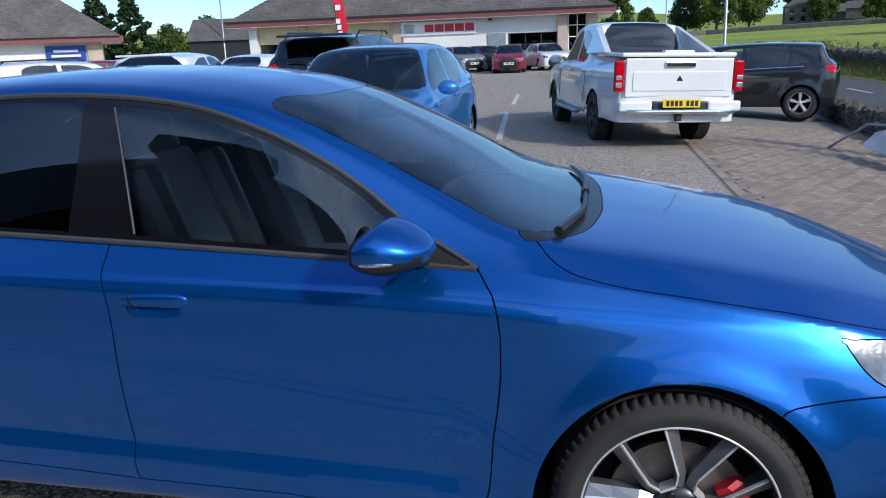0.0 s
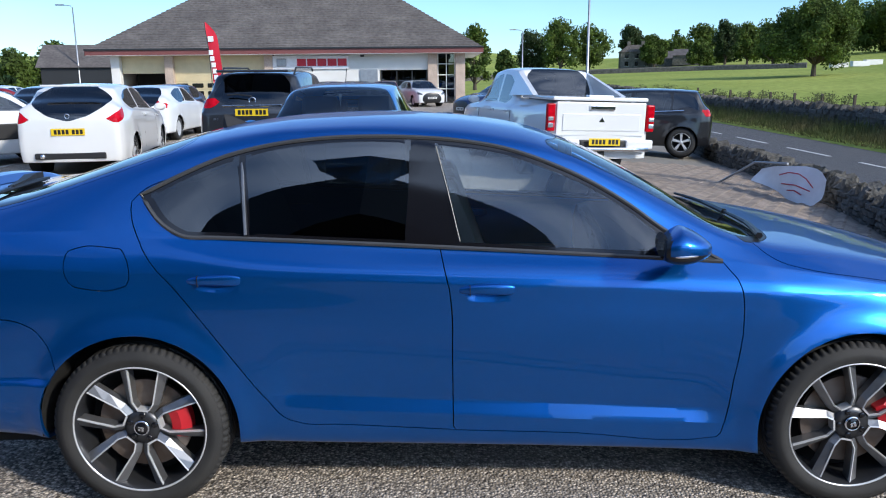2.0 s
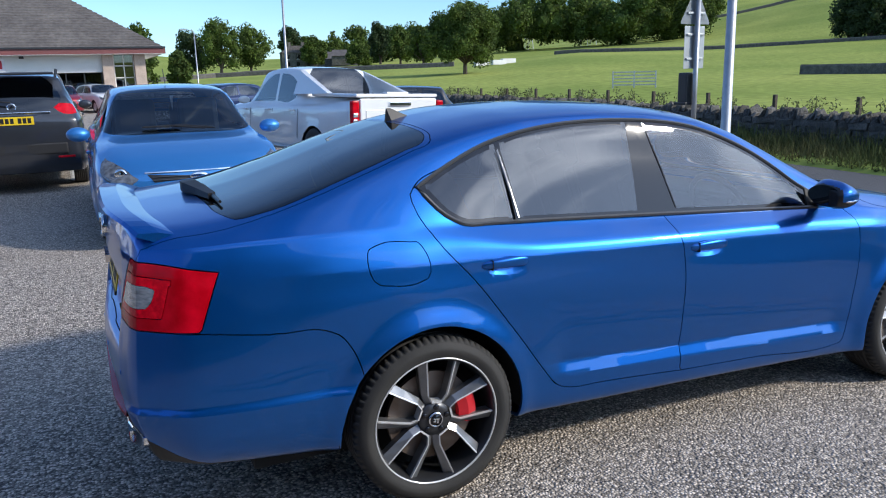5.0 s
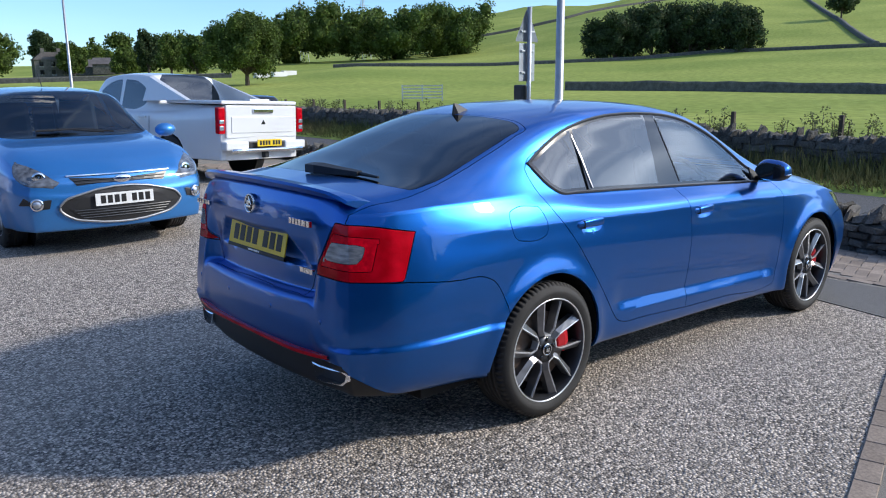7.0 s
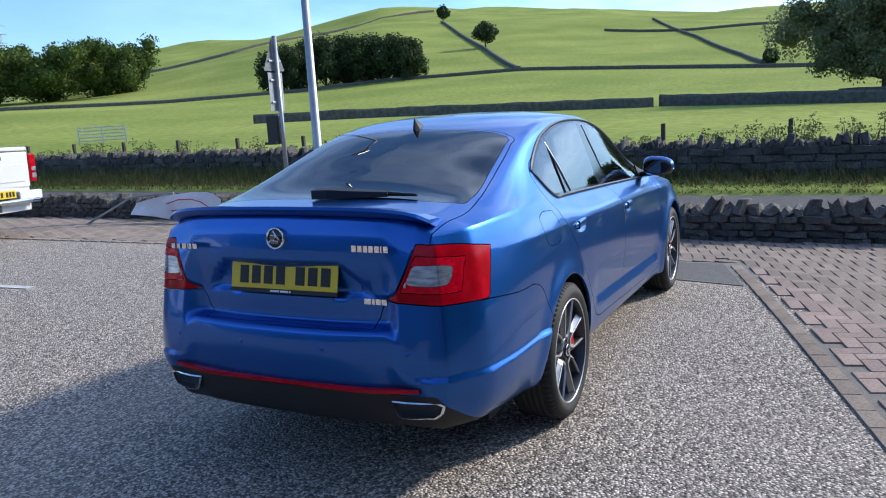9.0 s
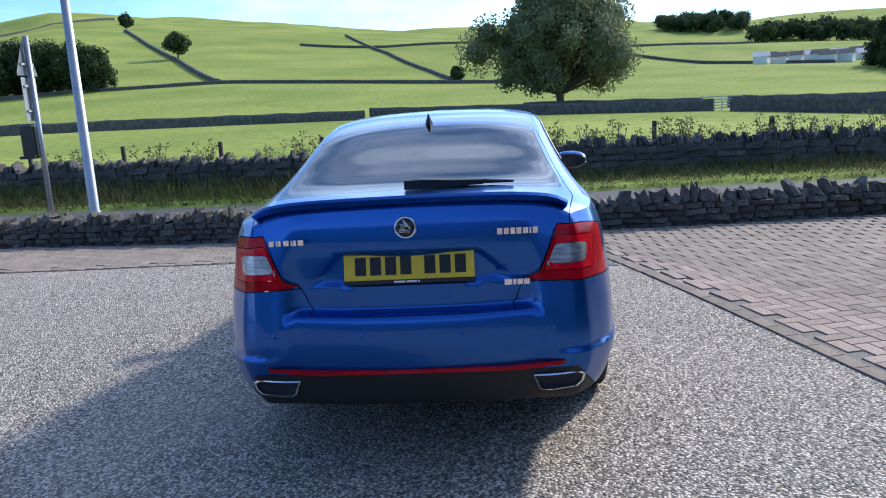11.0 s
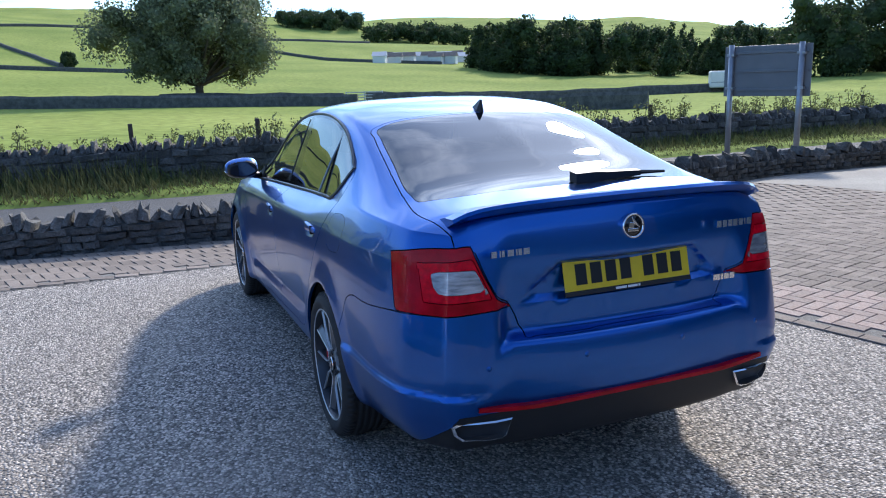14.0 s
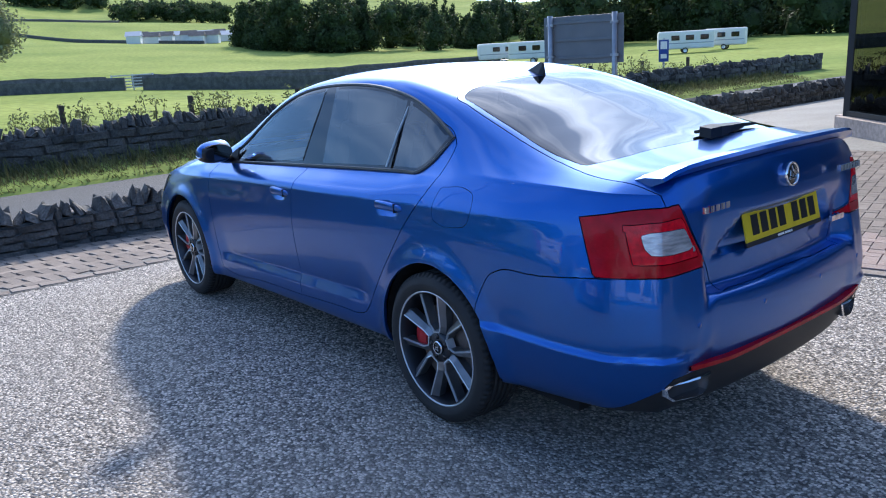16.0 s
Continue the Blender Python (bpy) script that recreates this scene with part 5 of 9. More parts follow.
def press_folds(bm):
    """Crisp folds in the skin: door foot, shoulder, bumper ledge, plate recess and the bowls behind the handles."""
    def flank_cut(line, x0, x1, dz):
        def f(co):
            v = co[:, 2] - line(co[:, 0]) - dz
            return np.where((np.abs(co[:, 1]) > 0.6) & (co[:, 0] > x0) & (co[:, 0] < x1), v, 0.3)
        return f

    def ledge_cut(dz):
        return lambda co: np.where((co[:, 0] < -1.55), co[:, 2] - 0.52 - dz, 0.3)

    def recess_cut(off):
        loop = loop_curve(RECESS, 4)
        return lambda co: np.where(co[:, 0] < -2.2, inside_distance(np.stack([np.abs(co[:, 1]), co[:, 2]], 1), loop) + off, 0.3)
    for dz in (0.004, -0.004, -0.055):
        cut_along(bm, flank_cut(fold_line, -0.95, 0.95, dz))
    for dz in (0.004, -0.004):
        cut_along(bm, flank_cut(shoulder_line, -2.1, 1.9, dz))
    for dz in (0.014, -0.008):
        cut_along(bm, ledge_cut(dz))
    for off in (0.0, 0.018):
        cut_along(bm, recess_cut(off))
    for hx, hz in HANDLES:
        for k in (1.0, 0.6):
            cut_along(bm, side_line(bowl(hx, hz, k)))
    co = np.array([v.co for v in bm.verts])
    x, y, z = co[:, 0], np.abs(co[:, 1]), co[:, 2]

    def step(v, a, b):
        t = np.clip((v - a) / (b - a), 0, 1)
        return t * t * (3 - 2 * t)
    side = step(y, 0.55, 0.65)
    d = z - fold_line(x)
    run = step(x, -0.90, -0.74) * (1 - step(x, 0.74, 0.90))
    dy = -0.0215 * side * run * np.where(d >= 0, np.clip(1 - d / 0.28, 0, 1) ** 2, np.clip(1 + d / 0.055, 0, 1))
    d = z - shoulder_line(x)
    run = step(x, -2.1, -1.7) * (1 - step(x, 1.3, 1.8))
    dy += 0.0055 * side * run * np.where(d >= 0, np.clip(1 - d / 0.075, 0, 1) ** 1.5, np.clip(1 + d / 0.06, 0, 1) ** 1.3)
    for hx, hz in HANDLES:
        f = inside_distance(np.stack([x, z], 1), loop_curve(bowl(hx, hz, 1.0), 4))
        dy -= 0.010 * side * step(-f, 0.0, 0.024)
    # ledge round the rear bumper
    d = z - 0.52
    run = (x < -1.5) * step(-x, 1.55, 1.72) * step(y, 0.52, 0.66)
    push = 0.014 * run * np.where(d >= -0.008, 1 - np.clip((d + 0.008) / 0.022, 0, 1), np.clip(1 + (d + 0.008) / 0.22, 0, 1))
    ox, oy = np.minimum(0, x + 2.08), np.maximum(0.02, y - 0.55)
    ol = np.hypot(ox, oy)
    dy += push * oy / ol
    dx = push * ox / ol
    f = inside_distance(np.stack([y, z], 1), loop_curve(RECESS, 4))
    dx += np.where(x < -2.2, 0.022 * np.clip(-f / 0.018, 0, 1), 0)
    for k, v in enumerate(bm.verts):
        if dx[k] or dy[k]:
            v.co.x += dx[k]
            v.co.y += math.copysign(dy[k], v.co.y * dy[k]) if v.co.y else 0
    bm.normal_update()


def blue_liftback():
    car = empty("liftback_car", Matrix(), "metallic blue five-door liftback with tinted rear glass, parked on worn tarmac", "car")
    bm = car_shell(OCT_STATIONS, OCT_RIBS, 190, 34, 46, ((WR[0], WR[1], 0.37), (WF[0], WF[1], 0.37)), 0.11, 0.06)
    press_folds(bm)
    regions = [
        ("arch", hole(*WR, 0.368)), ("arch", hole(*WF, 0.368)),
        ("glass_f", side_line(G_F)), ("glass_r", side_line(G_R)), ("glass_q", side_line(G_Q)), ("trim", side_line(DLO)),
        ("flap", side_line(FLAP)), ("door_f", side_line(DOOR_F)), ("door_r", side_line(DOOR_R)),
        ("rear_glass", top_line(GLASS_REAR, zmin=1.08)), ("lamp_white", wrap_line(LAMP_WHITE, REAR - 0.04)), ("lamp_ring", wrap_line(LAMP_RING, REAR - 0.04)), ("lamp", wrap_line(LAMP_R, REAR - 0.04)),
        ("gate", top_line(GATE, zmin=1.0)), ("gate", wrap_line(LID, REAR - 0.04, zmax=1.16)),
        ("screen", top_line(SCREEN, zmin=0.95)), ("cowl", top_line(COWL, zmin=0.9)),
        ("light_f", wrap_line(LIGHT_F, FRONT, sign=-1)), ("bonnet", top_line(BONNET, zmin=0.6)),
        ("bumper_f", side_line(BUMPER_F, ymin=-1)), ("valance", None), ("bumper_r", side_line(BUMPER_SIDE_R, ymin=-1)),
    ]

    def valance(co):
        ay = np.abs(co[:, 1])
        edge = 0.452 - 2.2 * np.clip(ay - 0.655, 0, 1) ** 1.1
        return np.where(co[:, 0] < -1.95, co[:, 2] - edge, 0.3)
    regions = [(n, f or valance) for n, f in regions]
    tree = BVHTree.FromBMesh(bm)

    def flank(x, z, sg):
        # y of the body's side skin at x, z
        hit = tree.ray_cast(Vector((x, sg * 3, z)), Vector((0, -sg, 0)))[0]
        return hit.y if hit else sg * 0.75
    mid, mark = split_shell(bm, regions)
    sets = {}
    for k, fa in enumerate(bm.faces):
        name = regions[mark[k]][0] if mark[k] >= 0 else "body"
        side = "left" if mid[k][1] > 0 else "right"
        sets.setdefault((name, side), []).append(fa)

    def both(n):
        return sets.get((n, "left"), []) + sets.get((n, "right"), [])

    body = panel("body", bm, both("body"), M["blue"], car, gap=0.002)
    panel("bonnet", bm, both("bonnet"), M["blue"], car)
    gate = panel("tailgate", bm, both("gate"), M["blue"], car)
    panel("rear_window", bm, both("rear_glass"), M["rear_tint"], gate, "dark tinted rear window", gap=0.001, flange=0.006)
    panel("windscreen", bm, both("screen"), M["glass"], car, gap=0.001, flange=0.006)
    panel("scuttle_panel", bm, both("cowl"), M["trim"], car, gap=0.001)
    panel("front_bumper", bm, both("bumper_f"), M["blue"], car)
    bumper = panel("rear_bumper", bm, both("bumper_r"), M["blue"], car)
    panel("lower_valance", bm, both("valance"), M["plastic"], bumper, "black plastic lower valance", gap=0.0)
    for s in ("left", "right"):
        sg = mirror_name(s)
        df = panel("front_door", bm, sets[("door_f", s)], M["blue"], car)
        dr = panel("rear_door", bm, sets[("door_r", s)], M["blue"], car)
        panel("fuel_flap", bm, sets[("flap", s)], M["blue"], car, gap=0.0018) if s == "right" else panel("rear_wing", bm, sets[("flap", s)], M["blue"], body, gap=-0.0003, flange=0.0)
        panel("window_surround", bm, sets[("trim", s)], M["gloss_black"], car, "gloss black window surround", gap=0.0, flange=0.01)
        panel("window", bm, sets[("glass_f", s)], M["glass"], df, gap=0.0, flange=0.004)
        panel("window", bm, sets[("glass_r", s)], M["tint"], dr, "privacy tinted window", gap=0.0, flange=0.004)
        panel("quarter_window", bm, sets[("glass_q", s)], M["tint"], dr, "privacy tinted window", gap=0.0, flange=0.004)
        lamp = panel("tail_light", bm, sets[("lamp", s)], M["red_lens"], car, "red tail light")
        panel("reversing_lens", bm, sets[("lamp_white", s)], M["clear_lens"], lamp, "clear reversing lens", gap=0.001, flange=0.01)
        panel("lamp_ring", bm, sets[("lamp_ring", s)], M["red_ring"], lamp, "bright red inner lamp ring", gap=0.0008, flange=0.008)
        panel("headlight", bm, sets[("light_f", s)], M["head_lens"], car, "clear headlight")
        line = [p for p in loop_curve(DLO, 4)]
        tube("window_trim", [(p[0], flank(p[0], p[1], sg) + sg * 0.001, p[1]) for p in line] + [(line[0][0], flank(line[0][0], line[0][1], sg) + sg * 0.001, line[0][1])], 0.0085, M["satin_trim"], car, "dark satin strip round the side windows", 6, caps=False)
        # thin chrome-grey line under the side glass, and the bright bar between the rear panes
        for (x0, z0), (x1, z1), y0, y1 in (((-0.958, 1.316), (-0.930, 1.045), 0.607, 0.742),):
            tube("window_bar", [(x0, sg * (y0 + 0.006), z0), ((x0 + x1) / 2, sg * ((y0 + y1) / 2 + 0.012), (z0 + z1) / 2), (x1, sg * (y1 + 0.006), z1)], 0.0065, M["alloy_face"], dr, "pale bar between panes", 6)
        tube("window_channel", [(-0.140, flank(-0.140, 1.010, sg) + sg * 0.001, 1.010), (-0.183, flank(-0.183, 1.19, sg) + sg * 0.002, 1.19), (-0.226, flank(-0.226, 1.352, sg) + sg * 0.001, 1.352)], 0.003, M["satin_trim"], df, "pale channel at the edge of the glass", 6)
        # door handles: a bar with a pointed rear end over a bowl in the skin
        for door, (hx, hz) in zip((df, dr), HANDLES):
            hy = abs(flank(hx, hz + 0.045, sg))
            hb = bmesh.new()
            bmesh.ops.create_uvsphere(hb, u_segments=28, v_segments=14, radius=1, matrix=Matrix.Rotation(radians(90), 4, "Y"))
            for v in hb.verts:
                px, py, pz = (math.copysign(abs(c) ** 0.62, c) for c in v.co)
                v.co = Vector((hx + px * 0.104, sg * (hy + 0.004 + py * 0.019 * (1 - 0.35 * px * px)), hz + pz * (0.0195 + 0.004 * px) + 0.003 - 0.004 * px * px))
            if sg < 0:
                bmesh.ops.reverse_faces(hb, faces=hb.faces)
            hd = part("door_handle", hb, M["blue"], door, smooth=True)
            box("handle_seam", 0.0025, 0.042, 0.040, (hx - 0.062, sg * (hy + 0.002), hz), M["trim"], hd, 0.001)
        # door mirror: a wedge housing, black below and round the glass
        sb = bmesh.new()
        bmesh.ops.create_uvsphere(sb, u_segments=40, v_segments=28, radius=1)
        for v in sb.verts:
            x, y, z = v.co
            nose = max(0.0, x)
            v.co = Vector((0.628 + (0.112 * nose if x > 0 else 0.088 * max(-0.66, x)) - 0.022 * y, sg * (0.893 + 0.108 * math.copysign(abs(y) ** 0.8, y)),
                           1.022 + (0.064 if z > 0 else 0.066) * math.copysign(abs(z) ** 0.70, z) * (1 - 0.42 * nose ** 1.4) * (1 - (0.42 if z > 0 else 0.1) * min(1, max(0.0, -x) / 0.66) ** 1.3) * (1 - 0.10 * y) - 0.012 * nose))
        if sg < 0:
            bmesh.ops.reverse_faces(sb, faces=sb.faces)
        kinds = {"cap": [], "dark": []}
        for f in sb.faces:
            c = f.calc_center_median()
            kinds["dark" if c.z < 1.004 + 0.08 * max(0.0, c.x - 0.66) or c.x < 0.592 - 0.022 * (abs(c.y) - 0.893) / 0.108 else "cap"].append([v.index for v in f.verts])
        coords = [tuple(v.co) for v in sb.verts]
        sb.free()
        mir = mesh_object("door_mirror", coords, kinds["cap"], M["blue"], df, True)
        mesh_object("mirror_base", coords, kinds["dark"], M["trim"], mir, True, "black mirror base")
        arc = [(0.628 + 0.100 * math.cos(t) * (1 if math.cos(t) > 0 else 0.6) - 0.02 * math.sin(t), sg * (0.893 + 0.1075 * math.sin(t)), 1.002 + 0.004 * max(0, math.cos(t))) for t in [radians(q) for q in range(-10, 131, 10)]]
        tube("indicator", arc, 0.0045, M["chrome"], mir, "thin clear indicator strip", 6)
        gb = bmesh.new()
        bmesh.ops.create_circle(gb, cap_ends=True, segments=28, radius=1)
        bmesh.ops.transform(gb, matrix=Matrix.Translation((0.566, sg * 0.893, 1.022)) @ Matrix.Rotation(radians(-90), 4, "Y") @ Matrix.Diagonal((0.046, 0.088, 1, 1)), verts=gb.verts)
        part("mirror_glass", gb, M["mirror"], mir, "mirror glass")
        tube("mirror_stalk", [(0.69, sg * 0.765, 0.958), (0.65, sg * 0.85, 0.975)], 0.022, M["trim"], mir, sides=8)
        tri = mesh_object("mirror_triangle", [(0.80, sg * 0.772, 0.942), (0.625, sg * 0.758, 0.950), (0.625, sg * 0.735, 1.030), (0.80, sg * 0.762, 0.942), (0.625, sg * 0.748, 0.950), (0.625, sg * 0.725, 1.030)], [(0, 1, 2), (5, 4, 3), (0, 3, 4, 1), (1, 4, 5, 2), (2, 5, 3, 0)], M["plastic"], df)
    # wheels, arch linings, brakes
    for (wx, wz), turns in ((WR, (-0.11, 0.14)), (WF, (0.42, -0.14))):
        for sg, n in zip((-1, 1), turns):
            tyre_and_rim(car, wx, sg * 0.752, wz, 0.322, 0.222, sg, 0.775, phase=n)
            caliper(car, wx, sg * 0.76, wz, 0.245, sg, 0.1 if wx < 0 else 0.15)
            lin = bmesh.new()
            rows = []
            for k in range(25):
                a = math.pi * (-0.03 + 1.06 * k / 24)
                rows.append([lin.verts.new((wx + 0.378 * math.cos(a), sg * y, wz + 0.378 * math.sin(a))) for y in (0.83, 0.60)])
            for q, r in zip(rows, rows[1:]):
                lin.faces.new((q[0], q[1], r[1], r[0]))
            cen = [lin.verts.new((wx + 0.378 * math.cos(math.pi * (-0.03 + 1.06 * k / 24)), sg * 0.60, wz + 0.378 * math.sin(math.pi * (-0.03 + 1.06 * k / 24)))) for k in range(25)]
            lin.faces.new(cen)
            part("wheel_arch_lining", lin, M["dark_inside"], car)
    # sills' bright lip, undertray
    box("undertray", 3.9, 1.40, 0.06, (-0.05, 0, 0.25), M["dark_inside"], car)
    # boot spoiler lip
    sp = bmesh.new()
    prev = None
    for k in range(33):
        y = -0.635 + 1.27 * k / 32
        e = min(1, (1 - abs(y) / 0.635) / 0.12)
        hgt = 0.010 + 0.012 * math.sqrt(max(e, 0))
        xx = -2.355 + 0.10 * (y / 0.635) ** 4 * 0.9
        zz = 1.146 - 0.035 * (y / 0.635) ** 6 - 0.012 * (y / 0.635) ** 2
        ring = [sp.verts.new(c) for c in ((xx + 0.10, y, zz - 0.010), (xx + 0.03, y, zz + hgt * 0.72), (xx - 0.035, y, zz + hgt), (xx - 0.045, y, zz + hgt - 0.010), (xx - 0.015, y, zz - 0.012), (xx + 0.03, y, zz - 0.03))]
        if prev:
            for j in range(6):
                sp.faces.new((prev[j], prev[(j + 1) % 6], ring[(j + 1) % 6], ring[j]))
        else:
            sp.faces.new(ring[::-1])
        prev = ring
    sp.faces.new(prev)
    bmesh.ops.recalc_face_normals(sp, faces=sp.faces)
    part("spoiler", sp, M["blue"], gate, "blue boot spoiler lip")
    # number plate, badge and lettering bars
    tilt = Matrix.Translation((-2.368, 0, 0.888)) @ Matrix.Rotation(radians(-90), 4, "Z") @ Matrix.Rotation(radians(-13), 4, "X")
    pl = number_plate(gate, tilt, M["plate_yellow"])
    box("plate_frame", 0.524, 0.008, 0.016, (0, 0.0, -0.064), M["plastic"], pl, 0.002)
    bars("dealer_mark", pl, (-0.06, -0.0042, -0.068), (1, 0, 0), (0, 0, 1), (0, -1, 0), [(0.0, 0.045), (0.05, 0.04), (0.094, 0.008)], 0.008, M["plate_white"], 0.0006)
    bd = bmesh.new()
    lathe_bm([(0.0005, 0.006), (0.035, 0.006), (0.037, 0.004), (0.037, -0.01)], 40, bd)
    badge = part("badge", bd, M["gloss_black"], gate, smooth=True)
    badge.matrix_local = Matrix.Translation((-2.392, 0, 1.043)) @ Matrix.Rotation(radians(90), 4, "Z") @ Matrix.Rotation(radians(6), 4, "X")
    rg = lathe_bm([(0.036, 0.005), (0.038, 0.009), (0.043, 0.008), (0.044, 0.0), (0.044, -0.01)], 40)
    part("badge_ring", rg, M["chrome"], badge, "chrome badge ring", smooth=True)
    for k, (dx, dz, w, h, r) in enumerate(((0.004, -0.014, 0.044, 0.010, 0.0), (0.010, 0.002, 0.020, 0.020, 0.2), (-0.008, 0.010, 0.030, 0.006, 0.9), (-0.012, 0.002, 0.026, 0.005, 0.6), (0.002, 0.018, 0.026, 0.005, 1.2))):
        part("badge_shape", box_bm(w, 0.004, h, (dx, 0.0075, dz), 0.0015, turn=Matrix.Rotation(-r, 4, "Y")), M["chrome"], badge)
    out = (-1, 0, 0.12)
    bars("badge_bar", gate, (-2.391, 0.545, 0.990), (0, -1, 0), (0.05, 0, 1), out, [(0.0, 0.019), (0.029, 0.005), (0.037, 0.010), (0.058, 0.022), (0.088, 0.006), (0.097, 0.012), (0.116, 0.022)], 0.021, M["chrome"], 0.0115, "chrome lettering bars")
    bars("badge_bar", gate, (-2.392, -0.355, 1.000), (0, -1, 0), (0.05, 0, 1), out, [(0.0, 0.020), (0.026, 0.019), (0.051, 0.018), (0.074, 0.019), (0.099, 0.020), (0.124, 0.006), (0.136, 0.020)], 0.024, M["chrome"], 0.014, "chrome lettering bars")
    bars("badge_bar", gate, (-2.364, -0.375, 0.795), (0, -1, 0), (0.0, 0, 1), (-1, 0, 0), [(0.0, 0.030), (0.034, 0.012), (0.050, 0.022), (0.076, 0.022)], 0.022, M["chrome"], 0.012, "chrome lettering bars")
    # red strip along the bumper, exhaust trims
    rb = bmesh.new()
    prev = None
    for k in range(41):
        y = -0.60 + 1.20 * k / 40
        xx = -2.424 + 0.30 * max(0, abs(y) - 0.30) ** 2 + 0.02 * y * y
        zz = 0.468 + 0.05 * max(0, abs(y) - 0.40)
        ring = [rb.verts.new(c) for c in ((xx + 0.03, y, zz - 0.009), (xx - 0.012, y, zz - 0.0075), (xx - 0.012, y, zz + 0.0075), (xx + 0.03, y, zz + 0.009))]
        if prev:
            for j in range(4):
                rb.faces.new((prev[j], prev[(j + 1) % 4], ring[(j + 1) % 4], ring[j]))
        prev = ring
    bmesh.ops.recalc_face_normals(rb, faces=rb.faces)
    part("reflector_strip", rb, M["red_lens"], bumper, "red reflector strip")
    for sg in (-1, 1):
        loop = [(-0.085, 0.034), (0.095, 0.034), (0.118, 0.022), (0.110, -0.006), (0.085, -0.026), (-0.045, -0.030), (-0.062, -0.022)]
        loop = [tuple(p) for p in loop_curve([q for q in loop for _ in (0, 1)], 3)]
        eb = bmesh.new()
        rings = []
        for grow, xo in ((0.0, 0.10), (0.002, -0.006), (-0.0026, -0.010), (-0.004, 0.05)):
            ring = []
            for a, b in loop:
                l = math.hypot(a, b)
                ring.append(eb.verts.new((-2.388 + xo + 0.35 * max(0, a) * 0.9, sg * (0.56 + a * (1 + grow / 0.05)), 0.392 + b * (1 + grow / 0.03))))
            rings.append(ring)
        n = len(loop)
        for q, r in zip(rings, rings[1:]):
            for j in range(n):
                eb.faces.new((q[j], q[(j + 1) % n], r[(j + 1) % n], r[j]))
        bmesh.ops.recalc_face_normals(eb, faces=eb.faces)
        ex = part("exhaust_tip", eb, M["chrome"], car, "polished exhaust trim", smooth=False)
        ib = bmesh.new()
        ib.faces.new([ib.verts.new((-2.346 + 0.35 * max(0, a) * 0.9, sg * (0.56 + a * 0.93), 0.392 + b * 0.88)) for a, b in loop])
        part("exhaust_inside", ib, M["dark_inside"], ex)
    # rear wiper, roof aerial
    def top(x, y, up):
        hit = tree.ray_cast(Vector((x, y, 3)), Vector((0, 0, -1)))[0]
        return Vector((x, y, hit.z + up))
    wv = []
    for y, x0, x1, h in ((0.035, -2.085, -2.035, 0.044), (-0.04, -2.085, -2.030, 0.046), (-0.16, -2.050, -2.010, 0.034), (-0.30, -2.022, -1.995, 0.026)):
        wv += [top(x0, y, 0.006), top(x0, y, h), top(x1, y, h), top(x1, y, 0.006)]
    wf = [(0, 1, 2, 3), (15, 14, 13, 12)] + [(4 * k + j, 4 * k + 4 + j, 4 * k + 4 + (j + 1) % 4, 4 * k + (j + 1) % 4) for k in range(3) for j in range(4)]
    wip = mesh_object("rear_wiper", wv, wf, M["plastic"], gate)
    tube("wiper_blade", [top(-2.005 + 0.10 * (y + 0.2) ** 2, y, 0.014) for y in (0.01, -0.10, -0.20, -0.31, -0.43)], 0.010, M["trim"], wip, sides=6, radii=[0.007, 0.011, 0.012, 0.010, 0.006])
    mesh_object("roof_aerial", [(-1.06, 0.0, 1.408), (-1.16, 0.022, 1.394), (-1.16, -0.022, 1.394), (-1.178, 0.003, 1.452), (-1.178, -0.003, 1.452), (-1.158, 0.0, 1.452), (-1.185, 0.008, 1.392), (-1.185, -0.008, 1.392)], [(0, 1, 3, 5), (0, 5, 4, 2), (1, 6, 3), (2, 4, 7), (6, 7, 4, 3), (5, 3, 4)], M["plastic"], car)
    for y in (-0.56, -0.20, 0.20, 0.56):
        hit = tree.ray_cast(Vector((-4, y, 0.62)), Vector((1, 0, 0)))[0]
        b = lathe_bm([(0.0005, 0.0012), (0.009, 0.001), (0.0105, -0.002)], 16)
        bmesh.ops.transform(b, matrix=Matrix.Translation((hit.x - 0.0005, y, 0.62)) @ Matrix.Rotation(radians(90), 4, "Z"), verts=b.verts)
        part("parking_sensor", b, M["blue"], bumper, smooth=True)
    # front wipers lying on the scuttle
    for y0, y1 in ((-0.60, 0.02), (-0.02, 0.55)):
        tube("front_wiper", [top(1.10 - 0.28 * max(0, abs(y) - 0.25) ** 1.3, y, 0.016) for y in np.linspace(y0, y1, 7)], 0.011, M["trim"], car, sides=6, radii=[0.014, 0.012, 0.011, 0.010, 0.009, 0.008, 0.006])
    # cabin
    cabin = box("cabin_floor", 2.6, 1.44, 0.05, (-0.35, 0, 0.42), M["dark_inside"], car)
    box("dashboard", 0.42, 1.36, 0.30, (0.72, 0, 0.80), M["plastic"], car, 0.08)
    box("parcel_shelf", 0.65, 1.24, 0.03, (-1.55, 0, 1.02), M["seat"], car, 0.01)
    box("rear_bench", 0.55, 1.25, 0.24, (-0.72, 0, 0.58), M["seat"], car, 0.08)
    box("rear_backrest", 0.18, 1.25, 0.62, (-1.10, 0, 0.92), M["seat"], car, 0.07, turn=Matrix.Rotation(radians(-22), 4, "Y"))
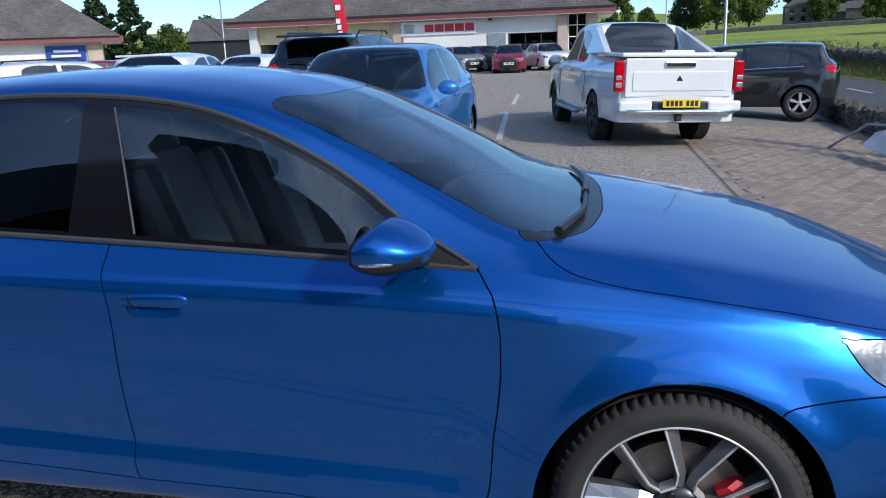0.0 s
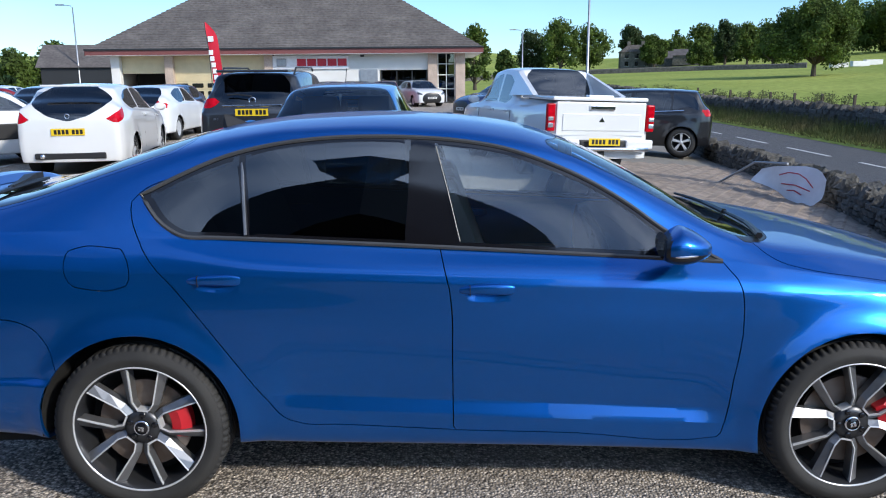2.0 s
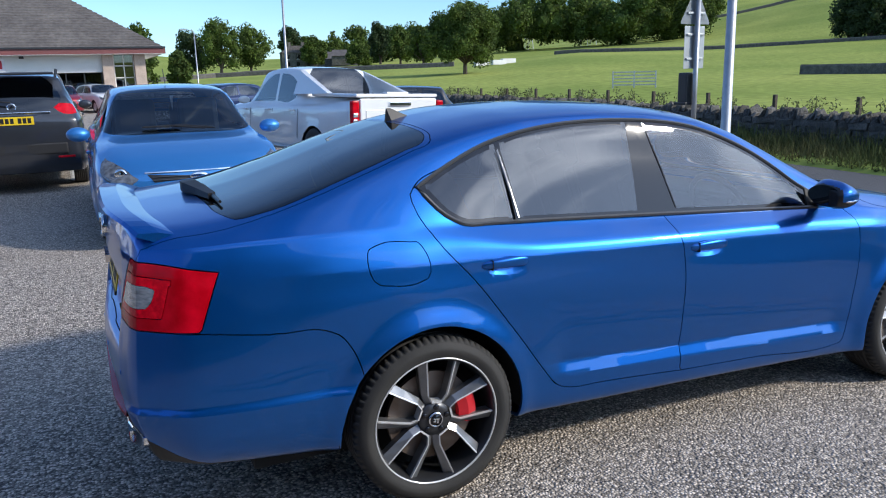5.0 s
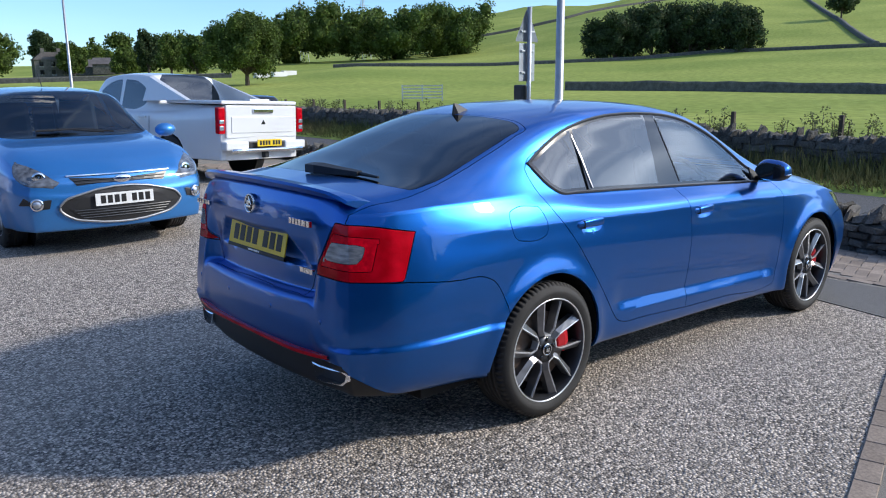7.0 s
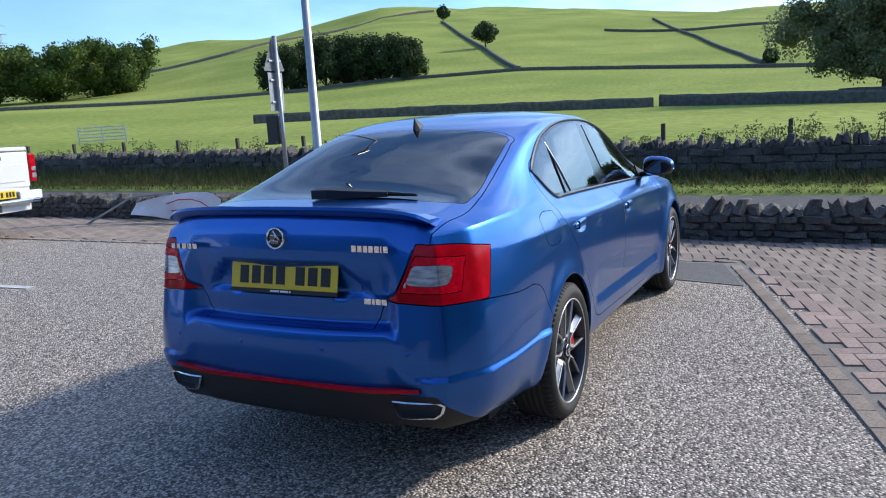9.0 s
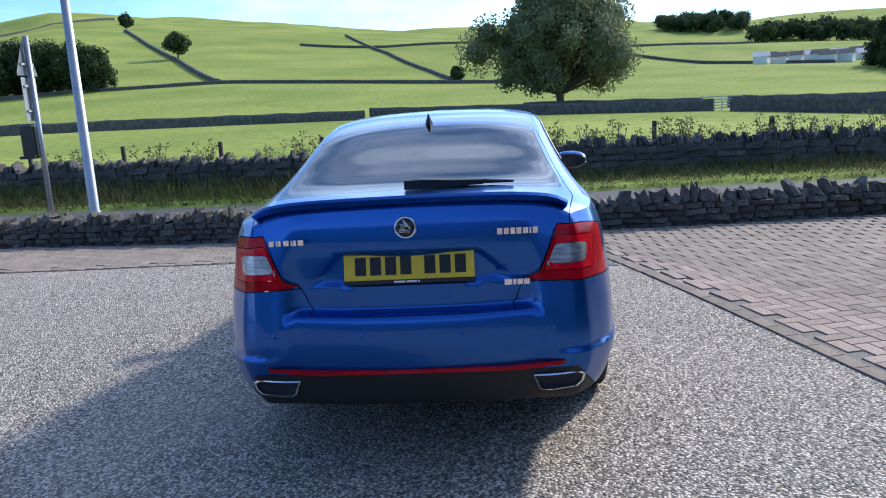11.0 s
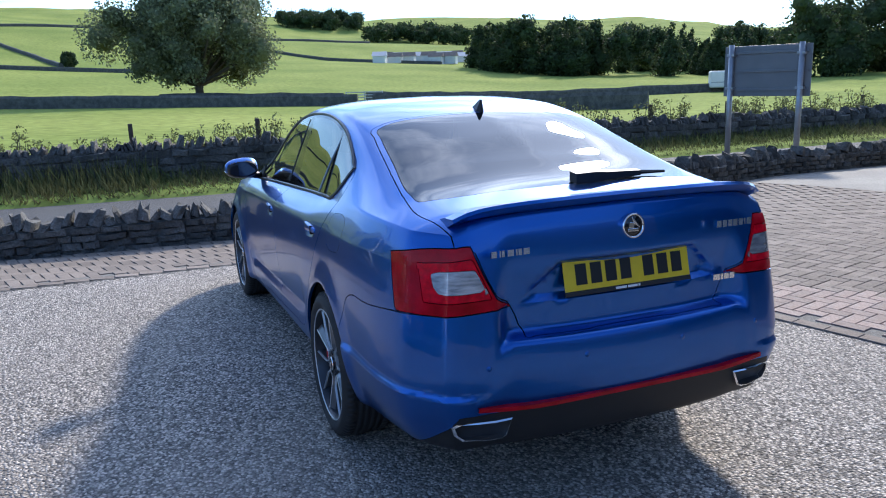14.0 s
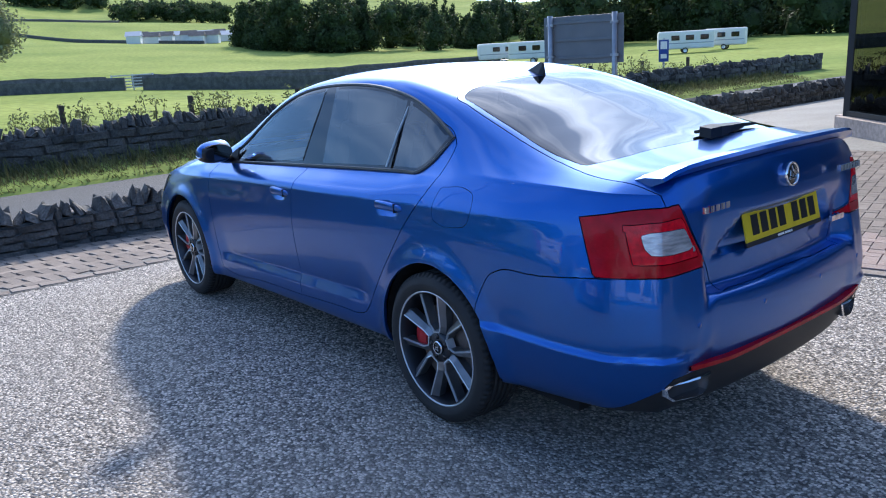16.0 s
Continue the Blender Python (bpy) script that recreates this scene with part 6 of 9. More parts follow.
    for y in (-0.37, 0.37):
        seat = box("front_seat", 0.50, 0.34, 0.18, (0.18, y, 0.59), M["seat_insert"], car, 0.06)
        lean = Matrix.Rotation(radians(-20), 4, "Y")
        box("backrest", 0.13, 0.34, 0.62, (-0.17, y, 0.90), M["seat_insert"], seat, 0.05, turn=lean)
        for q in (-0.21, 0.21):
            box("bolster", 0.52, 0.10, 0.22, (0.17, y + q, 0.61), M["seat"], seat, 0.045)
            box("bolster", 0.20, 0.11, 0.56, (-0.14, y + q, 0.90), M["seat"], seat, 0.05, turn=lean)
        box("headrest", 0.10, 0.27, 0.22, (-0.29, y, 1.26), M["seat"], seat, 0.045, turn=Matrix.Rotation(radians(-12), 4, "Y"))
        box("rear_headrest", 0.09, 0.26, 0.14, (-1.22, y, 1.22), M["seat"], car, 0.04)
    box("interior_mirror", 0.03, 0.22, 0.065, (0.36, 0, 1.285), M["trim"], car, 0.012)
    sw = bmesh.new()
    rows = []
    for k in range(32):
        a = 2 * math.pi * k / 32
        c = Vector((0, 0.185 * math.cos(a), 0.185 * math.sin(a)))
        rows.append([sw.verts.new(c + (c.normalized() * math.cos(b) + Vector((1, 0, 0)) * math.sin(b)) * 0.016) for b in [2 * math.pi * j / 8 for j in range(8)]])
    for k in range(32):
        for j in range(8):
            sw.faces.new((rows[k][j], rows[k][(j + 1) % 8], rows[(k + 1) % 32][(j + 1) % 8], rows[(k + 1) % 32][j]))
    bmesh.ops.transform(sw, matrix=Matrix.Translation((0.46, -0.37, 0.90)) @ Matrix.Rotation(radians(-24), 4, "Y"), verts=sw.verts)
    wheel = part("steering_wheel", sw, M["plastic"], car, smooth=True)
    for dy, dz, wy, wz in ((0.0, 0.0, 0.14, 0.11), (0.0, -0.10, 0.04, 0.16), (0.12, 0.01, 0.12, 0.04), (-0.12, 0.01, 0.12, 0.04)):
        box("wheel_spoke", 0.03, wy, wz, (0.462, -0.37 + dy, 0.90 + dz), M["plastic"], wheel, 0.01)
    bm.free()
    return car


blue_liftback()


# ---- plants ----
def leaf_cloud(rnd, blobs, count, size, squash=1.0):
    """Small leaf faces scattered through and over rounded clumps: blobs of (centre, radius)."""
    vs, fs = [], []
    wsum = sum(r * r for _, r in blobs)
    for c, r in blobs:
        n = int(count * r * r / wsum)
        d = np.random.RandomState(rnd.randint(0, 99999))
        dirs = d.normal(size=(n, 3))
        dirs /= np.linalg.norm(dirs, axis=1)[:, None]
        rad = r * (0.42 + 0.78 * d.random(n) ** 0.75)
        ce = np.array(c) + dirs * rad[:, None] * np.array([1, 1, squash])
        a = d.normal(size=(n, 3))
        a /= np.linalg.norm(a, axis=1)[:, None]
        b = np.cross(a, dirs + 0.6 * d.normal(size=(n, 3)))
        b /= np.maximum(np.linalg.norm(b, axis=1), 1e-6)[:, None]
        s = size * (0.6 + 0.8 * d.random(n))[:, None]
        q = np.stack([ce - a * s, ce + b * s * 0.6, ce + a * s, ce - b * s * 0.6], 1).reshape(-1, 3)
        o = len(vs)
        vs.extend(map(tuple, q))
        fs.extend((o + 4 * k, o + 4 * k + 1, o + 4 * k + 2, o + 4 * k + 3) for k in range(n))
    return vs, fs


def blob_core(rnd, blobs, shrink=0.58):
    """Dark uneven masses inside the leaves, so that the crown is not see-through everywhere."""
    bm = bmesh.new()
    for c, r in blobs:
        g = bmesh.ops.create_icosphere(bm, subdivisions=2, radius=1)
        off = rnd.uniform(0, 50)
        for v in g["verts"]:
            k = shrink * r * (1 + 0.35 * noise.noise(v.co * 1.7 + Vector((off, off, 0))))
            v.co = v.co * k + Vector(c)
    return bm


def limb(bm, p0, p1, r0, r1, sides=7):
    p0, p1 = Vector(p0), Vector(p1)
    d = (p1 - p0).normalized()
    a = d.cross(Vector((0.3, 0.9, 0.2))).normalized()
    b = d.cross(a)
    r = [[bm.verts.new(p + (a * math.cos(2 * math.pi * k / sides) + b * math.sin(2 * math.pi * k / sides)) * q) for k in range(sides)] for p, q in ((p0, r0), (p1, r1))]
    for k in range(sides):
        bm.faces.new((r[0][k], r[0][(k + 1) % sides], r[1][(k + 1) % sides], r[1][k]))


def broadleaf(name, at, h, w, seed, mat, label, leaves=9000, leaf=0.16, trunk_h=0.16, n=26, group="", droop=0.0, clump=1.0, uneven=0.0):
    rnd = random.Random(seed)
    tree = empty(name, Matrix.Translation(at), label, "tree", group)
    tb = bmesh.new()
    limb(tb, (0, 0, -0.3), (0, 0, h * trunk_h), h * 0.035, h * 0.026)
    blobs = []
    for k in range(n):
        t = (k + 0.5) / n
        z = h * (trunk_h + 0.10 + (0.80 - trunk_h) * t)
        env = math.sin(math.pi * min(1, 0.18 + 0.80 * t)) ** 0.7
        a = k * 2.4 + rnd.uniform(-0.4, 0.4)
        env *= 1 + uneven * noise.noise(Vector((math.cos(a) * 1.3 + seed, math.sin(a) * 1.3, 3.2 * t)))
        rr = w / 2 * env * rnd.uniform(0.25, 0.80 + 0.12 * (clump < 1))
        r = w * rnd.uniform(0.10, 0.19) * clump * (1 + 0.6 * uneven * rnd.uniform(-1, 1))
        c = (rr * math.cos(a), rr * math.sin(a), z - droop * rr * 0.3)
        blobs.append((c, r))
        if k % 2 == 0:
            limb(tb, (0, 0, h * trunk_h * 0.92), c, h * 0.014, h * 0.004, 5)
    part("trunk", tb, M["bark"], tree)
    vs, fs = leaf_cloud(rnd, blobs, leaves, leaf)
    crown = mesh_object("crown", vs, fs, mat, tree)
    tagged(part("crown_shade", blob_core(rnd, blobs), mat, crown, smooth=False), kind="stuff")
    return tree


def pine(name, at, h, w, seed, label, group=""):
    rnd = random.Random(seed)
    tree = empty(name, Matrix.Translation(at), label, "tree", group)
    tb = bmesh.new()
    limb(tb, (0, 0, -0.3), (0, 0, h * 0.95), h * 0.02, h * 0.004)
    blobs = []
    for k in range(46):
        t = k / 46
        z = h * (0.14 + 0.82 * t)
        a = k * 2.4
        rr = w / 2 * (1 - t) ** 0.8 * rnd.uniform(0.45, 1.0)
        c = (rr * math.cos(a), rr * math.sin(a), z + 0.12 * rr)
        blobs.append((c, w * 0.085 * (1.2 - 0.6 * t)))
        limb(tb, (0, 0, z - 0.2), c, h * 0.006, h * 0.002, 5)
    part("trunk", tb, M["bark"], tree)
    vs, fs = leaf_cloud(rnd, blobs, 5200, 0.17, 0.6)
    mesh_object("crown", vs, fs, M["leaf_pine"], tree)
    return tree


def on_land(az, r, eye=(-5.0, 0.5)):
    x, y = pol(az, r, eye)
    return (x, y, terrain(x, y) - 0.1)


def wood(name, spots, mat, label, leaf=0.5, leaves=2600, conifer=0.0, seed=5):
    """A wood too thick to count: many crowns in one mesh."""
    rnd = random.Random(seed)
    vs, fs, cv, cf = [], [], [], []
    bm = bmesh.new()
    bmesh.ops.create_icosphere(bm, subdivisions=1, radius=1)
    ball_v, ball_f = [tuple(v.co) for v in bm.verts], [[v.index for v in f.verts] for f in bm.faces]
    bm.free()
    for x, y, h, w in spots:
        z = terrain(x, y)
        blobs = []
        if rnd.random() < conifer:
            for k in range(8):
                t = k / 8
                a = k * 2.4
                rr = w * 0.22 * (1 - t)
                blobs.append(((x + rr * math.cos(a), y + rr * math.sin(a), z + h * (0.12 + 0.84 * t)), w * 0.30 * (1.12 - t)))
        else:
            for k in range(9):
                a = k * 2.4 + rnd.uniform(-0.5, 0.5)
                rr = w * rnd.uniform(0.05, 0.34)
                blobs.append(((x + rr * math.cos(a), y + rr * math.sin(a), z + h * rnd.uniform(0.25, 0.86)), w * rnd.uniform(0.16, 0.27)))
        v, f = leaf_cloud(rnd, blobs, leaves, leaf)
        o = len(vs)
        vs.extend(v)
        fs.extend(tuple(i + o for i in q) for q in f)
        for c, r in blobs:
            o = len(cv)
            cv.extend(tuple(c[i] + v[i] * r * 0.66 for i in range(3)) for v in ball_v)
            cf.extend(tuple(i + o for i in q) for q in ball_f)
    ob = mesh_object(name, vs, fs, mat, None, False, label, "woodland", kind="stuff")
    mesh_object("crown_shade", cv, cf, mat, ob)
    return ob


def spots_along(az0, az1, r0, r1, n, h0, h1, seed, w=0.8, eye=(-5, 0.5)):
    rnd = random.Random(seed)
    out = []
    for k in range(n):
        a = az0 + (az1 - az0) * (k + rnd.random()) / n
        x, y = pol(a, rnd.uniform(r0, r1), eye)
        h = rnd.uniform(h0, h1)
        out.append((x, y, h, h * w * rnd.uniform(0.8, 1.2)))
    return out


broadleaf("oak_tree", on_land(64.2, 108, (-1.3, -3.5)), 9.6, 11.0, 11, M["leaf"], "broad rounded green oak alone in pasture", 26000, 0.16, 0.17, 40, clump=0.8)
broadleaf("willow_tree", on_land(-4.6, 90), 15.5, 19.5, 12, M["leaf_willow"], "large grey-green spreading tree behind a field wall", 52000, 0.17, 0.13, 84, droop=0.35, clump=0.60, uneven=0.4)
broadleaf("hawthorn_tree", on_land(22.2, 262), 8.5, 10, 13, M["leaf_dark"], "small dark tree beside a hillside wall", 2600, 0.4, 0.3)
broadleaf("bush", on_land(3.0, 186), 3.2, 4.4, 14, M["leaf_dark"], "round dark bush beside a field wall", 1500, 0.3, 0.05, 10)
broadleaf("hill_tree", on_land(25.3, 420), 8, 9, 15, M["leaf_dark"], "small tree on the skyline", 1200, 0.6, 0.3)
for k, (az, r, h, w) in enumerate(((83.0, 225, 12, 12), (81.0, 215, 14, 14), (79.0, 222, 12.5, 13), (76.2, 245, 13, 9), (74.6, 210, 8, 7), (71.6, 200, 6.0, 8), (70.0, 215, 11, 8), (68.6, 205, 10, 8.5), (67.0, 190, 9, 9))):
    broadleaf("broadleaf_tree", on_land(az, r, (-1, -3.5)), h, w, 20 + k, M["leaf"] if k % 3 else M["leaf_dark"], "dense green broadleaf tree at the field edge", 5000, 0.30, 0.12 if k != 3 else 0.35, 18, "trees at the field edge")
for k, (az, r, h, w) in enumerate(((37.2, 190, 9.0, 11), (36.0, 187, 10.5, 12), (34.8, 193, 11.5, 12), (33.5, 189, 12.0, 13), (32.2, 192, 11.6, 12), (31.0, 188, 11.2, 12), (29.8, 190, 10.8, 12), (28.6, 186, 10.4, 11), (27.4, 184, 9.0, 10))):
    broadleaf("copse_tree", on_land(az, r), h, w, 40 + k, M["leaf_dark"], "dark green tree in a dense copse", 4600, 0.28, 0.02, 20, "copse on the slope")
wood("woodland_hill", spots_along(46, 62, 235, 300, 46, 13, 19, 50) + spots_along(62, 74, 250, 300, 16, 9, 13, 51), M["leaf"], "mixed green woodland on a hillside", 0.42, 1900, 0.12, 52)
wood("woodland_far", spots_along(-11, -16.5, 560, 600, 26, 8, 11, 53, 1.5) + spots_along(-17, -24, 420, 470, 26, 7, 10, 57, 1.2), M["leaf_dark"], "distant dark woodland on the ridge", 0.6, 700, 0.0, 54)
wood("woodland_dark", spots_along(-24.3, -33, 185, 215, 30, 10, 14, 55, 0.6) + spots_along(-33, -46, 190, 260, 34, 8, 14, 56) + spots_along(-46, -75, 150, 190, 46, 12, 17, 58), M["leaf_dark"], "dense dark conifer wood in shade", 0.34, 1900, 0.6, 59)
for k, (az, r, h, w) in enumerate(((122.9, 78, 7.6, 4.4), (120.9, 76, 7.3, 4.8))):
    pine("pine_tree", (1 + r * math.cos(radians(az)), -3 + r * math.sin(radians(az)), 0), h, w * 1.2, 70 + k, "tall ragged pine behind parked cars", "pines")
for k, (az, r, h, w) in enumerate(((118.5, 85, 4.4, 5.0), (116.0, 88, 5.4, 5), (117.2, 95, 3.6, 6), (86.0, 75, 4.2, 3.0), (88, 90, 7.5, 5))):
    broadleaf("garden_tree", (1 + r * math.cos(radians(az)), -3 + r * math.sin(radians(az)), 0), h, w, 80 + k, M["leaf"], "leafy green tree behind the car park", 3600, 0.17, 0.12, 16, "trees behind the car park")


def verge_plants():
    rnd = random.Random(90)
    vs, fs = [], []

    def blade(x, y, z, h, w, lean):
        a = rnd.uniform(0, 6.28)
        dx, dy = math.cos(a), math.sin(a)
        o = len(vs)
        lx, ly = lean * math.cos(a * 1.7), lean * math.sin(a * 1.7)
        vs.extend([(x - dx * w, y - dy * w, z), (x + dx * w, y + dy * w, z), (x + dx * w * 0.6 + lx * 0.4, y + dy * w * 0.6 + ly * 0.4, z + h * 0.6), (x + lx, y + ly, z + h), (x - dx * w * 0.6 + lx * 0.4, y - dy * w * 0.6 + ly * 0.4, z + h * 0.6)])
        fs.append((o, o + 1, o + 2, o + 4))
        fs.append((o + 4, o + 2, o + 3))
    for k in range(52000):
        y = rnd.uniform(-26, 55)
        t = rnd.random()
        x = ROAD_R(y) + 0.1 + 1.55 * t
        h = (0.12 + 0.40 * t) * rnd.uniform(0.4, 1.35) * (0.6 if y < 1 else 1.0)
        blade(x, y, gz(12) + 0.04 + 0.08 * t, h, rnd.uniform(0.008, 0.02), rnd.uniform(0, 0.25))
    mesh_object("verge_grass", vs, fs, M["blade"], None, False, "long rough grass on the road verge", "grass", kind="stuff")
    vs.clear()
    fs.clear()
    v = []
    for k in range(40):
        y = -70 + 160 * k / 39
        v += [(ROAD_R(y), y, gz(11) + 0.0), (ROAD_R(y) + 0.25, y, gz(11) + 0.10), (ROAD_R(y) + 2.6, y, gz(11) + 0.22), (ROAD_R(y) + 6, y, terrain(ROAD_R(y) + 6, y) - 0.02)]
    f = [(4 * k + j, 4 * k + j + 1, 4 * k + j + 5, 4 * k + j + 4) for k in range(39) for j in range(3)]
    mesh_object("ground_verge", v, f, M["grass"], None, True, "grassy bank beside the road", "verge", kind="structure")


verge_plants()


def weed_shrub(at, h, seed, label, mat, group):
    """A straggly hedge shrub: thin stems with small leaves."""
    rnd = random.Random(seed)
    sh = empty("hedge_shrub", Matrix.Translation(at), label, "shrub", group)
    tb = bmesh.new()
    blobs = []
    for k in range(11):
        a, r = rnd.uniform(0, 6.28), rnd.uniform(0.05, 0.42)
        top = (r * math.cos(a), r * math.sin(a), h * rnd.uniform(0.55, 1.0))
        limb(tb, (top[0] * 0.25, top[1] * 0.25, -0.1), top, 0.012, 0.004, 4)
        for t in (0.5, 0.75, 1.0):
            blobs.append(((top[0] * t, top[1] * t, top[2] * t), rnd.uniform(0.05, 0.13)))
    part("stem", tb, M["bark"], sh)
    v, f = leaf_cloud(rnd, blobs, 620, 0.026)
    mesh_object("foliage", v, f, mat, sh, kind="stuff")
    return sh


M["leaf_hedge"] = material("hedge_leaf", (0.135, 0.155, 0.065), 0.75, thin=0.4, var=0.9, var_scale=2.5, second=(0.11, 0.12, 0.04), island=0.4)
shrubs = [weed_shrub((0, 0, -50 - k), 1.0, 100 + k, "straggly leafy hedge shrub behind the roadside wall", M["leaf_hedge"], "shrubs along the roadside wall") for k in range(5)]
rnd_s = random.Random(77)
for k in range(180):
    y = -24 + 78 * (k + rnd_s.random()) / 180
    x = FAR_X(y) + rnd_s.uniform(0.5, 1.4)
    s = rnd_s.uniform(0.7, 1.35) * (1.1 if y < 0 else 1.0)
    c = copy_thing(shrubs[k % 5], Matrix.Translation((x, y, terrain(x, y))) @ Matrix.Rotation(rnd_s.uniform(0, 6), 4, "Z"))
    c.scale = (s, s, s)
for s in shrubs:
    for o in (*s.children_recursive, s):
        bpy.data.objects.remove(o)
for k in range(26):
    y = -22 + 2.6 * k
    x = FAR_X(y) + 0.75
    post = box("fence_post", 0.09, 0.09, 1.3, (x, y, terrain(x, y) + 0.62), M["bark"], None, 0.01)
    tagged(post, "weathered wooden fence post behind the wall", "fence post", "roadside fence posts")


# ---- other vehicles ----
def rear_line(points, xmax, n=5, zmin=0.0):
    loop = loop_curve(points, n)

    def f(co):
        v = inside_distance(np.stack([np.abs(co[:, 1]), co[:, 2]], 1), loop)
        return np.where((co[:, 0] < xmax) & (co[:, 2] > zmin), v, np.maximum(v, 0.3))
    return f


def front_line(points, xmin, n=5):
    loop = loop_curve(points, n)

    def f(co):
        v = inside_distance(np.stack([np.abs(co[:, 1]), co[:, 2]], 1), loop)
        return np.where(co[:, 0] > xmin, v, np.maximum(v, 0.3))
    return f


def other_car(name, label, mat, m, xf, xr, w, wb, zf, xcowl, zcowl, xtop, zroof, xrr, zrr, xgb, zgb, ztail, belt, glass, r=0.315, wheel_z=None, side_glass=None,
              rear_glass=None, lamps_r=None, lamps_f=None, plate_r=None, plate_f=None, plate_r_mat=None, res=(84, 16, 20), door_x=(), handles=True, rim_style="plain", rim_mat=None,
              rail=0.70, extras=None, rim_spokes=5, bottom=0.22, detail=True, group="", plate_x=None, roofbars=False):
    car = empty(name, m, label, "car", group)
    b0, b1 = belt
    xs = [xf - 0.06, xf - 0.28, (xf + xcowl) / 2 - 0.05, xcowl, (xcowl + xtop) / 2, xtop, (xtop + xrr) / 2, xrr, (xrr + xgb) / 2, xgb, xr + 0.06]
    zc = [zf, zf + 0.45 * (zcowl - zf), zf + 0.80 * (zcowl - zf), zcowl, (zcowl + zroof) / 2 + 0.02, zroof - 0.045, zroof, zrr, (zrr + zgb) / 2 + 0.02, zgb, ztail]
    if xgb - xr < 0.2:
        xs[9], xs[10] = xr + 0.16, xr + 0.03
        zc[9], zc[10] = zgb + 0.1, ztail
    bz = lambda x: b0 + (b1 - b0) * min(1, max(0, (xcowl - x) / (xcowl - xr)))
    rim_y = [0.80, 0.90, 0.93, 0.93, 0.91, 0.905, 0.905, 0.905, 0.90, 0.88, 0.84]
    rim_z = [zf - 0.05, zc[1] - 0.06, zc[2] - 0.07, min(zcowl - 0.07, b0), bz(xs[4]), bz(xs[5]), bz(xs[6]), bz(xs[7]), bz(xs[8]), min(bz(xs[9]), zc[9] - 0.03), ztail - 0.04]
    rl_y = [0.62, 0.74, 0.80, 0.82, 0.80 * 0.5 + rail * 0.5, rail, rail, rail, rail + 0.03, rail + 0.07, 0.70]
    rl_z = [zf - 0.015] + [zc[k] - 0.025 for k in (1, 2, 3)] + [zc[4] - 0.09, zc[5] - 0.075, zc[6] - 0.06, zc[7] - 0.06, zc[8] - 0.06, zc[9] - 0.03, ztail - 0.012]
    st = [(xs[k], zc[k], rim_y[k] * w, rim_z[k], rl_y[k] * w, rl_z[k]) for k in range(11)]

    def rib(x, top, grow=1.0):
        hs = [top - 0.05, top - 0.12, top * 0.60 + 0.12, 0.52, 0.42, 0.38, bottom + 0.07, bottom + 0.01, bottom]
        of = [0.06, 0.075, 0.09, 0.092, 0.09, 0.085, 0.07, 0.045, -0.1]
        return (x, *[(o * grow * w / 0.9, h) for o, h in zip(of, hs)])
    ribs = [rib(("f", 0.0), zf - 0.03, 0.6), rib(("f", w * 0.5), zf - 0.03, 0.65), rib(xf - 0.35, zc[1] - 0.07, 0.75), rib(wb / 2, zc[2] - 0.08, 0.75), rib(0.3, bz(0.3)), rib(-wb / 2, bz(-wb / 2)), rib(xr + 0.35, min(bz(xr), ztail - 0.04), 0.9), rib(("r", w * 0.55), ztail - 0.04, 0.55), rib(("r", 0.0), ztail - 0.03, 0.5)]
    wz = wheel_z or r
    arch = r + 0.045
    bm = car_shell(st, ribs, *res, ((wb / 2, wz, arch + 0.01), (-wb / 2, wz, arch + 0.01)), 0.12, 0.06)
    tree = BVHTree.FromBMesh(bm)

    def skin(y, z, end=1):
        # x of the body's front (end 1) or rear (end -1) skin at y, z
        hit = tree.ray_cast(Vector((end * 6, y, z)), Vector((-end, 0, 0)))[0]
        return hit.x if hit else (xf if end > 0 else xr)
    regions = [("arch", hole(wb / 2, wz, arch)), ("arch", hole(-wb / 2, wz, arch))]
    for k, g in enumerate(side_glass or []):
        regions.append(("glass%d" % k, side_line(g, 5)))
    if rear_glass:
        regions.append(("rear_glass", rear_line(rear_glass, xrr + 0.02)))
    for k, g in enumerate(lamps_r or []):
        regions.append(("lamp%d" % k, wrap_line(g[1], xr, 5)))
    for k, g in enumerate(lamps_f or []):
        regions.append(("front%d" % k, wrap_line(g[1], xf, 5, -1)))
    scr = [(xtop + 0.03, -0.6), (xtop + 0.03, -0.6), (xtop + 0.03, 0.0), (xtop - 0.01, rail * w * 0.86), (xtop + 0.05, rail * w * 0.90), (xcowl - 0.08, 0.79 * w), (xcowl + 0.02, 0.6 * w), (xcowl + 0.05, 0.0), (xcowl + 0.05, -0.6), (xcowl + 0.05, -0.6)]
    regions.append(("screen", top_line(scr, 5, zcowl - 0.06)))
    mid, mark = split_shell(bm, regions)
    sets = {}
    for k, fa in enumerate(bm.faces):
        n = regions[mark[k]][0] if mark[k] >= 0 else "body"
        sets.setdefault((n, mid[k][1] > 0), []).append(fa)
    both = lambda n: sets.get((n, True), []) + sets.get((n, False), [])
    body = panel("body", bm, both("body"), mat, car, gap=0.0, flange=0.012)
    panel("windscreen", bm, both("screen"), glass, car, gap=0.0, flange=0.004)
    if rear_glass:
        panel("rear_window", bm, both("rear_glass"), M["tint"], car, gap=0.0, flange=0.004)
    for k in range(len(side_glass or [])):
        for s in (True, False):
            if (("glass%d" % k), s) in sets:
                panel("side_window", bm, sets[("glass%d" % k, s)], M["tint"] if k else glass, car, gap=0.0, flange=0.004)
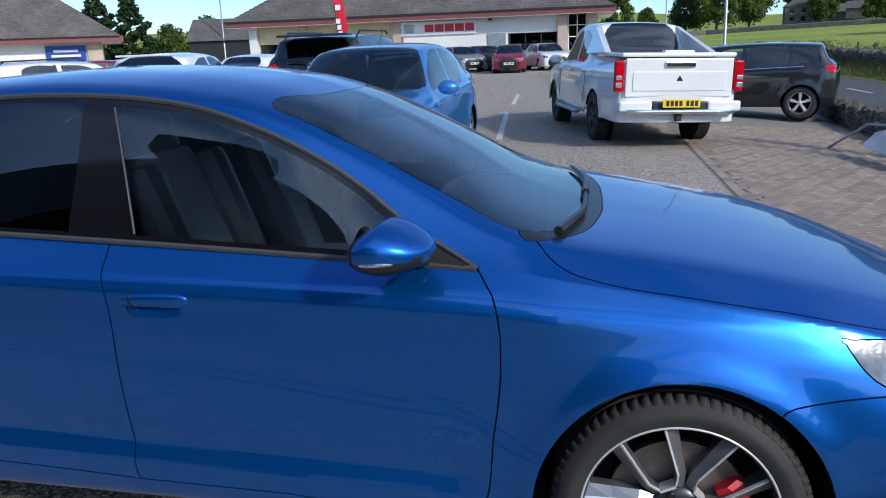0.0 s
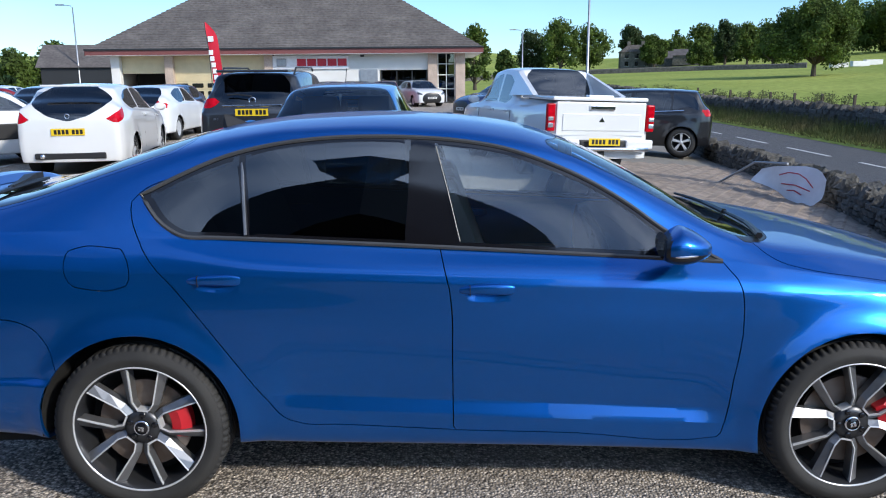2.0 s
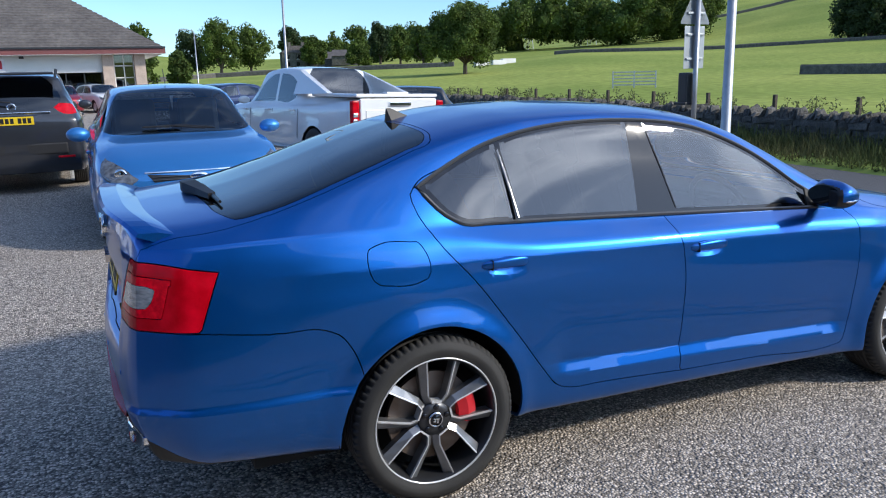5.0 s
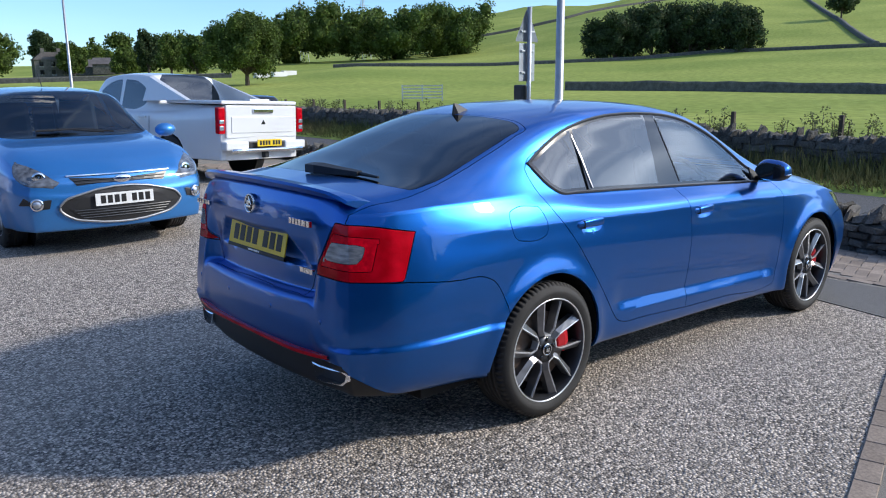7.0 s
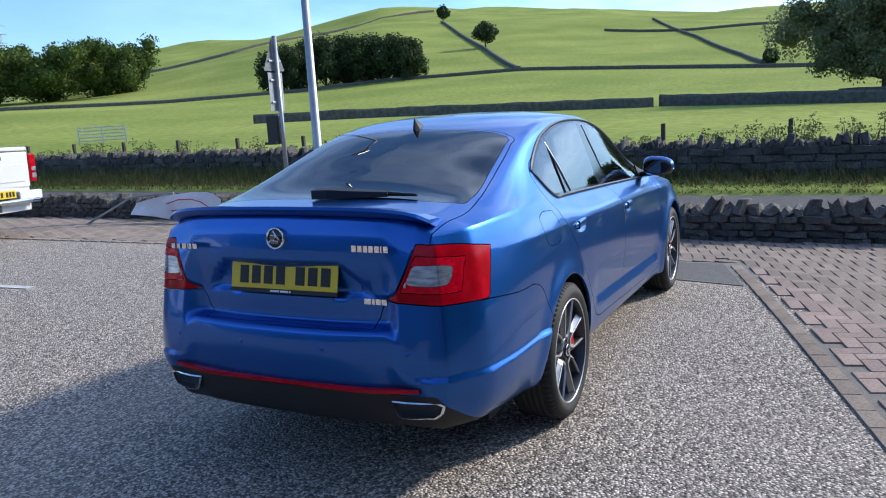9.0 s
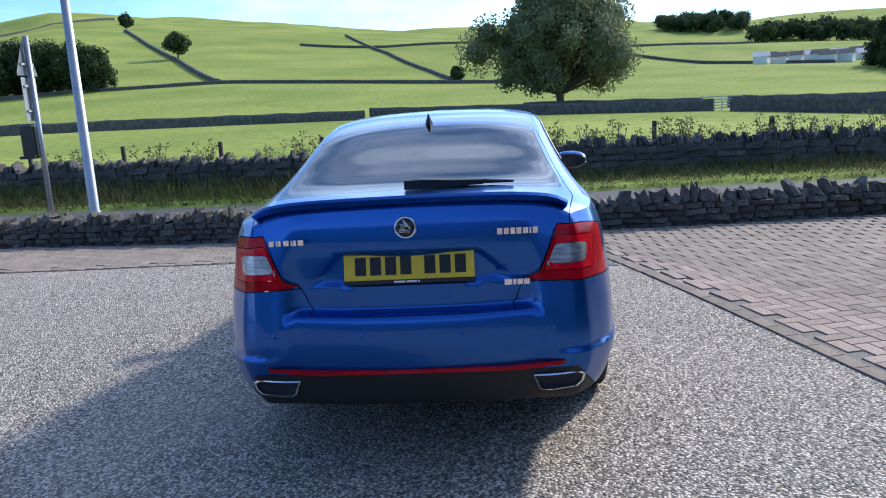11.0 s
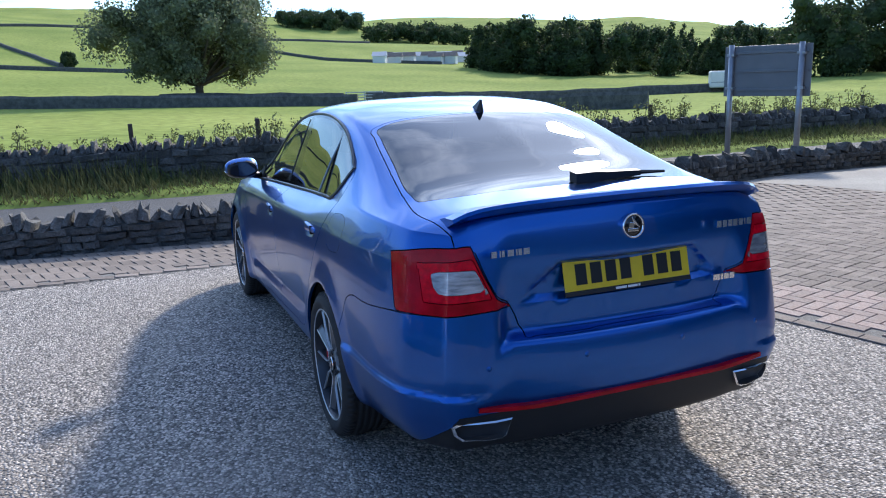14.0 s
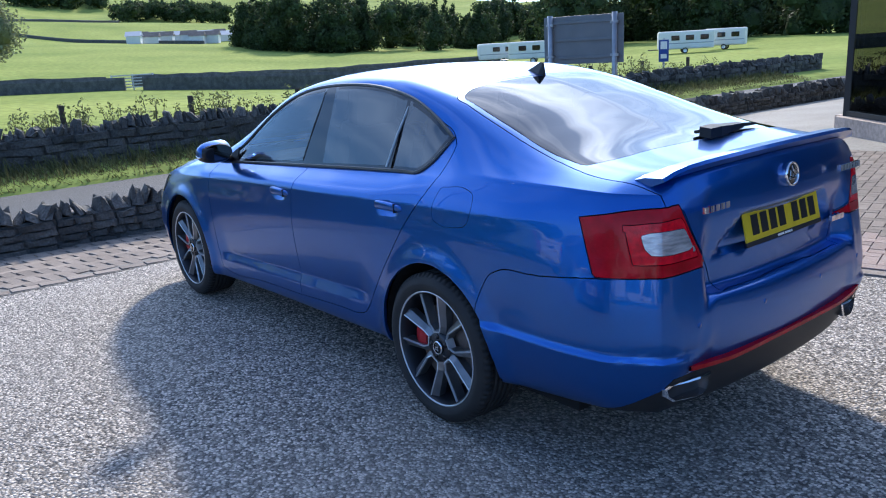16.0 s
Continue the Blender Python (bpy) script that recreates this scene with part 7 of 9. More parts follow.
    for k, (lm, _) in enumerate(lamps_r or []):
        for s in (True, False):
            if ("lamp%d" % k, s) in sets:
                panel("tail_light", bm, sets[("lamp%d" % k, s)], lm, car, gap=0.001, flange=0.012)
    for k, (lm, _) in enumerate(lamps_f or []):
        for s in (True, False):
            if ("front%d" % k, s) in sets:
                panel("headlight" if lm is M["clear_lens"] else "grille", bm, sets[("front%d" % k, s)], M["head_lens"] if lm is M["clear_lens"] else lm, car, gap=0.001, flange=0.012)
    bm.free()
    for wx in (wb / 2, -wb / 2):
        for sg in (-1, 1):
            tyre_and_rim(car, wx, sg * (w - 0.125), wz, r, 0.205, sg, 0.66, rim_style, bright=rim_mat or M["alloy_bright"], disc=False, spokes=rim_spokes) if detail else simple_wheel(car, wx, sg * (w - 0.125), wz, r, sg)
            lin = bmesh.new()
            lin.faces.new([lin.verts.new((wx + (arch + 0.012) * math.cos(a), sg * (w - 0.27), wz + (arch + 0.012) * math.sin(a))) for a in [2 * math.pi * k / 20 for k in range(20)]])
            rows = [[lin.verts.new((wx + (arch + 0.012) * math.cos(a), sg * y, wz + (arch + 0.012) * math.sin(a))) for y in (w - 0.04, w - 0.27)] for a in [math.pi * (-0.05 + 1.1 * k / 14) for k in range(15)]]
            for q, p in zip(rows, rows[1:]):
                lin.faces.new((q[0], q[1], p[1], p[0]))
            part("wheel_arch_lining", lin, M["dark_inside"], car)
    box("undertray", xf - xr - 0.5, w * 1.5, 0.08, ((xf + xr) / 2, 0, bottom + 0.06), M["dark_inside"], car)
    box("cabin_floor", xcowl - xrr, w * 1.5, 0.06, ((xcowl + xrr) / 2, 0, 0.55), M["dark_inside"], car)
    for y in (-0.36, 0.36):
        box("front_seat", 0.16, 0.46, 0.75, (xtop - 0.55, y, 0.95), M["seat"], car, 0.06, turn=Matrix.Rotation(radians(-15), 4, "Y"))
        box("rear_seat", 0.14, 0.5, 0.6, (xtop - 1.45, y, 0.95), M["seat"], car, 0.06, turn=Matrix.Rotation(radians(-15), 4, "Y"))
    if detail:
        box("dashboard", 0.4, w * 1.45, 0.25, (xcowl - 0.25, 0, zcowl - 0.14), M["seat"], car, 0.06)
        for sg in (-1, 1):
            mb = bmesh.new()
            bmesh.ops.create_uvsphere(mb, u_segments=16, v_segments=10, radius=1)
            for v in mb.verts:
                v.co = Vector((xcowl - 0.22 + max(-0.7, v.co.x) * 0.085, sg * (w + 0.085 + v.co.y * 0.115), b0 + 0.075 + v.co.z * 0.075))
            if sg < 0:
                bmesh.ops.reverse_faces(mb, faces=mb.faces)
            part("door_mirror", mb, mat, car, smooth=True)
            for dx in door_x:
                tube("door_seam", [(dx, sg * (w * 0.995), bottom + 0.12), (dx - 0.01, sg * (w * 1.005), 0.60), (dx - 0.02, sg * w * 0.985, bz(dx) - 0.08)], 0.004, M["trim"], car, sides=5)
                if handles:
                    box("door_handle", 0.19, 0.035, 0.035, (dx + 0.16, sg * (w + 0.010), bz(dx) - 0.10), mat, car, 0.012)
    if plate_r:
        number_plate(car, Matrix.Translation((plate_x or skin(plate_r[1], plate_r[2], -1) - 0.012, *plate_r[1:])) @ Matrix.Rotation(radians(-90), 4, "Z"), plate_r_mat or M["plate_yellow"])
    if plate_f:
        number_plate(car, Matrix.Translation((skin(plate_f[1], plate_f[2]) + 0.016, *plate_f[1:])) @ Matrix.Rotation(radians(90), 4, "Z"), M["plate_white"])
    if roofbars:
        for sg in (-1, 1):
            tube("roof_rail", [(xtop - 0.15, sg * rail * w * 0.93, zroof - 0.02), (xtop - 0.3, sg * rail * w * 0.94, zroof + 0.035), (xrr + 0.3, sg * rail * w * 0.94, zroof + 0.015), (xrr + 0.12, sg * rail * w * 0.93, zrr - 0.03)], 0.016, M["metal_dark"], car, sides=6)
    if extras:
        extras(car, skin)
    return car


def simple_wheel(parent, x, y, z, r, side):
    hub = new("wheel")
    hub.parent = parent
    hub.matrix_local = Matrix.Translation((x, y, z)) @ (Matrix() if side > 0 else Matrix.Rotation(math.pi, 4, "Z"))
    part("tyre", lathe_bm([(r * 0.64, 0.09), (r * 0.72, 0.1), (r - 0.02, 0.1), (r, 0.06), (r, -0.09), (r * 0.6, -0.1)], 28), M["tyre"], hub, smooth=True)
    part("rim", lathe_bm([(0.0005, 0.07), (r * 0.2, 0.085), (r * 0.3, 0.07), (r * 0.58, 0.085), (r * 0.66, 0.09)], 20), M["alloy_bright"], hub)


def place(x, y, heading, z=None, roll=0.0):
    """Pose of a car at mid wheelbase; heading in degrees from +x."""
    return Matrix.Translation((x, y, gz(x) if z is None else z)) @ Matrix.Rotation(radians(roll), 4, "Y") @ Matrix.Rotation(radians(heading), 4, "Z")


# light blue hatchback, front towards the yard
def focus_front(car, skin):
    def on(y, z, out=0.004):
        return (skin(y, z) + out, y, z)
    # grille mouths: a dark sheet laid on the nose, slats, and a bright surround
    lo = loop_curve([(-0.50, 0.50), (-0.38, 0.545), (0.38, 0.545), (0.50, 0.50), (0.545, 0.44), (0.44, 0.335), (0.32, 0.305), (-0.32, 0.305), (-0.44, 0.335), (-0.545, 0.44)], 5)

    def sheet_on(name, loop, mat, parent):
        cy, cz = sum(p[0] for p in loop) / len(loop), sum(p[1] for p in loop) / len(loop)
        n, v, f = len(loop), [], []
        for k in range(5):
            v += [on(cy + (y - cy) * (1 - k / 4.0), cz + (z - cz) * (1 - k / 4.0), 0.006) for y, z in loop]
        for k in range(4):
            f += [(k * n + i, k * n + (i + 1) % n, (k + 1) * n + (i + 1) % n, (k + 1) * n + i) for i in range(n)]
        return mesh_object(name, v, f, mat, parent)
    g = sheet_on("lower_grille", lo, M["plastic"], car)
    tube("grille_surround", [on(y, z, 0.008) for y, z in lo] + [on(*lo[0], 0.008)], 0.011, M["metal"], car, "silver grille surround", 8, caps=False)
    low = [(-0.47, 0.425), (0.47, 0.425), (0.40, 0.345), (0.30, 0.325), (-0.30, 0.325), (-0.40, 0.345)]
    sheet_on("grille_mesh", low, M["trim"], g).location.x = 0.003
    for z in (0.335, 0.358, 0.381, 0.404):
        tube("grille_slat", [on(y, z, 0.012) for y in np.linspace(-0.36 - (z - 0.33), 0.36 + (z - 0.33), 9)], 0.005, M["satin_trim"], g, sides=5)
    up = [(-0.44, 0.695), (0.44, 0.695), (0.385, 0.625), (-0.385, 0.625)]
    ug = sheet_on("upper_grille", up, M["trim"], car)
    tube("grille_bar", [on(y, 0.71, 0.004) for y in np.linspace(-0.46, 0.46, 11)], 0.010, M["chrome"], ug, sides=6)
    for z in (0.645, 0.672):
        tube("grille_slat", [on(y, z, 0.012) for y in np.linspace(-0.40, 0.40, 9)], 0.005, M["satin_trim"], ug, sides=5)
    b = bmesh.new()
    bmesh.ops.create_uvsphere(b, u_segments=20, v_segments=10, radius=1)
    bmesh.ops.transform(b, matrix=Matrix.Translation(on(0, 0.665, 0.016)) @ Matrix.Diagonal((0.014, 0.082, 0.036, 1)), verts=b.verts)
    part("badge", b, M["chrome"], car, "oval chrome badge", smooth=True)
    for sg in (-1, 1):
        pock = [(sg * 0.60, 0.515), (sg * 0.80, 0.535), (sg * 0.83, 0.47), (sg * 0.74, 0.425), (sg * 0.62, 0.44)]
        sheet_on("fog_light_pocket", pock, M["plastic"], car)
        b = lathe_bm([(0.0005, 0.015), (0.034, 0.012), (0.038, 0.0)], 20)
        turn = Matrix.Translation(on(sg * 0.715, 0.478, 0.006)) @ Matrix.Rotation(radians(-90 + sg * 25), 4, "Z")
        bmesh.ops.transform(b, matrix=turn, verts=b.verts)
        fl = part("fog_light", b, M["clear_lens"], car, smooth=True)
        b = lathe_bm([(0.038, 0.012), (0.05, 0.016), (0.056, 0.0)], 24)
        bmesh.ops.transform(b, matrix=turn, verts=b.verts)
        part("fog_light_ring", b, M["chrome"], fl, smooth=True)
        b = lathe_bm([(0.0005, 0.02), (0.035, 0.012), (0.052, 0.014), (0.056, 0.0)], 24)
        bmesh.ops.transform(b, matrix=Matrix.Translation(on(sg * 0.66, 0.70, -0.004)) @ Matrix.Rotation(radians(-90 + sg * 20), 4, "Z"), verts=b.verts)
        part("headlight_projector", b, M["chrome"], car, smooth=True)
        tube("wiper", [(1.06, sg * 0.05 + 0.30, 1.025), (0.98, sg * 0.05 - 0.02, 1.06), (0.97, sg * 0.05 - 0.32, 1.055)], 0.011, M["plastic"], car, sides=5)
    tube("roof_aerial", [(-0.15, 0, 1.49), (-0.30, 0, 1.66)], 0.005, M["plastic"], car, sides=5)
    mesh_object("air_freshener", [(0.42, 0.02, 1.36), (0.44, 0.0, 1.29), (0.42, -0.02, 1.36), (0.42, 0.0, 1.20), (0.40, 0.0, 1.30)], [(0, 1, 2), (0, 3, 1), (1, 3, 2), (0, 4, 3), (2, 3, 4)], M["white_cloth"], car, label="pale hanging air freshener")


other_car("hatchback_car", "light blue five-door hatchback with a black grille, parked in a bay", M["light_blue"], place(-1.42, 6.85, -90.5) @ Matrix.Scale(1.045, 4),
          2.17, -2.17, 0.90, 2.64, 0.72, 1.05, 1.00, 0.30, 1.49, -1.45, 1.42, -2.0, 1.05, 0.98, (0.93, 1.04), M["glass"],
          side_glass=[[(0.80, 0.97), (0.80, 0.97), (0.45, 1.24), (0.10, 1.38), (-0.28, 1.41), (-0.28, 1.41), (-0.24, 1.0), (-0.24, 1.0)], [(-0.34, 1.41), (-0.34, 1.41), (-0.9, 1.38), (-1.35, 1.25), (-1.35, 1.25), (-1.15, 1.06), (-0.30, 1.0), (-0.30, 1.0)]],
          rear_glass=[(-0.6, 1.36), (0.50, 1.34), (0.58, 1.08), (-0.6, 1.06)], lamps_f=[(M["clear_lens"], [(0.47, 0.655), (0.47, 0.655), (0.72, 0.745), (0.95, 0.80), (1.14, 0.83), (1.14, 0.83), (1.04, 0.72), (0.90, 0.66), (0.55, 0.615), (0.55, 0.615)])],
          plate_f=(2.25, 0, 0.49), res=(110, 20, 26), door_x=(0.82, -0.30), extras=focus_front, rail=0.69)


# white pickup
def pickup_parts(car, skin):
    for sg in (-1, 1):
        tube("side_step", [(0.95, sg * 0.93, 0.42), (0.8, sg * 0.97, 0.38), (-0.75, sg * 0.97, 0.38), (-0.9, sg * 0.93, 0.42)], 0.035, M["metal"], car, sides=8)
        tail = box("tail_light", 0.10, 0.13, 0.42, (-2.78, sg * 0.835, 1.02), M["red_lens"], car, 0.025)
        box("reversing_lens", 0.02, 0.085, 0.07, (-2.832, sg * 0.845, 0.90), M["clear_lens"], tail, 0.008)
        box("reversing_lens", 0.02, 0.085, 0.06, (-2.832, sg * 0.845, 1.0), M["clear_lens"], tail, 0.008)
        b = box_bm(0.16, 0.46, 0.14, (-2.86, sg * 0.62, 0.62), 0.03)
        part("bumper_corner", b, M["white"], car)
    gate = box("tailgate", 0.05, 1.50, 0.52, (-2.80, 0, 1.0), M["white"], car, 0.02)
    box("tailgate_recess", 0.02, 1.30, 0.26, (-2.827, 0, 0.95), M["white"], gate, 0.008)
    box("tailgate_handle", 0.035, 0.42, 0.075, (-2.837, 0, 1.175), M["chrome"], gate, 0.015)
    mesh_object("badge", [(-2.841, -0.05, 0.955), (-2.841, 0.05, 0.955), (-2.841, 0.0, 1.03), (-2.835, -0.05, 0.955), (-2.835, 0.05, 0.955), (-2.835, 0, 1.03)], [(2, 1, 0), (0, 1, 4, 3), (1, 2, 5, 4), (2, 0, 3, 5)], M["chrome"], gate, label="small chrome emblem")
    box("bumper_step", 0.16, 0.75, 0.16, (-2.84, 0, 0.60), M["plastic"], car, 0.02)
    tube("bumper_bar", [(-2.95, y, 0.545) for y in np.linspace(-0.75, 0.75, 7)], 0.035, M["chrome"], car, sides=8)
    box("tow_hitch", 0.12, 0.08, 0.10, (-2.86, 0, 0.46), M["metal_dark"], car, 0.01)
    lid = box("tonneau_lid", 1.45, 1.60, 0.06, (-2.06, 0, 1.305), M["white"], car, 0.025)
    box("lid_spoiler", 0.14, 0.42, 0.04, (-2.70, 0, 1.345), M["white"], lid, 0.015)
    tube("rear_axle", [(-1.5, -0.7, 0.38), (-1.5, 0.7, 0.38)], 0.06, M["metal_dark"], car, sides=8)
    for sg in (-1, 1):
        v = [(-0.72, sg * 0.68, 1.71), (-0.72, sg * 0.60, 1.73), (-1.95, sg * 0.74, 1.33), (-1.95, sg * 0.83, 1.33), (-0.72, sg * 0.83, 1.30), (-0.72, sg * 0.66, 1.30)]
        mesh_object("fairing", v, [(0, 1, 2, 3), (0, 3, 4), (1, 5, 2), (0, 4, 5, 1), (3, 2, 5, 4)] if sg > 0 else [(3, 2, 1, 0), (4, 3, 0), (2, 5, 1), (1, 5, 4, 0), (4, 5, 2, 3)], M["white"], car, label="white fairing behind the cab")


other_car("pickup_truck", "white double-cab pickup with a hard lid and sloped fairings", M["white"], place(1.68, 11.50, 103.0, None, 2.0),
          2.45, -2.78, 0.905, 3.0, 0.98, 1.25, 1.16, 0.62, 1.80, -0.72, 1.77, -1.05, 1.30, 1.27, (1.10, 1.16), M["glass"], r=0.37, side_glass=[[(0.98, 1.15), (0.98, 1.15), (0.68, 1.48), (0.33, 1.64), (0.07, 1.67), (0.07, 1.67), (0.05, 1.17), (0.05, 1.17)], [(-0.03, 1.67), (-0.03, 1.67), (-0.45, 1.62), (-0.72, 1.45), (-0.76, 1.28), (-0.6, 1.19), (-0.03, 1.17), (-0.03, 1.17)]],
          rear_glass=[(-0.6, 1.66), (0.56, 1.64), (0.60, 1.36), (-0.6, 1.34)], plate_r=(-2.475, 0.0, 0.66), plate_x=-2.985, res=(110, 18, 24), door_x=(1.0, 0.02, -0.95), rim_style="plain", rim_mat=M["metal_dark"], rim_spokes=6, bottom=0.42, extras=pickup_parts, rail=0.72)

# dark grey SUV, white hatchback, white crossover, black people carrier
lamp_mid = lambda z, w=0.42, q=0.52: [(M["red_lens"], [(q, z + 0.10), (q, z + 0.10), (q + w, z + 0.06), (q + w, z + 0.06), (q + w - 0.05, z - 0.07), (q + w - 0.05, z - 0.07), (q + 0.06, z - 0.03)])]


def suv_rear(car, skin):
    box("chrome_bar", 0.02, 0.95, 0.03, (skin(0.3, 1.12, -1) - 0.004, 0, 1.12), M["chrome"], car, 0.006)
    b = lathe_bm([(0.045, 0.0), (0.045, 0.012), (0.06, 0.012), (0.06, 0.0)], 24)
    bmesh.ops.transform(b, matrix=Matrix.Translation((skin(0, 1.20, -1) - 0.004, 0, 1.20)) @ Matrix.Rotation(radians(90), 4, "Z"), verts=b.verts)
    part("badge", b, M["chrome"], car, "round chrome badge", smooth=True)
    box("roof_spoiler", 0.28, 1.15, 0.04, (-2.12, 0, 1.66), M["grey"], car, 0.015)
    tube("rear_wiper", [(-2.40, 0, 1.27), (-2.36, 0.25, 1.30), (-2.35, 0.40, 1.29)], 0.012, M["plastic"], car, sides=5)
    box("bumper_insert", 0.04, 1.30, 0.16, (skin(0.5, 0.62, -1), 0, 0.62), M["plastic"], car, 0.02)
    for sg in (-1, 1):
        box("bumper_reflector", 0.02, 0.22, 0.03, (skin(0.62, 0.50, -1) - 0.004, sg * 0.62, 0.50), M["red_lens"], car, 0.005)
    bars("badge_bar", car, (skin(0.62, 0.90, -1) - 0.002, 0.62, 0.90), (0, -1, 0), (0, 0, 1), (-1, 0, 0), [(0.0, 0.05), (0.06, 0.05), (0.12, 0.05)], 0.03, M["chrome"], 0.004)


suv_glass = [[(0.75, 1.12), (0.75, 1.12), (0.45, 1.40), (0.1, 1.55), (-0.25, 1.57), (-0.25, 1.57), (-0.22, 1.14), (-0.22, 1.14)], [(-0.32, 1.57), (-0.32, 1.57), (-1.1, 1.55), (-1.1, 1.55), (-1.05, 1.16), (-0.30, 1.14), (-0.30, 1.14)], [(-1.2, 1.55), (-1.2, 1.55), (-1.7, 1.46), (-1.85, 1.32), (-1.6, 1.2), (-1.15, 1.17), (-1.15, 1.17)]]
other_car("suv_car", "dark grey SUV with privacy glass and roof rails", M["grey"], place(-3.32, 12.25, 90.5) @ Matrix.Scale(1.05, 4), 2.25, -2.40, 0.91, 2.70, 0.95, 1.15, 1.12, 0.42, 1.70, -1.95, 1.64, -2.25, 1.22, 1.10, (1.06, 1.16), M["glass"], r=0.36,
          side_glass=suv_glass, rear_glass=[(-0.6, 1.58), (0.50, 1.55), (0.62, 1.26), (0.55, 1.20), (-0.6, 1.20)], lamps_r=lamp_mid(1.16, 0.46, 0.55), plate_r=(-2.455, 0, 1.02), res=(90, 18, 22), door_x=(0.80, -0.27), extras=suv_rear, bottom=0.28, roofbars=True)


def corsa_rear(car, skin):
    b = lathe_bm([(0.03, 0.0), (0.03, 0.012), (0.042, 0.012), (0.042, 0.0)], 24)
    bmesh.ops.transform(b, matrix=Matrix.Translation((skin(0, 0.97, -1) - 0.004, 0, 0.97)) @ Matrix.Rotation(radians(90), 4, "Z"), verts=b.verts)
    part("badge", b, M["chrome"], car, "round chrome badge", smooth=True)
    box("roof_spoiler", 0.18, 0.90, 0.035, (-1.68, 0, 1.455), M["white"], car, 0.014)
    tube("exhaust_tip", [(-2.0, 0.42, 0.33), (-2.12, 0.42, 0.33)], 0.035, M["chrome"], car, sides=12)
    box("lower_valance", 0.05, 1.1, 0.10, (skin(0.4, 0.33, -1), 0, 0.33), M["plastic"], car, 0.02)


other_car("hatchback_car", "white three-door hatchback with swept red tail lights", M["white"], place(-6.85, 12.1, 99.0) @ Matrix.Scale(1.05, 4), 1.98, -2.0, 0.87, 2.51, 0.76, 1.0, 1.04, 0.32, 1.49, -1.35, 1.44, -1.85, 1.06, 1.0, (0.95, 1.10), M["glass"], r=0.31,
          side_glass=[[(0.75, 1.0), (0.75, 1.0), (0.40, 1.26), (0.1, 1.38), (-0.40, 1.40), (-0.40, 1.40), (-0.36, 1.04), (-0.36, 1.04)], [(-0.48, 1.40), (-0.48, 1.40), (-0.95, 1.35), (-1.30, 1.18), (-1.2, 1.12), (-0.45, 1.06), (-0.45, 1.06)]],
          rear_glass=[(-0.6, 1.38), (0.48, 1.36), (0.62, 1.22), (0.52, 1.10), (-0.6, 1.06)], lamps_r=[(M["red_lens"], [(0.56, 0.92), (0.56, 0.92), (0.80, 1.02), (1.12, 1.10), (1.12, 1.10), (1.10, 0.98), (0.88, 0.88), (0.70, 0.86)])], plate_r=(-2.055, 0, 0.72), res=(90, 18, 22), door_x=(0.72, -0.42), extras=corsa_rear)


def cactus_sides(car, skin):
    for sg in (-1, 1):
        box("side_pad", 1.55, 0.03, 0.30, (-0.15, sg * 0.875, 0.66), M["plastic"], car, 0.025)
        for wx in (-1.3, 1.3):
            b = lathe_bm([(0.355, 0.0), (0.355, 0.03), (0.42, 0.028), (0.42, 0.0)], 40)
            bmesh.ops.bisect_plane(b, geom=b.verts[:] + b.edges[:] + b.faces[:], plane_co=(0, 0, -0.05), plane_no=(0, 0, -1), clear_outer=True)
            bmesh.ops.transform(b, matrix=Matrix.Translation((wx, sg * 0.855, 0.33)) @ (Matrix() if sg > 0 else Matrix.Rotation(math.pi, 4, "Z")), verts=b.verts)
            part("arch_trim", b, M["plastic"], car, "black plastic arch trim")


cactus = other_car("crossover_car", "white crossover with black side pads and roof rails", M["white"], place(-9.35, 12.1, 52.0), 2.05, -2.10, 0.865, 2.60, 0.90, 1.05, 1.08, 0.35, 1.50, -1.55, 1.46, -1.98, 1.12, 1.05, (1.0, 1.10), M["glass"], r=0.33,
          side_glass=[[(0.75, 1.04), (0.75, 1.04), (0.40, 1.28), (0.1, 1.39), (-0.30, 1.41), (-0.30, 1.41), (-0.26, 1.07), (-0.26, 1.07)], [(-0.38, 1.41), (-0.38, 1.41), (-0.9, 1.40), (-1.0, 1.36), (-1.0, 1.12), (-0.35, 1.08), (-0.35, 1.08)]],
          rear_glass=[(-0.6, 1.38), (0.5, 1.36), (0.6, 1.14), (-0.6, 1.12)], lamps_r=lamp_mid(1.0, 0.36, 0.55), plate_r=(-2.15, 0, 0.80), res=(80, 16, 20), door_x=(0.78, -0.32), extras=cactus_sides, roofbars=True)
mpv = other_car("people_carrier", "black compact people carrier with silver wheels beside a wall", M["black_paint"], place(4.22, 15.03, 163.0), 1.98, -1.86, 0.86, 2.55, 0.84, 1.15, 1.0, 0.55, 1.48, -1.55, 1.43, -1.76, 1.06, 1.0, (0.93, 1.03), M["glass"], r=0.31,
          side_glass=[[(0.95, 0.97), (0.95, 0.97), (0.60, 1.22), (0.25, 1.35), (-0.15, 1.38), (-0.15, 1.38), (-0.12, 1.01), (-0.12, 1.01)], [(-0.23, 1.38), (-0.23, 1.38), (-1.0, 1.36), (-1.0, 1.01), (-0.20, 1.01), (-0.20, 1.01)], [(-1.08, 1.36), (-1.08, 1.36), (-1.5, 1.31), (-1.62, 1.01), (-1.4, 1.08), (-1.06, 1.01), (-1.06, 1.01)]],
          rear_glass=[(-0.6, 1.37), (0.5, 1.35), (0.6, 1.01), (-0.6, 1.09)], lamps_r=lamp_mid(0.94, 0.34, 0.6), res=(80, 16, 20), door_x=(0.92, -0.18), rim_spokes=5)
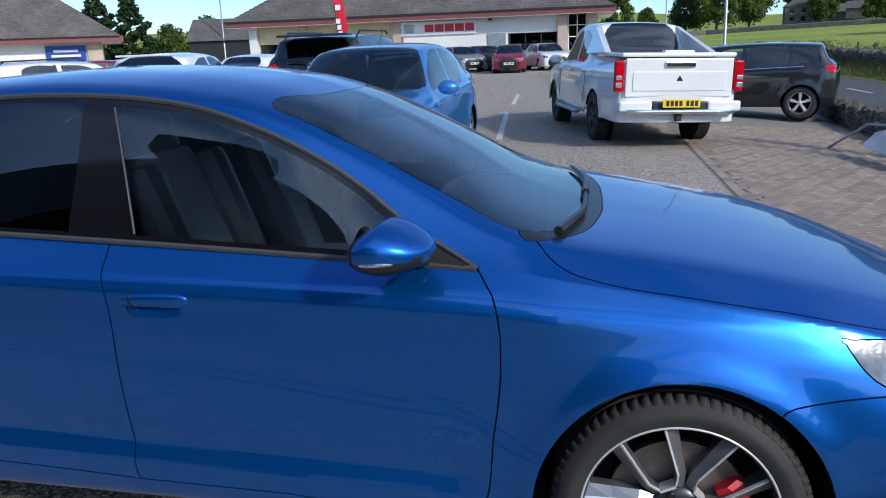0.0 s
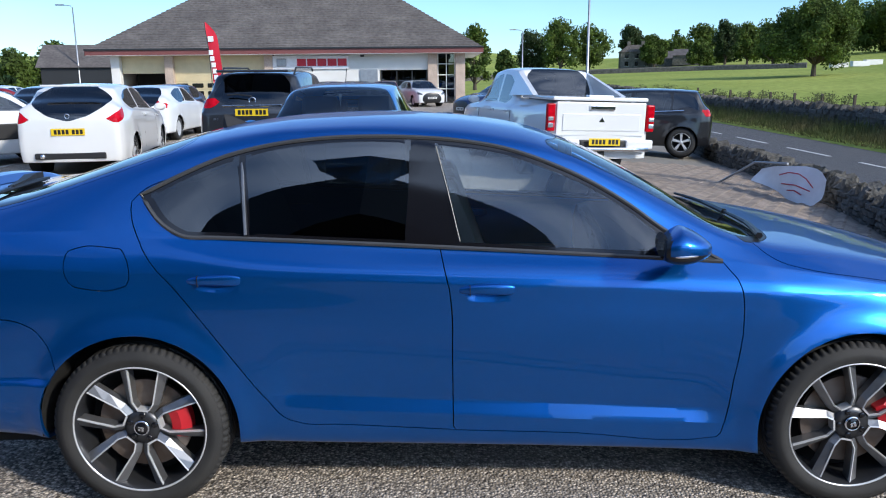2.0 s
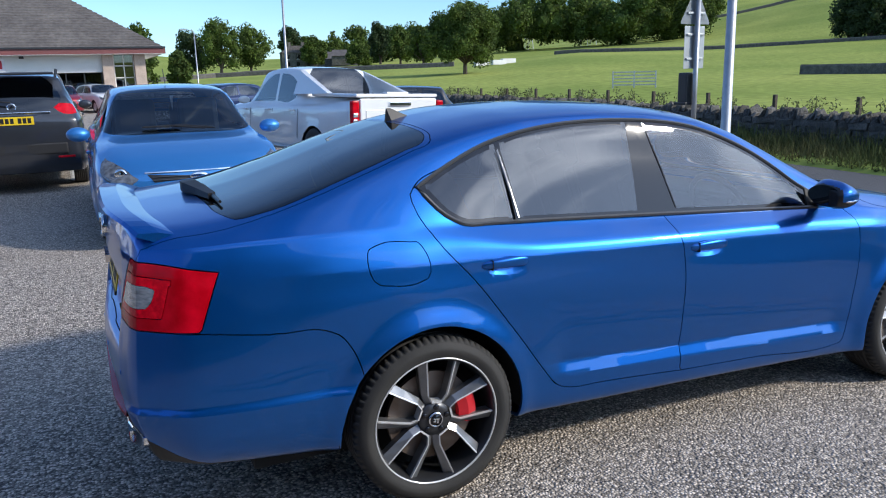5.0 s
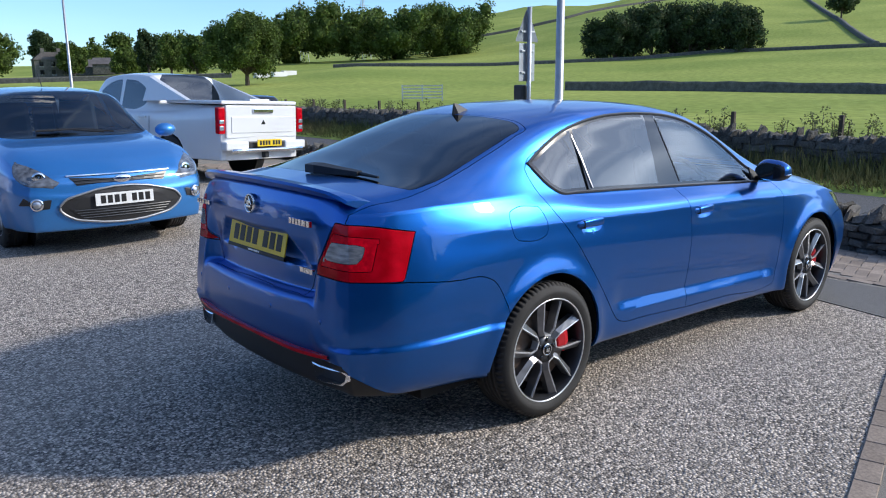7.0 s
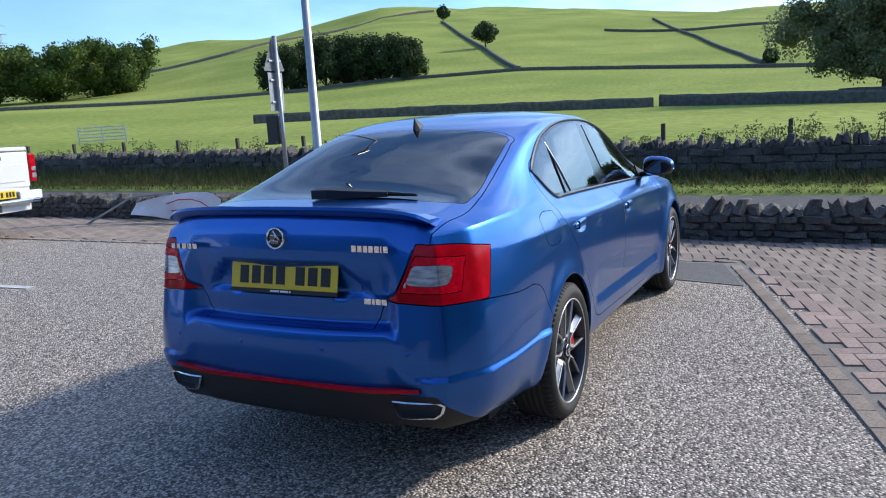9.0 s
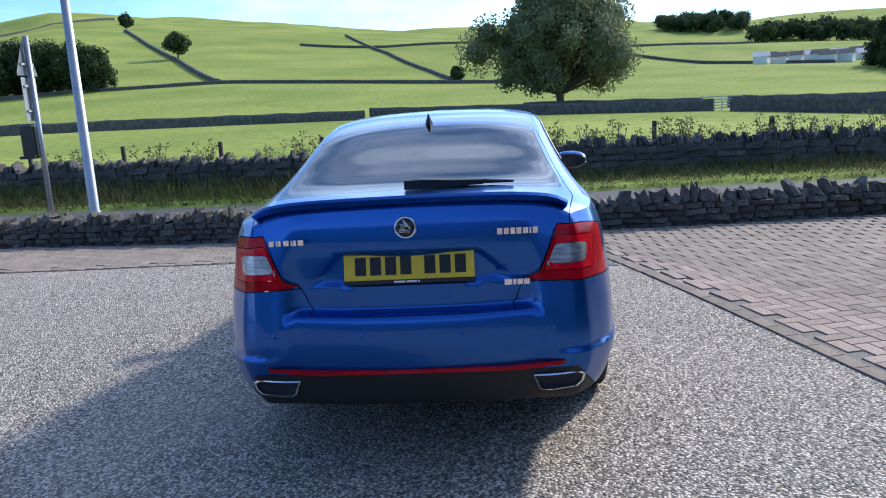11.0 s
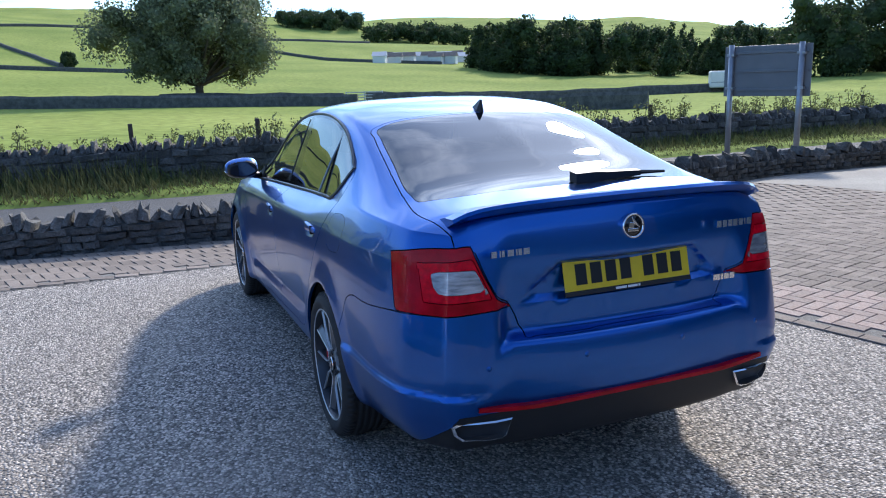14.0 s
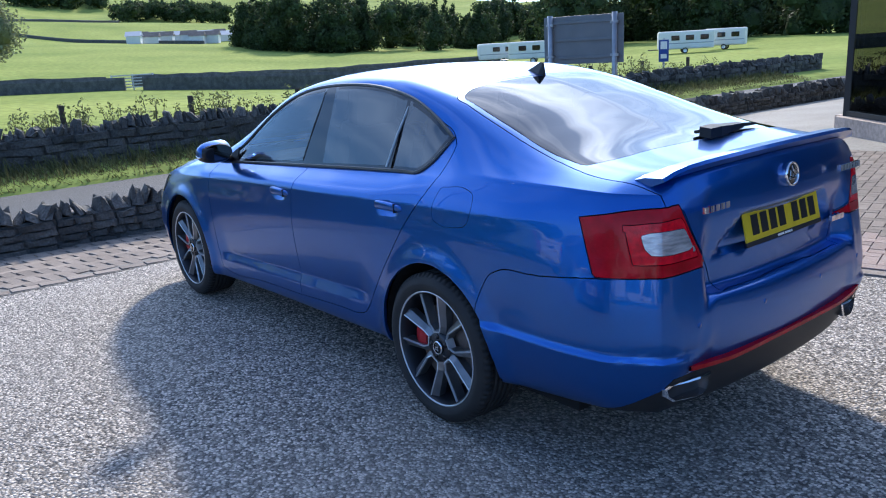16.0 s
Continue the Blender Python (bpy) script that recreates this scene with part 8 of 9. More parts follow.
tube("door_chrome", [(0.9, 0.868, 0.93), (-0.2, 0.874, 0.97), (-1.3, 0.864, 1.01)], 0.010, M["chrome"], mpv, sides=5)

# parked rows towards the showrooms: two plain bodies, copied in other colours
saloon = other_car("parked_car", "dark blue hatchback in the parked row", M["navy"], place(-7.0, 24.0, -88), 2.1, -2.1, 0.89, 2.62, 0.82, 1.05, 1.04, 0.32, 1.48, -1.35, 1.42, -1.95, 1.06, 1.0, (0.96, 1.06), M["glass"], r=0.32,
          side_glass=[[(0.78, 1.0), (0.78, 1.0), (0.40, 1.27), (0.1, 1.37), (-0.28, 1.39), (-0.28, 1.39), (-0.25, 1.03), (-0.25, 1.03)], [(-0.36, 1.39), (-0.36, 1.39), (-0.9, 1.36), (-1.30, 1.2), (-1.15, 1.08), (-0.33, 1.04), (-0.33, 1.04)]],
          rear_glass=[(-0.6, 1.36), (0.5, 1.34), (0.58, 1.10), (-0.6, 1.08)], lamps_r=lamp_mid(0.95, 0.36, 0.55), lamps_f=[(M["clear_lens"], [(0.50, 0.74), (0.50, 0.74), (1.05, 0.86), (1.05, 0.86), (0.95, 0.74), (0.55, 0.67), (0.55, 0.67)]), (M["trim"], [(-0.4, 0.66), (0.42, 0.66), (0.52, 0.45), (0.5, 0.34), (-0.4, 0.34)])], plate_f=(2.19, 0, 0.50), plate_r=(-2.15, 0, 0.75), res=(64, 14, 16), detail=False, group="parked row")


def repaint(src, x, y, heading, mat, label):
    c = copy_thing(src, place(x, y, heading))
    c["label"] = label
    for o in c.children_recursive:
        if o.name.split(".")[0] == "body":
            o.data = o.data.copy()
            o.data.materials.clear()
            o.data.materials.append(mat)
    return c


for x, y, hd, mt, lb in ((-9.2, 23.0, -88, "navy", "navy hatchback with its front to the aisle"), (-8.2, 19.5, 92, "white", "white hatchback in the parked row"), (-13.6, 20.5, 40, "red_paint", "dark red hatchback behind white cars"), (-12.0, 21.5, 92, "silver", "grey hatchback in the parked row"),
                         (-3.1, 41.5, -86, "red_paint", "bright red hatchback outside the showroom"), (-1.2, 43.6, -70, "white", "white hatchback beside the showroom glass"), (-6.3, 44.5, -60, "silver", "silver car outside the showroom"), (-5.0, 46.0, -50, "grey", "dark car outside the showroom"),
                         (-16.5, 26.5, 92, "white", "white car in a back row"), (-19.5, 27, 92, "silver", "silver car in a back row"), (-24, 29, 100, "navy", "blue car in a back row"), (-22, 21, 60, "white", "white car near the side building"),
                         (3.6, 37.0, -150, "black_paint", "black car in a row by the road"), (3.2, 34.0, -150, "navy", "dark blue car in a row by the road"), (3.0, 31.0, -150, "grey", "dark grey car in a row by the road"), (2.6, 28.0, -150, "navy", "dark blue car in a row by the road")):
    repaint(saloon, x, y, hd, M[mt], lb)


# ---- showrooms ----
def hip_roof(name, parent, x0, x1, y0, y1, z0, rise, ridge, over=1.2):
    """A hipped roof in rows of slates: each course laps the one below."""
    a0, a1, b0, b1 = x0 - over, x1 + over, y0 - over, y1 + over
    mx0, mx1, my = a0 + ridge, a1 - ridge, (b0 + b1) / 2
    n = 34
    sides = [((a0, b0), (a1, b0), (mx0, my), (mx1, my)), ((a1, b0), (a1, b1), (mx1, my), (mx1, my)), ((a1, b1), (a0, b1), (mx1, my), (mx0, my)), ((a0, b1), (a0, b0), (mx0, my), (mx0, my))]
    vs, fs = [], []
    for p, q, r, s in sides:
        pp, qq, rr, ss = [np.array((*c, z)) for c, z in ((p, z0), (q, z0), (r, z0 + rise), (s, z0 + rise))]
        for k in range(n):
            t0, t1 = k / n, (k + 1) / n
            a, b = pp + (rr - pp) * t0, qq + (ss - qq) * t0
            c, d = qq + (ss - qq) * min(t1, 1), pp + (rr - pp) * min(t1, 1)
            lift = np.array((0, 0, 0.05))
            o = len(vs)
            vs += [tuple(a + lift), tuple(b + lift), tuple(c), tuple(d), tuple(a), tuple(b)]
            fs += [(o, o + 1, o + 2, o + 3), (o + 4, o + 5, o + 1, o)]
    bm = bmesh.new()
    vv = [bm.verts.new(c) for c in vs]
    for q in fs:
        bm.faces.new([vv[i] for i in q])
    bmesh.ops.remove_doubles(bm, verts=bm.verts, dist=0.002)
    return part(name, bm, M["slate"], parent)


def plain_wall(name, parent, p, q, z0, z1, thick, mat, label=""):
    p, q = Vector((*p, 0)), Vector((*q, 0))
    d = q - p
    a = math.atan2(d.y, d.x)
    return box(name, d.length, thick, z1 - z0, ((p.x + q.x) / 2, (p.y + q.y) / 2, (z0 + z1) / 2), mat, parent, 0.0, label, Matrix.Rotation(a, 4, "Z"))


def showroom():
    h = empty("showroom", Matrix(), "white showroom with a slate hipped roof and maroon fascia", "building")
    y = 49.0
    plain_wall("wall", h, (-21.2, y + 12.0), (1.6, y + 12.0), 0, 3.2, 0.3, M["render_white"])
    plain_wall("wall", h, (-21.35, y + 0.2), (-21.35, y + 12), 0, 3.2, 0.3, M["render_white"])
    plain_wall("wall", h, (1.6, y + 3), (1.6, y + 12), 0, 3.2, 0.3, M["render_white"])
    plain_wall("wall", h, (-10.9, y), (-3.9, y), 0, 3.2, 0.3, M["render_white"])
    plain_wall("wall", h, (-3.9, y), (-0.7, y), 2.15, 3.2, 0.3, M["render_white"])
    for x in (-21.0, -17.55, -11.1):
        box("pier", 0.55, 0.5, 3.2, (x, y - 0.1, 1.6), M["pink_stone"] if x > -20 else M["render_white"], h, 0.02)
    for x in (-0.45, 1.35):
        box("pier", 0.62, 0.6, 3.2, (x, y - 0.15, 1.6), M["pink_stone"], h, 0.02)
    # workshop doors
    d1 = box("garage_door", 2.9, 0.12, 1.15, (-19.25, y + 0.1, 2.62), M["cream"], h, 0.0, "half raised cream roller door")
    # near-black sheet stands in for the shade inside the open doorway
    box("door_opening", 2.9, 0.1, 2.05, (-19.25, y + 2.5, 1.02), M["dark_inside"], h)
    d2 = box("garage_door", 5.9, 0.12, 3.15, (-14.35, y + 0.1, 1.58), M["cream"], h, 0.0, "cream panelled workshop door")
    for k in range(6):
        for zz in (1.25, 0.75):
            box("door_window", 0.72, 0.05, 0.28, (-16.85 + 1.0 * k, y + 0.03, zz), M["gloss_black"], d2, 0.04)
    for zz in (1.02, 1.55, 2.1, 2.65):
        box("door_rib", 5.8, 0.03, 0.03, (-14.35, y + 0.03, zz), M["cream"], d2)
    # shop front glass and the corner bay
    gl = box("shop_window", 3.0, 0.05, 2.1, (-2.3, y + 0.1, 1.08), M["pane"], h)
    for x in (-3.8, -2.8, -1.8, -0.85):
        box("window_frame", 0.07, 0.1, 2.12, (x, y + 0.08, 1.08), M["metal_dark"], gl)
    bay = box("bay_window", 1.3, 0.05, 3.1, (0.45, y + 0.15, 1.6), M["pane"], h)
    for x in (-0.1, 0.45, 1.0):
        box("window_frame", 0.06, 0.1, 3.1, (x, y + 0.1, 1.6), M["render_white"], bay)
    for zz in (0.9, 1.8, 2.5):
        box("window_frame", 1.3, 0.1, 0.06, (0.45, y + 0.1, zz), M["render_white"], bay)
    plain_wall("side_window", h, (1.62, y + 0.2), (1.62, y + 3), 0.1, 3.1, 0.06, M["pane"])
    plain_wall("back_wall", h, (-11, y + 6), (1.4, y + 6), 0, 3.2, 0.2, M["cream"])
    box("shop_floor", 22, 12, 0.05, (-10, y + 6.2, 0.03), M["sand"], h)
    # fascia, gutter, roof
    for p, q in (((-22.5, y - 1.15), (2.75, y - 1.15)), ((2.75, y - 1.15), (2.75, y + 13)), ((-22.5, y + 13), (-22.5, y - 1.15))):
        plain_wall("fascia", h, p, q, 3.18, 3.52, 0.12, M["fascia"])
        plain_wall("gutter", h, (p[0], p[1] - 0.08), (q[0], q[1] - 0.08), 3.48, 3.58, 0.14, M["metal_dark"])
    box("soffit", 25.2, 14.2, 0.06, (-9.88, y + 5.9, 3.19), M["render_white"], h)
    hip_roof("roof", h, -21.3, 1.6, y, y + 12, 3.5, 5.6, 9.0)
    tube("downpipe", [(-10.75, y - 0.22, 3.2), (-10.75, y - 0.22, 0)], 0.05, M["fascia"], h, sides=8)
    box("security_lamp", 0.25, 0.2, 0.14, (-5.0, y - 0.3, 3.05), M["metal_dark"], h, 0.02)
    # red and silver sign: plain shapes instead of a brand
    sg = box("wall_sign", 5.0, 0.10, 0.86, (-8.4, y - 0.22, 2.66), M["white_cloth"], h, 0.02, "white wall sign with red bars")
    for k in range(5):
        box("sign_bar", 0.58, 0.05, 0.46, (-9.1 + 0.66 * k + 0.15, y - 0.29, 2.66), M["red_sign"], sg, 0.03)
    box("sign_bar", 0.62, 0.05, 0.50, (-10.25, y - 0.29, 2.66), M["metal"], sg, 0.06)
    pn = box("entrance_panel", 1.15, 0.08, 1.9, (-4.6, y - 0.2, 1.25), M["metal"], h, 0.02)
    box("sign_bar", 0.4, 0.05, 0.3, (-4.6, y - 0.26, 0.8), M["white_cloth"], pn, 0.02)
    return h


showroom()


def side_building():
    h = empty("side_building", Matrix(), "white single-storey workshop with a dark slate roof and blue sign", "building")
    # its near corner lies beyond the parked white cars
    ox, oy, a = -28.9, 44.6, radians(32)
    h.matrix_world = Matrix.Translation((ox, oy, 0)) @ Matrix.Rotation(a, 4, "Z")
    box("wall", 14, 0.3, 2.6, (-7.6, 0.15, 1.3), M["render_white"], h)
    box("wall", 0.3, 10, 2.6, (-0.8, 5.2, 1.3), M["render_white"], h)
    box("corner_pier", 0.9, 0.4, 2.6, (-1.0, 0.0, 1.3), M["pink_stone"], h, 0.02)
    box("fascia", 15.5, 0.12, 0.34, (-7.0, -0.95, 2.75), M["fascia"], h)
    box("fascia", 0.12, 11, 0.34, (0.7, 4.5, 2.75), M["fascia"], h)
    box("soffit", 15.5, 11.5, 0.05, (-7.0, 4.8, 2.62), M["render_white"], h)
    sg = box("wall_sign", 2.3, 0.08, 0.95, (-2.7, -0.1, 1.95), M["blue_sign"], h, 0.02, "blue wall sign with pale bars")
    for zz, wd in ((2.1, 1.4), (1.8, 1.7)):
        box("sign_bar", wd, 0.04, 0.14, (-2.7, -0.16, zz), M["white_cloth"], sg, 0.01)
    hip_roof("roof", h, -14.5, -0.8, 0.2, 9.5, 2.92, 4.6, 6.5, 1.4)
    return h


side_building()


def corner_showroom():
    """The near showroom: a glazed corner on a stone plinth, with a broad eave."""
    h = empty("corner_showroom", Matrix(), "glazed showroom corner on a low stone plinth with a broad eave", "building")
    pts = [(1.45, -8.95), (-1.3, -6.9), (-13.0, -9.2), (-13.0, -19.0), (1.45, -19.0)]
    for k in range(5):
        p, q = pts[k], pts[(k + 1) % 5]
        plain_wall("plinth", h, p, q, -0.1, 0.24, 0.36, M["pink_stone"])
        glazed = k in (0, 1, 4)
        if glazed:
            plain_wall("pane", h, p, q, 0.24, 4.3, 0.03, M["pane"])
            d = (Vector(q) - Vector(p))
            n = max(2, int(d.length / 1.5))
            for j in range(n + 1):
                c = Vector(p) + d * j / n
                box("mullion", 0.10, 0.10, 4.1, (c.x, c.y, 2.28), M["metal_dark"], h, 0.01)
            for zz in (0.28, 2.6, 4.25):
                plain_wall("transom", h, p, q, zz - 0.035, zz + 0.035, 0.08, M["metal_dark"])
        else:
            plain_wall("wall", h, p, q, 0.24, 4.3, 0.3, M["render_white"])
    cx, cy = -5.0, -13.0
    out = [Vector((x + (0.3 if x > cx else -0.9), y + (0.75 if y > cy else -0.9))) for x, y in pts]
    v = [(p.x, p.y, z) for z in (4.3, 5.3) for p in out] + [(-3.0, -13.0, 8.4), (-9.0, -13.5, 8.4)]
    f = [(4, 3, 2, 1, 0)] + [(k, (k + 1) % 5, 5 + (k + 1) % 5, 5 + k) for k in range(5)]
    mesh_object("eave", v[:10], f, M["metal_dark"], h, label="deep dark fascia")
    mesh_object("roof", v[5:], [(0, 1, 5), (1, 2, 6, 5), (2, 3, 6), (3, 4, 5, 6), (4, 0, 5)], M["slate"], h)
    box("shop_floor", 13.5, 9.5, 0.06, (-5.9, -14.2, 0.2), M["sand"], h)
    box("back_wall", 13.0, 0.2, 4.0, (-5.9, -16.0, 2.25), M["cream"], h)
    box("display_panel", 1.2, 0.08, 0.5, (0.6, -9.3, 2.4), M["caliper"], h, 0.01, "orange-red display panel", Matrix.Rotation(radians(-40), 4, "Z"))
    return h


corner_showroom()


# unseen wall, added so the tailgate reflects it instead of bright low sky
west = box("wall_west", 0.3, 42, 5.2, (-21, 1, 2.6), M["metal_dark"], None)
tagged(west, "unseen plain dark wall added to darken reflections in the car", "wall", kind="structure")


# ---- street furniture ----
def sign_post():
    s = empty("sign_post", Matrix.Translation((7.23, 7.30, gz(7.23) + 0.1)), "galvanised post with the grey backs of two road signs", "road sign")
    tube("pole", [(0, 0, -0.15), (0, 0, 3.25)], 0.044, M["metal"], s, sides=14)
    a = Matrix.Rotation(radians(6), 4, "Z")
    t = bmesh.new()
    c = [(-0.34, 0, 2.62), (0.34, 0, 2.62), (0.34, 0, 2.66), (0.03, 0, 3.20), (-0.03, 0, 3.20), (-0.34, 0, 2.66)]
    f0 = t.faces.new([t.verts.new((x, 0.055, z)) for x, _, z in c])
    bmesh.ops.solidify(t, geom=[f0], thickness=0.006)
    bmesh.ops.transform(t, matrix=a, verts=t.verts)
    part("triangle_plate", t, M["metal"], s, "grey back of a triangular sign")
    box("lower_plate", 0.48, 0.006, 0.70, a @ Vector((0, 0.055, 2.24)), M["metal"], s, 0.002, "grey back of a rectangular plate", a)
    for z in (2.80, 2.45, 2.05):
        box("clamp", 0.40, 0.03, 0.035, a @ Vector((0, 0.04, z)), M["metal"], s, 0.004, turn=a)
    sb = box("signal_box", 0.20, 0.20, 0.55, (-0.05, 0.16, 1.55), M["metal_dark"], s, 0.03, "small dark signal box", a)
    box("box_hood", 0.24, 0.26, 0.05, (-0.06, 0.18, 1.30), M["metal_dark"], sb, 0.01, turn=a)
    tube("base_collar", [(0, 0, 0.0), (0, 0, 0.12), (0, 0, 0.2)], 0.07, M["metal"], s, sides=14, radii=[0.085, 0.08, 0.05])
    return s


def lamp_column(x, y, h, z0, label, arm=True, r=0.07, lean=0.0):
    s = empty("street_lamp", Matrix.Translation((x, y, z0)) @ Matrix.Rotation(lean, 4, "Y"), label, "street lamp", "lamp columns")
    tube("column", [(0, 0, -0.1), (0, 0, 0.9), (0, 0, 1.0), (0, 0, h)], r, M["metal"], s, sides=14, radii=[r * 1.55, r * 1.55, r, r * 0.62])
    if arm:
        tube("arm", [(0, 0, h - 0.02), (-0.1, 0, h + 0.12), (-0.7, 0, h + 0.2)], 0.03, M["metal"], s, sides=8)
        box("lamp_head", 0.6, 0.2, 0.10, (-0.95, 0, h + 0.2), M["metal"], s, 0.03)
    return s


sign_post()
lamp_column(7.24, 6.55, 8.0, gz(7.24) - 0.55, "tall galvanised lamp column beside a stone wall", r=0.085)
lamp_column(7.3, 36.3, 8.0, -0.3, "tall grey lamp column by the road")
lamp_column(8.0, 73.0, 6.0, -0.2, "distant grey lamp column by the road")
lamp_column(-27.5, 58.0, 7.0, 0, "grey lamp column behind the car park")


def road_sign_back():
    s = empty("direction_sign", Matrix(), "grey back of a large direction sign on two posts", "road sign")
    a, b = Vector((8.36, -9.99, 0)), Vector((6.80, -10.55, 0))
    ang = math.atan2(b.y - a.y, b.x - a.x)
    mid = (a + b) / 2
    ex = (b - a).normalized()
    turn = Matrix.Rotation(ang, 4, "Z")
    box("panel", (b - a).length + 0.10, 0.02, 0.98, (mid.x, mid.y, 1.48), M["sign_grey"], s, 0.004, "grey sign back", turn)
    n = Vector((ex.y, -ex.x, 0)) * (1 if Vector((ex.y, -ex.x, 0)).dot(Vector((-1, 1, 0))) > 0 else -1)
    for p in (a + ex * 0.12, b - ex * 0.12):
        q = p + n * 0.07
        tube("post", [(q.x, q.y, -0.6), (q.x, q.y, 2.0)], 0.055, M["metal"], s, sides=12)
        for z in (1.15, 1.8):
            box("clamp", 0.16, 0.10, 0.05, (q.x, q.y, z), M["metal"], s, 0.005, turn=turn)
    for z in (1.12, 1.48, 1.84):
        c = mid + n * 0.025
        box("rail", (b - a).length, 0.03, 0.05, (c.x, c.y, z), M["sign_grey"], s, 0.004, turn=turn)
    return s


road_sign_back()


def blue_sign():
    s = empty("parking_sign", Matrix.Translation((14.6, -22.8, -0.7)) @ Matrix.Rotation(radians(-54), 4, "Z"), "small blue and white roadside sign on a post", "road sign")
    tube("post", [(0, 0, 0), (0, 0, 2.0)], 0.04, M["metal"], s, sides=10)
    pl = box("plate", 0.03, 0.36, 0.80, (-0.05, 0, 1.55), M["blue_sign"], s, 0.006)
    box("sign_bar", 0.01, 0.24, 0.28, (-0.07, 0, 1.75), M["white_cloth"], pl, 0.004)
    box("sign_bar", 0.01, 0.22, 0.16, (-0.07, 0, 1.35), M["white_cloth"], pl, 0.004)


blue_sign()


def caravan(az, r, length, label, heading=0.0):
    x, y = pol(az, r, (-3.8, 2.7))
    z = terrain(x, y)
    c = empty("caravan", Matrix.Translation((x, y, z)) @ Matrix.Rotation(radians(az + 90 + heading), 4, "Z"), label, "caravan", "caravans")
    bm = box_bm(length, 2.3, 2.0, (0, 0, 1.5), 0.22)
    part("body", bm, M["render_white"], c)
    for k in range(max(2, int(length / 1.7))):
        for sg in (-1, 1):
            box("window", 0.9, 0.04, 0.55, (-length / 2 + 1.1 + 1.6 * k, sg * 1.155, 1.75), M["gloss_black"], c, 0.06)
    box("stripe", length * 0.96, 2.33, 0.10, (0, 0, 1.15), M["silver"], c, 0.02)
    for sg in (-1, 1):
        simple_wheel(c, 0.1, sg * 1.05, 0.33, 0.33, sg)
    tube("drawbar", [(length / 2, 0, 0.5), (length / 2 + 1.1, 0, 0.5)], 0.06, M["metal_dark"], c, sides=6)
    return c


caravan(-43.2, 104, 6.5, "white touring caravan parked in a field", 8)
caravan(-45.4, 96, 6.0, "white motor caravan parked in a field", -6)
caravan(-55.6, 98, 6.2, "white touring caravan parked near trees", 5)
caravan(-58.2, 104, 4.6, "small white touring caravan near trees", -8)


def farmhouse():
    x, y = pol(76.0, 215, (-0.5, -3.6))
    z = terrain(x, y)
    h = empty("farmhouse", Matrix.Translation((x, y, z)) @ Matrix.Rotation(radians(-8), 4, "Z"), "grey stone farmhouse with a slate roof and chimneys", "house")
    box("wall", 8.0, 6.0, 4.2, (0, 0, 2.1), M["stone_many"], h)
    hip_roof("roof", h, -4.0, 4.0, -3, 3, 4.2, 1.9, 2.4, 0.3)
    for sx in (-3.2, 3.2):
        box("chimney", 0.8, 0.8, 1.6, (sx * 0.55, 0, 6.2), M["stone_many"], h)
    for k in range(3):
        for zz in (1.3, 3.2):
            w = box("window", 0.85, 0.08, 1.1, (-2.5 + 2.5 * k, -3.02, zz), M["gloss_black"], h)
            box("window_sill", 1.0, 0.12, 0.08, (-2.5 + 2.5 * k, -3.04, zz - 0.6), M["render_white"], w)
    return h


farmhouse()


def barn(az, r, sx, sy, hgt, eye, label, mat, roof):
    x, y = pol(az, r, eye)
    h = empty("farm_barn", Matrix.Translation((x, y, terrain(x, y))) @ Matrix.Rotation(radians(az + 80), 4, "Z"), label, "barn", "farm buildings")
    box("wall", sx, sy, hgt, (0, 0, hgt / 2), mat, h)
    a, b = sx / 2 + 0.3, sy / 2 + 0.3
    mesh_object("roof", [(-a, -b, hgt), (a, -b, hgt), (a, 0, hgt + sy * 0.3), (-a, 0, hgt + sy * 0.3), (a, b, hgt), (-a, b, hgt)], [(0, 1, 2, 3), (3, 2, 4, 5), (1, 4, 2), (0, 3, 5)], roof, h)
    return h


barn(73.5, 240, 13, 7, 2.2, (-0.5, -3.6), "low grey farm building behind a field", M["stone_many"], M["slate"])
barn(72.3, 232, 9, 6, 2.6, (-0.5, -3.6), "low grey farm building behind a field", M["stone_many"], M["slate"])
barn(113.5, 70, 8, 6, 2.6, (1, -3), "dark low building behind the car park", M["metal_dark"], M["slate"])
rnd_v = random.Random(31)
for k in range(13):
    az = -17.6 - 0.5 * k
    barn(az, 262 + rnd_v.uniform(-14, 14), rnd_v.uniform(3.6, 5.4), 4.5, rnd_v.uniform(1.8, 2.6), (-5, 0.5), "white village house with a grey roof", M["render_white"], M["slate"] if k % 3 else M["metal"])


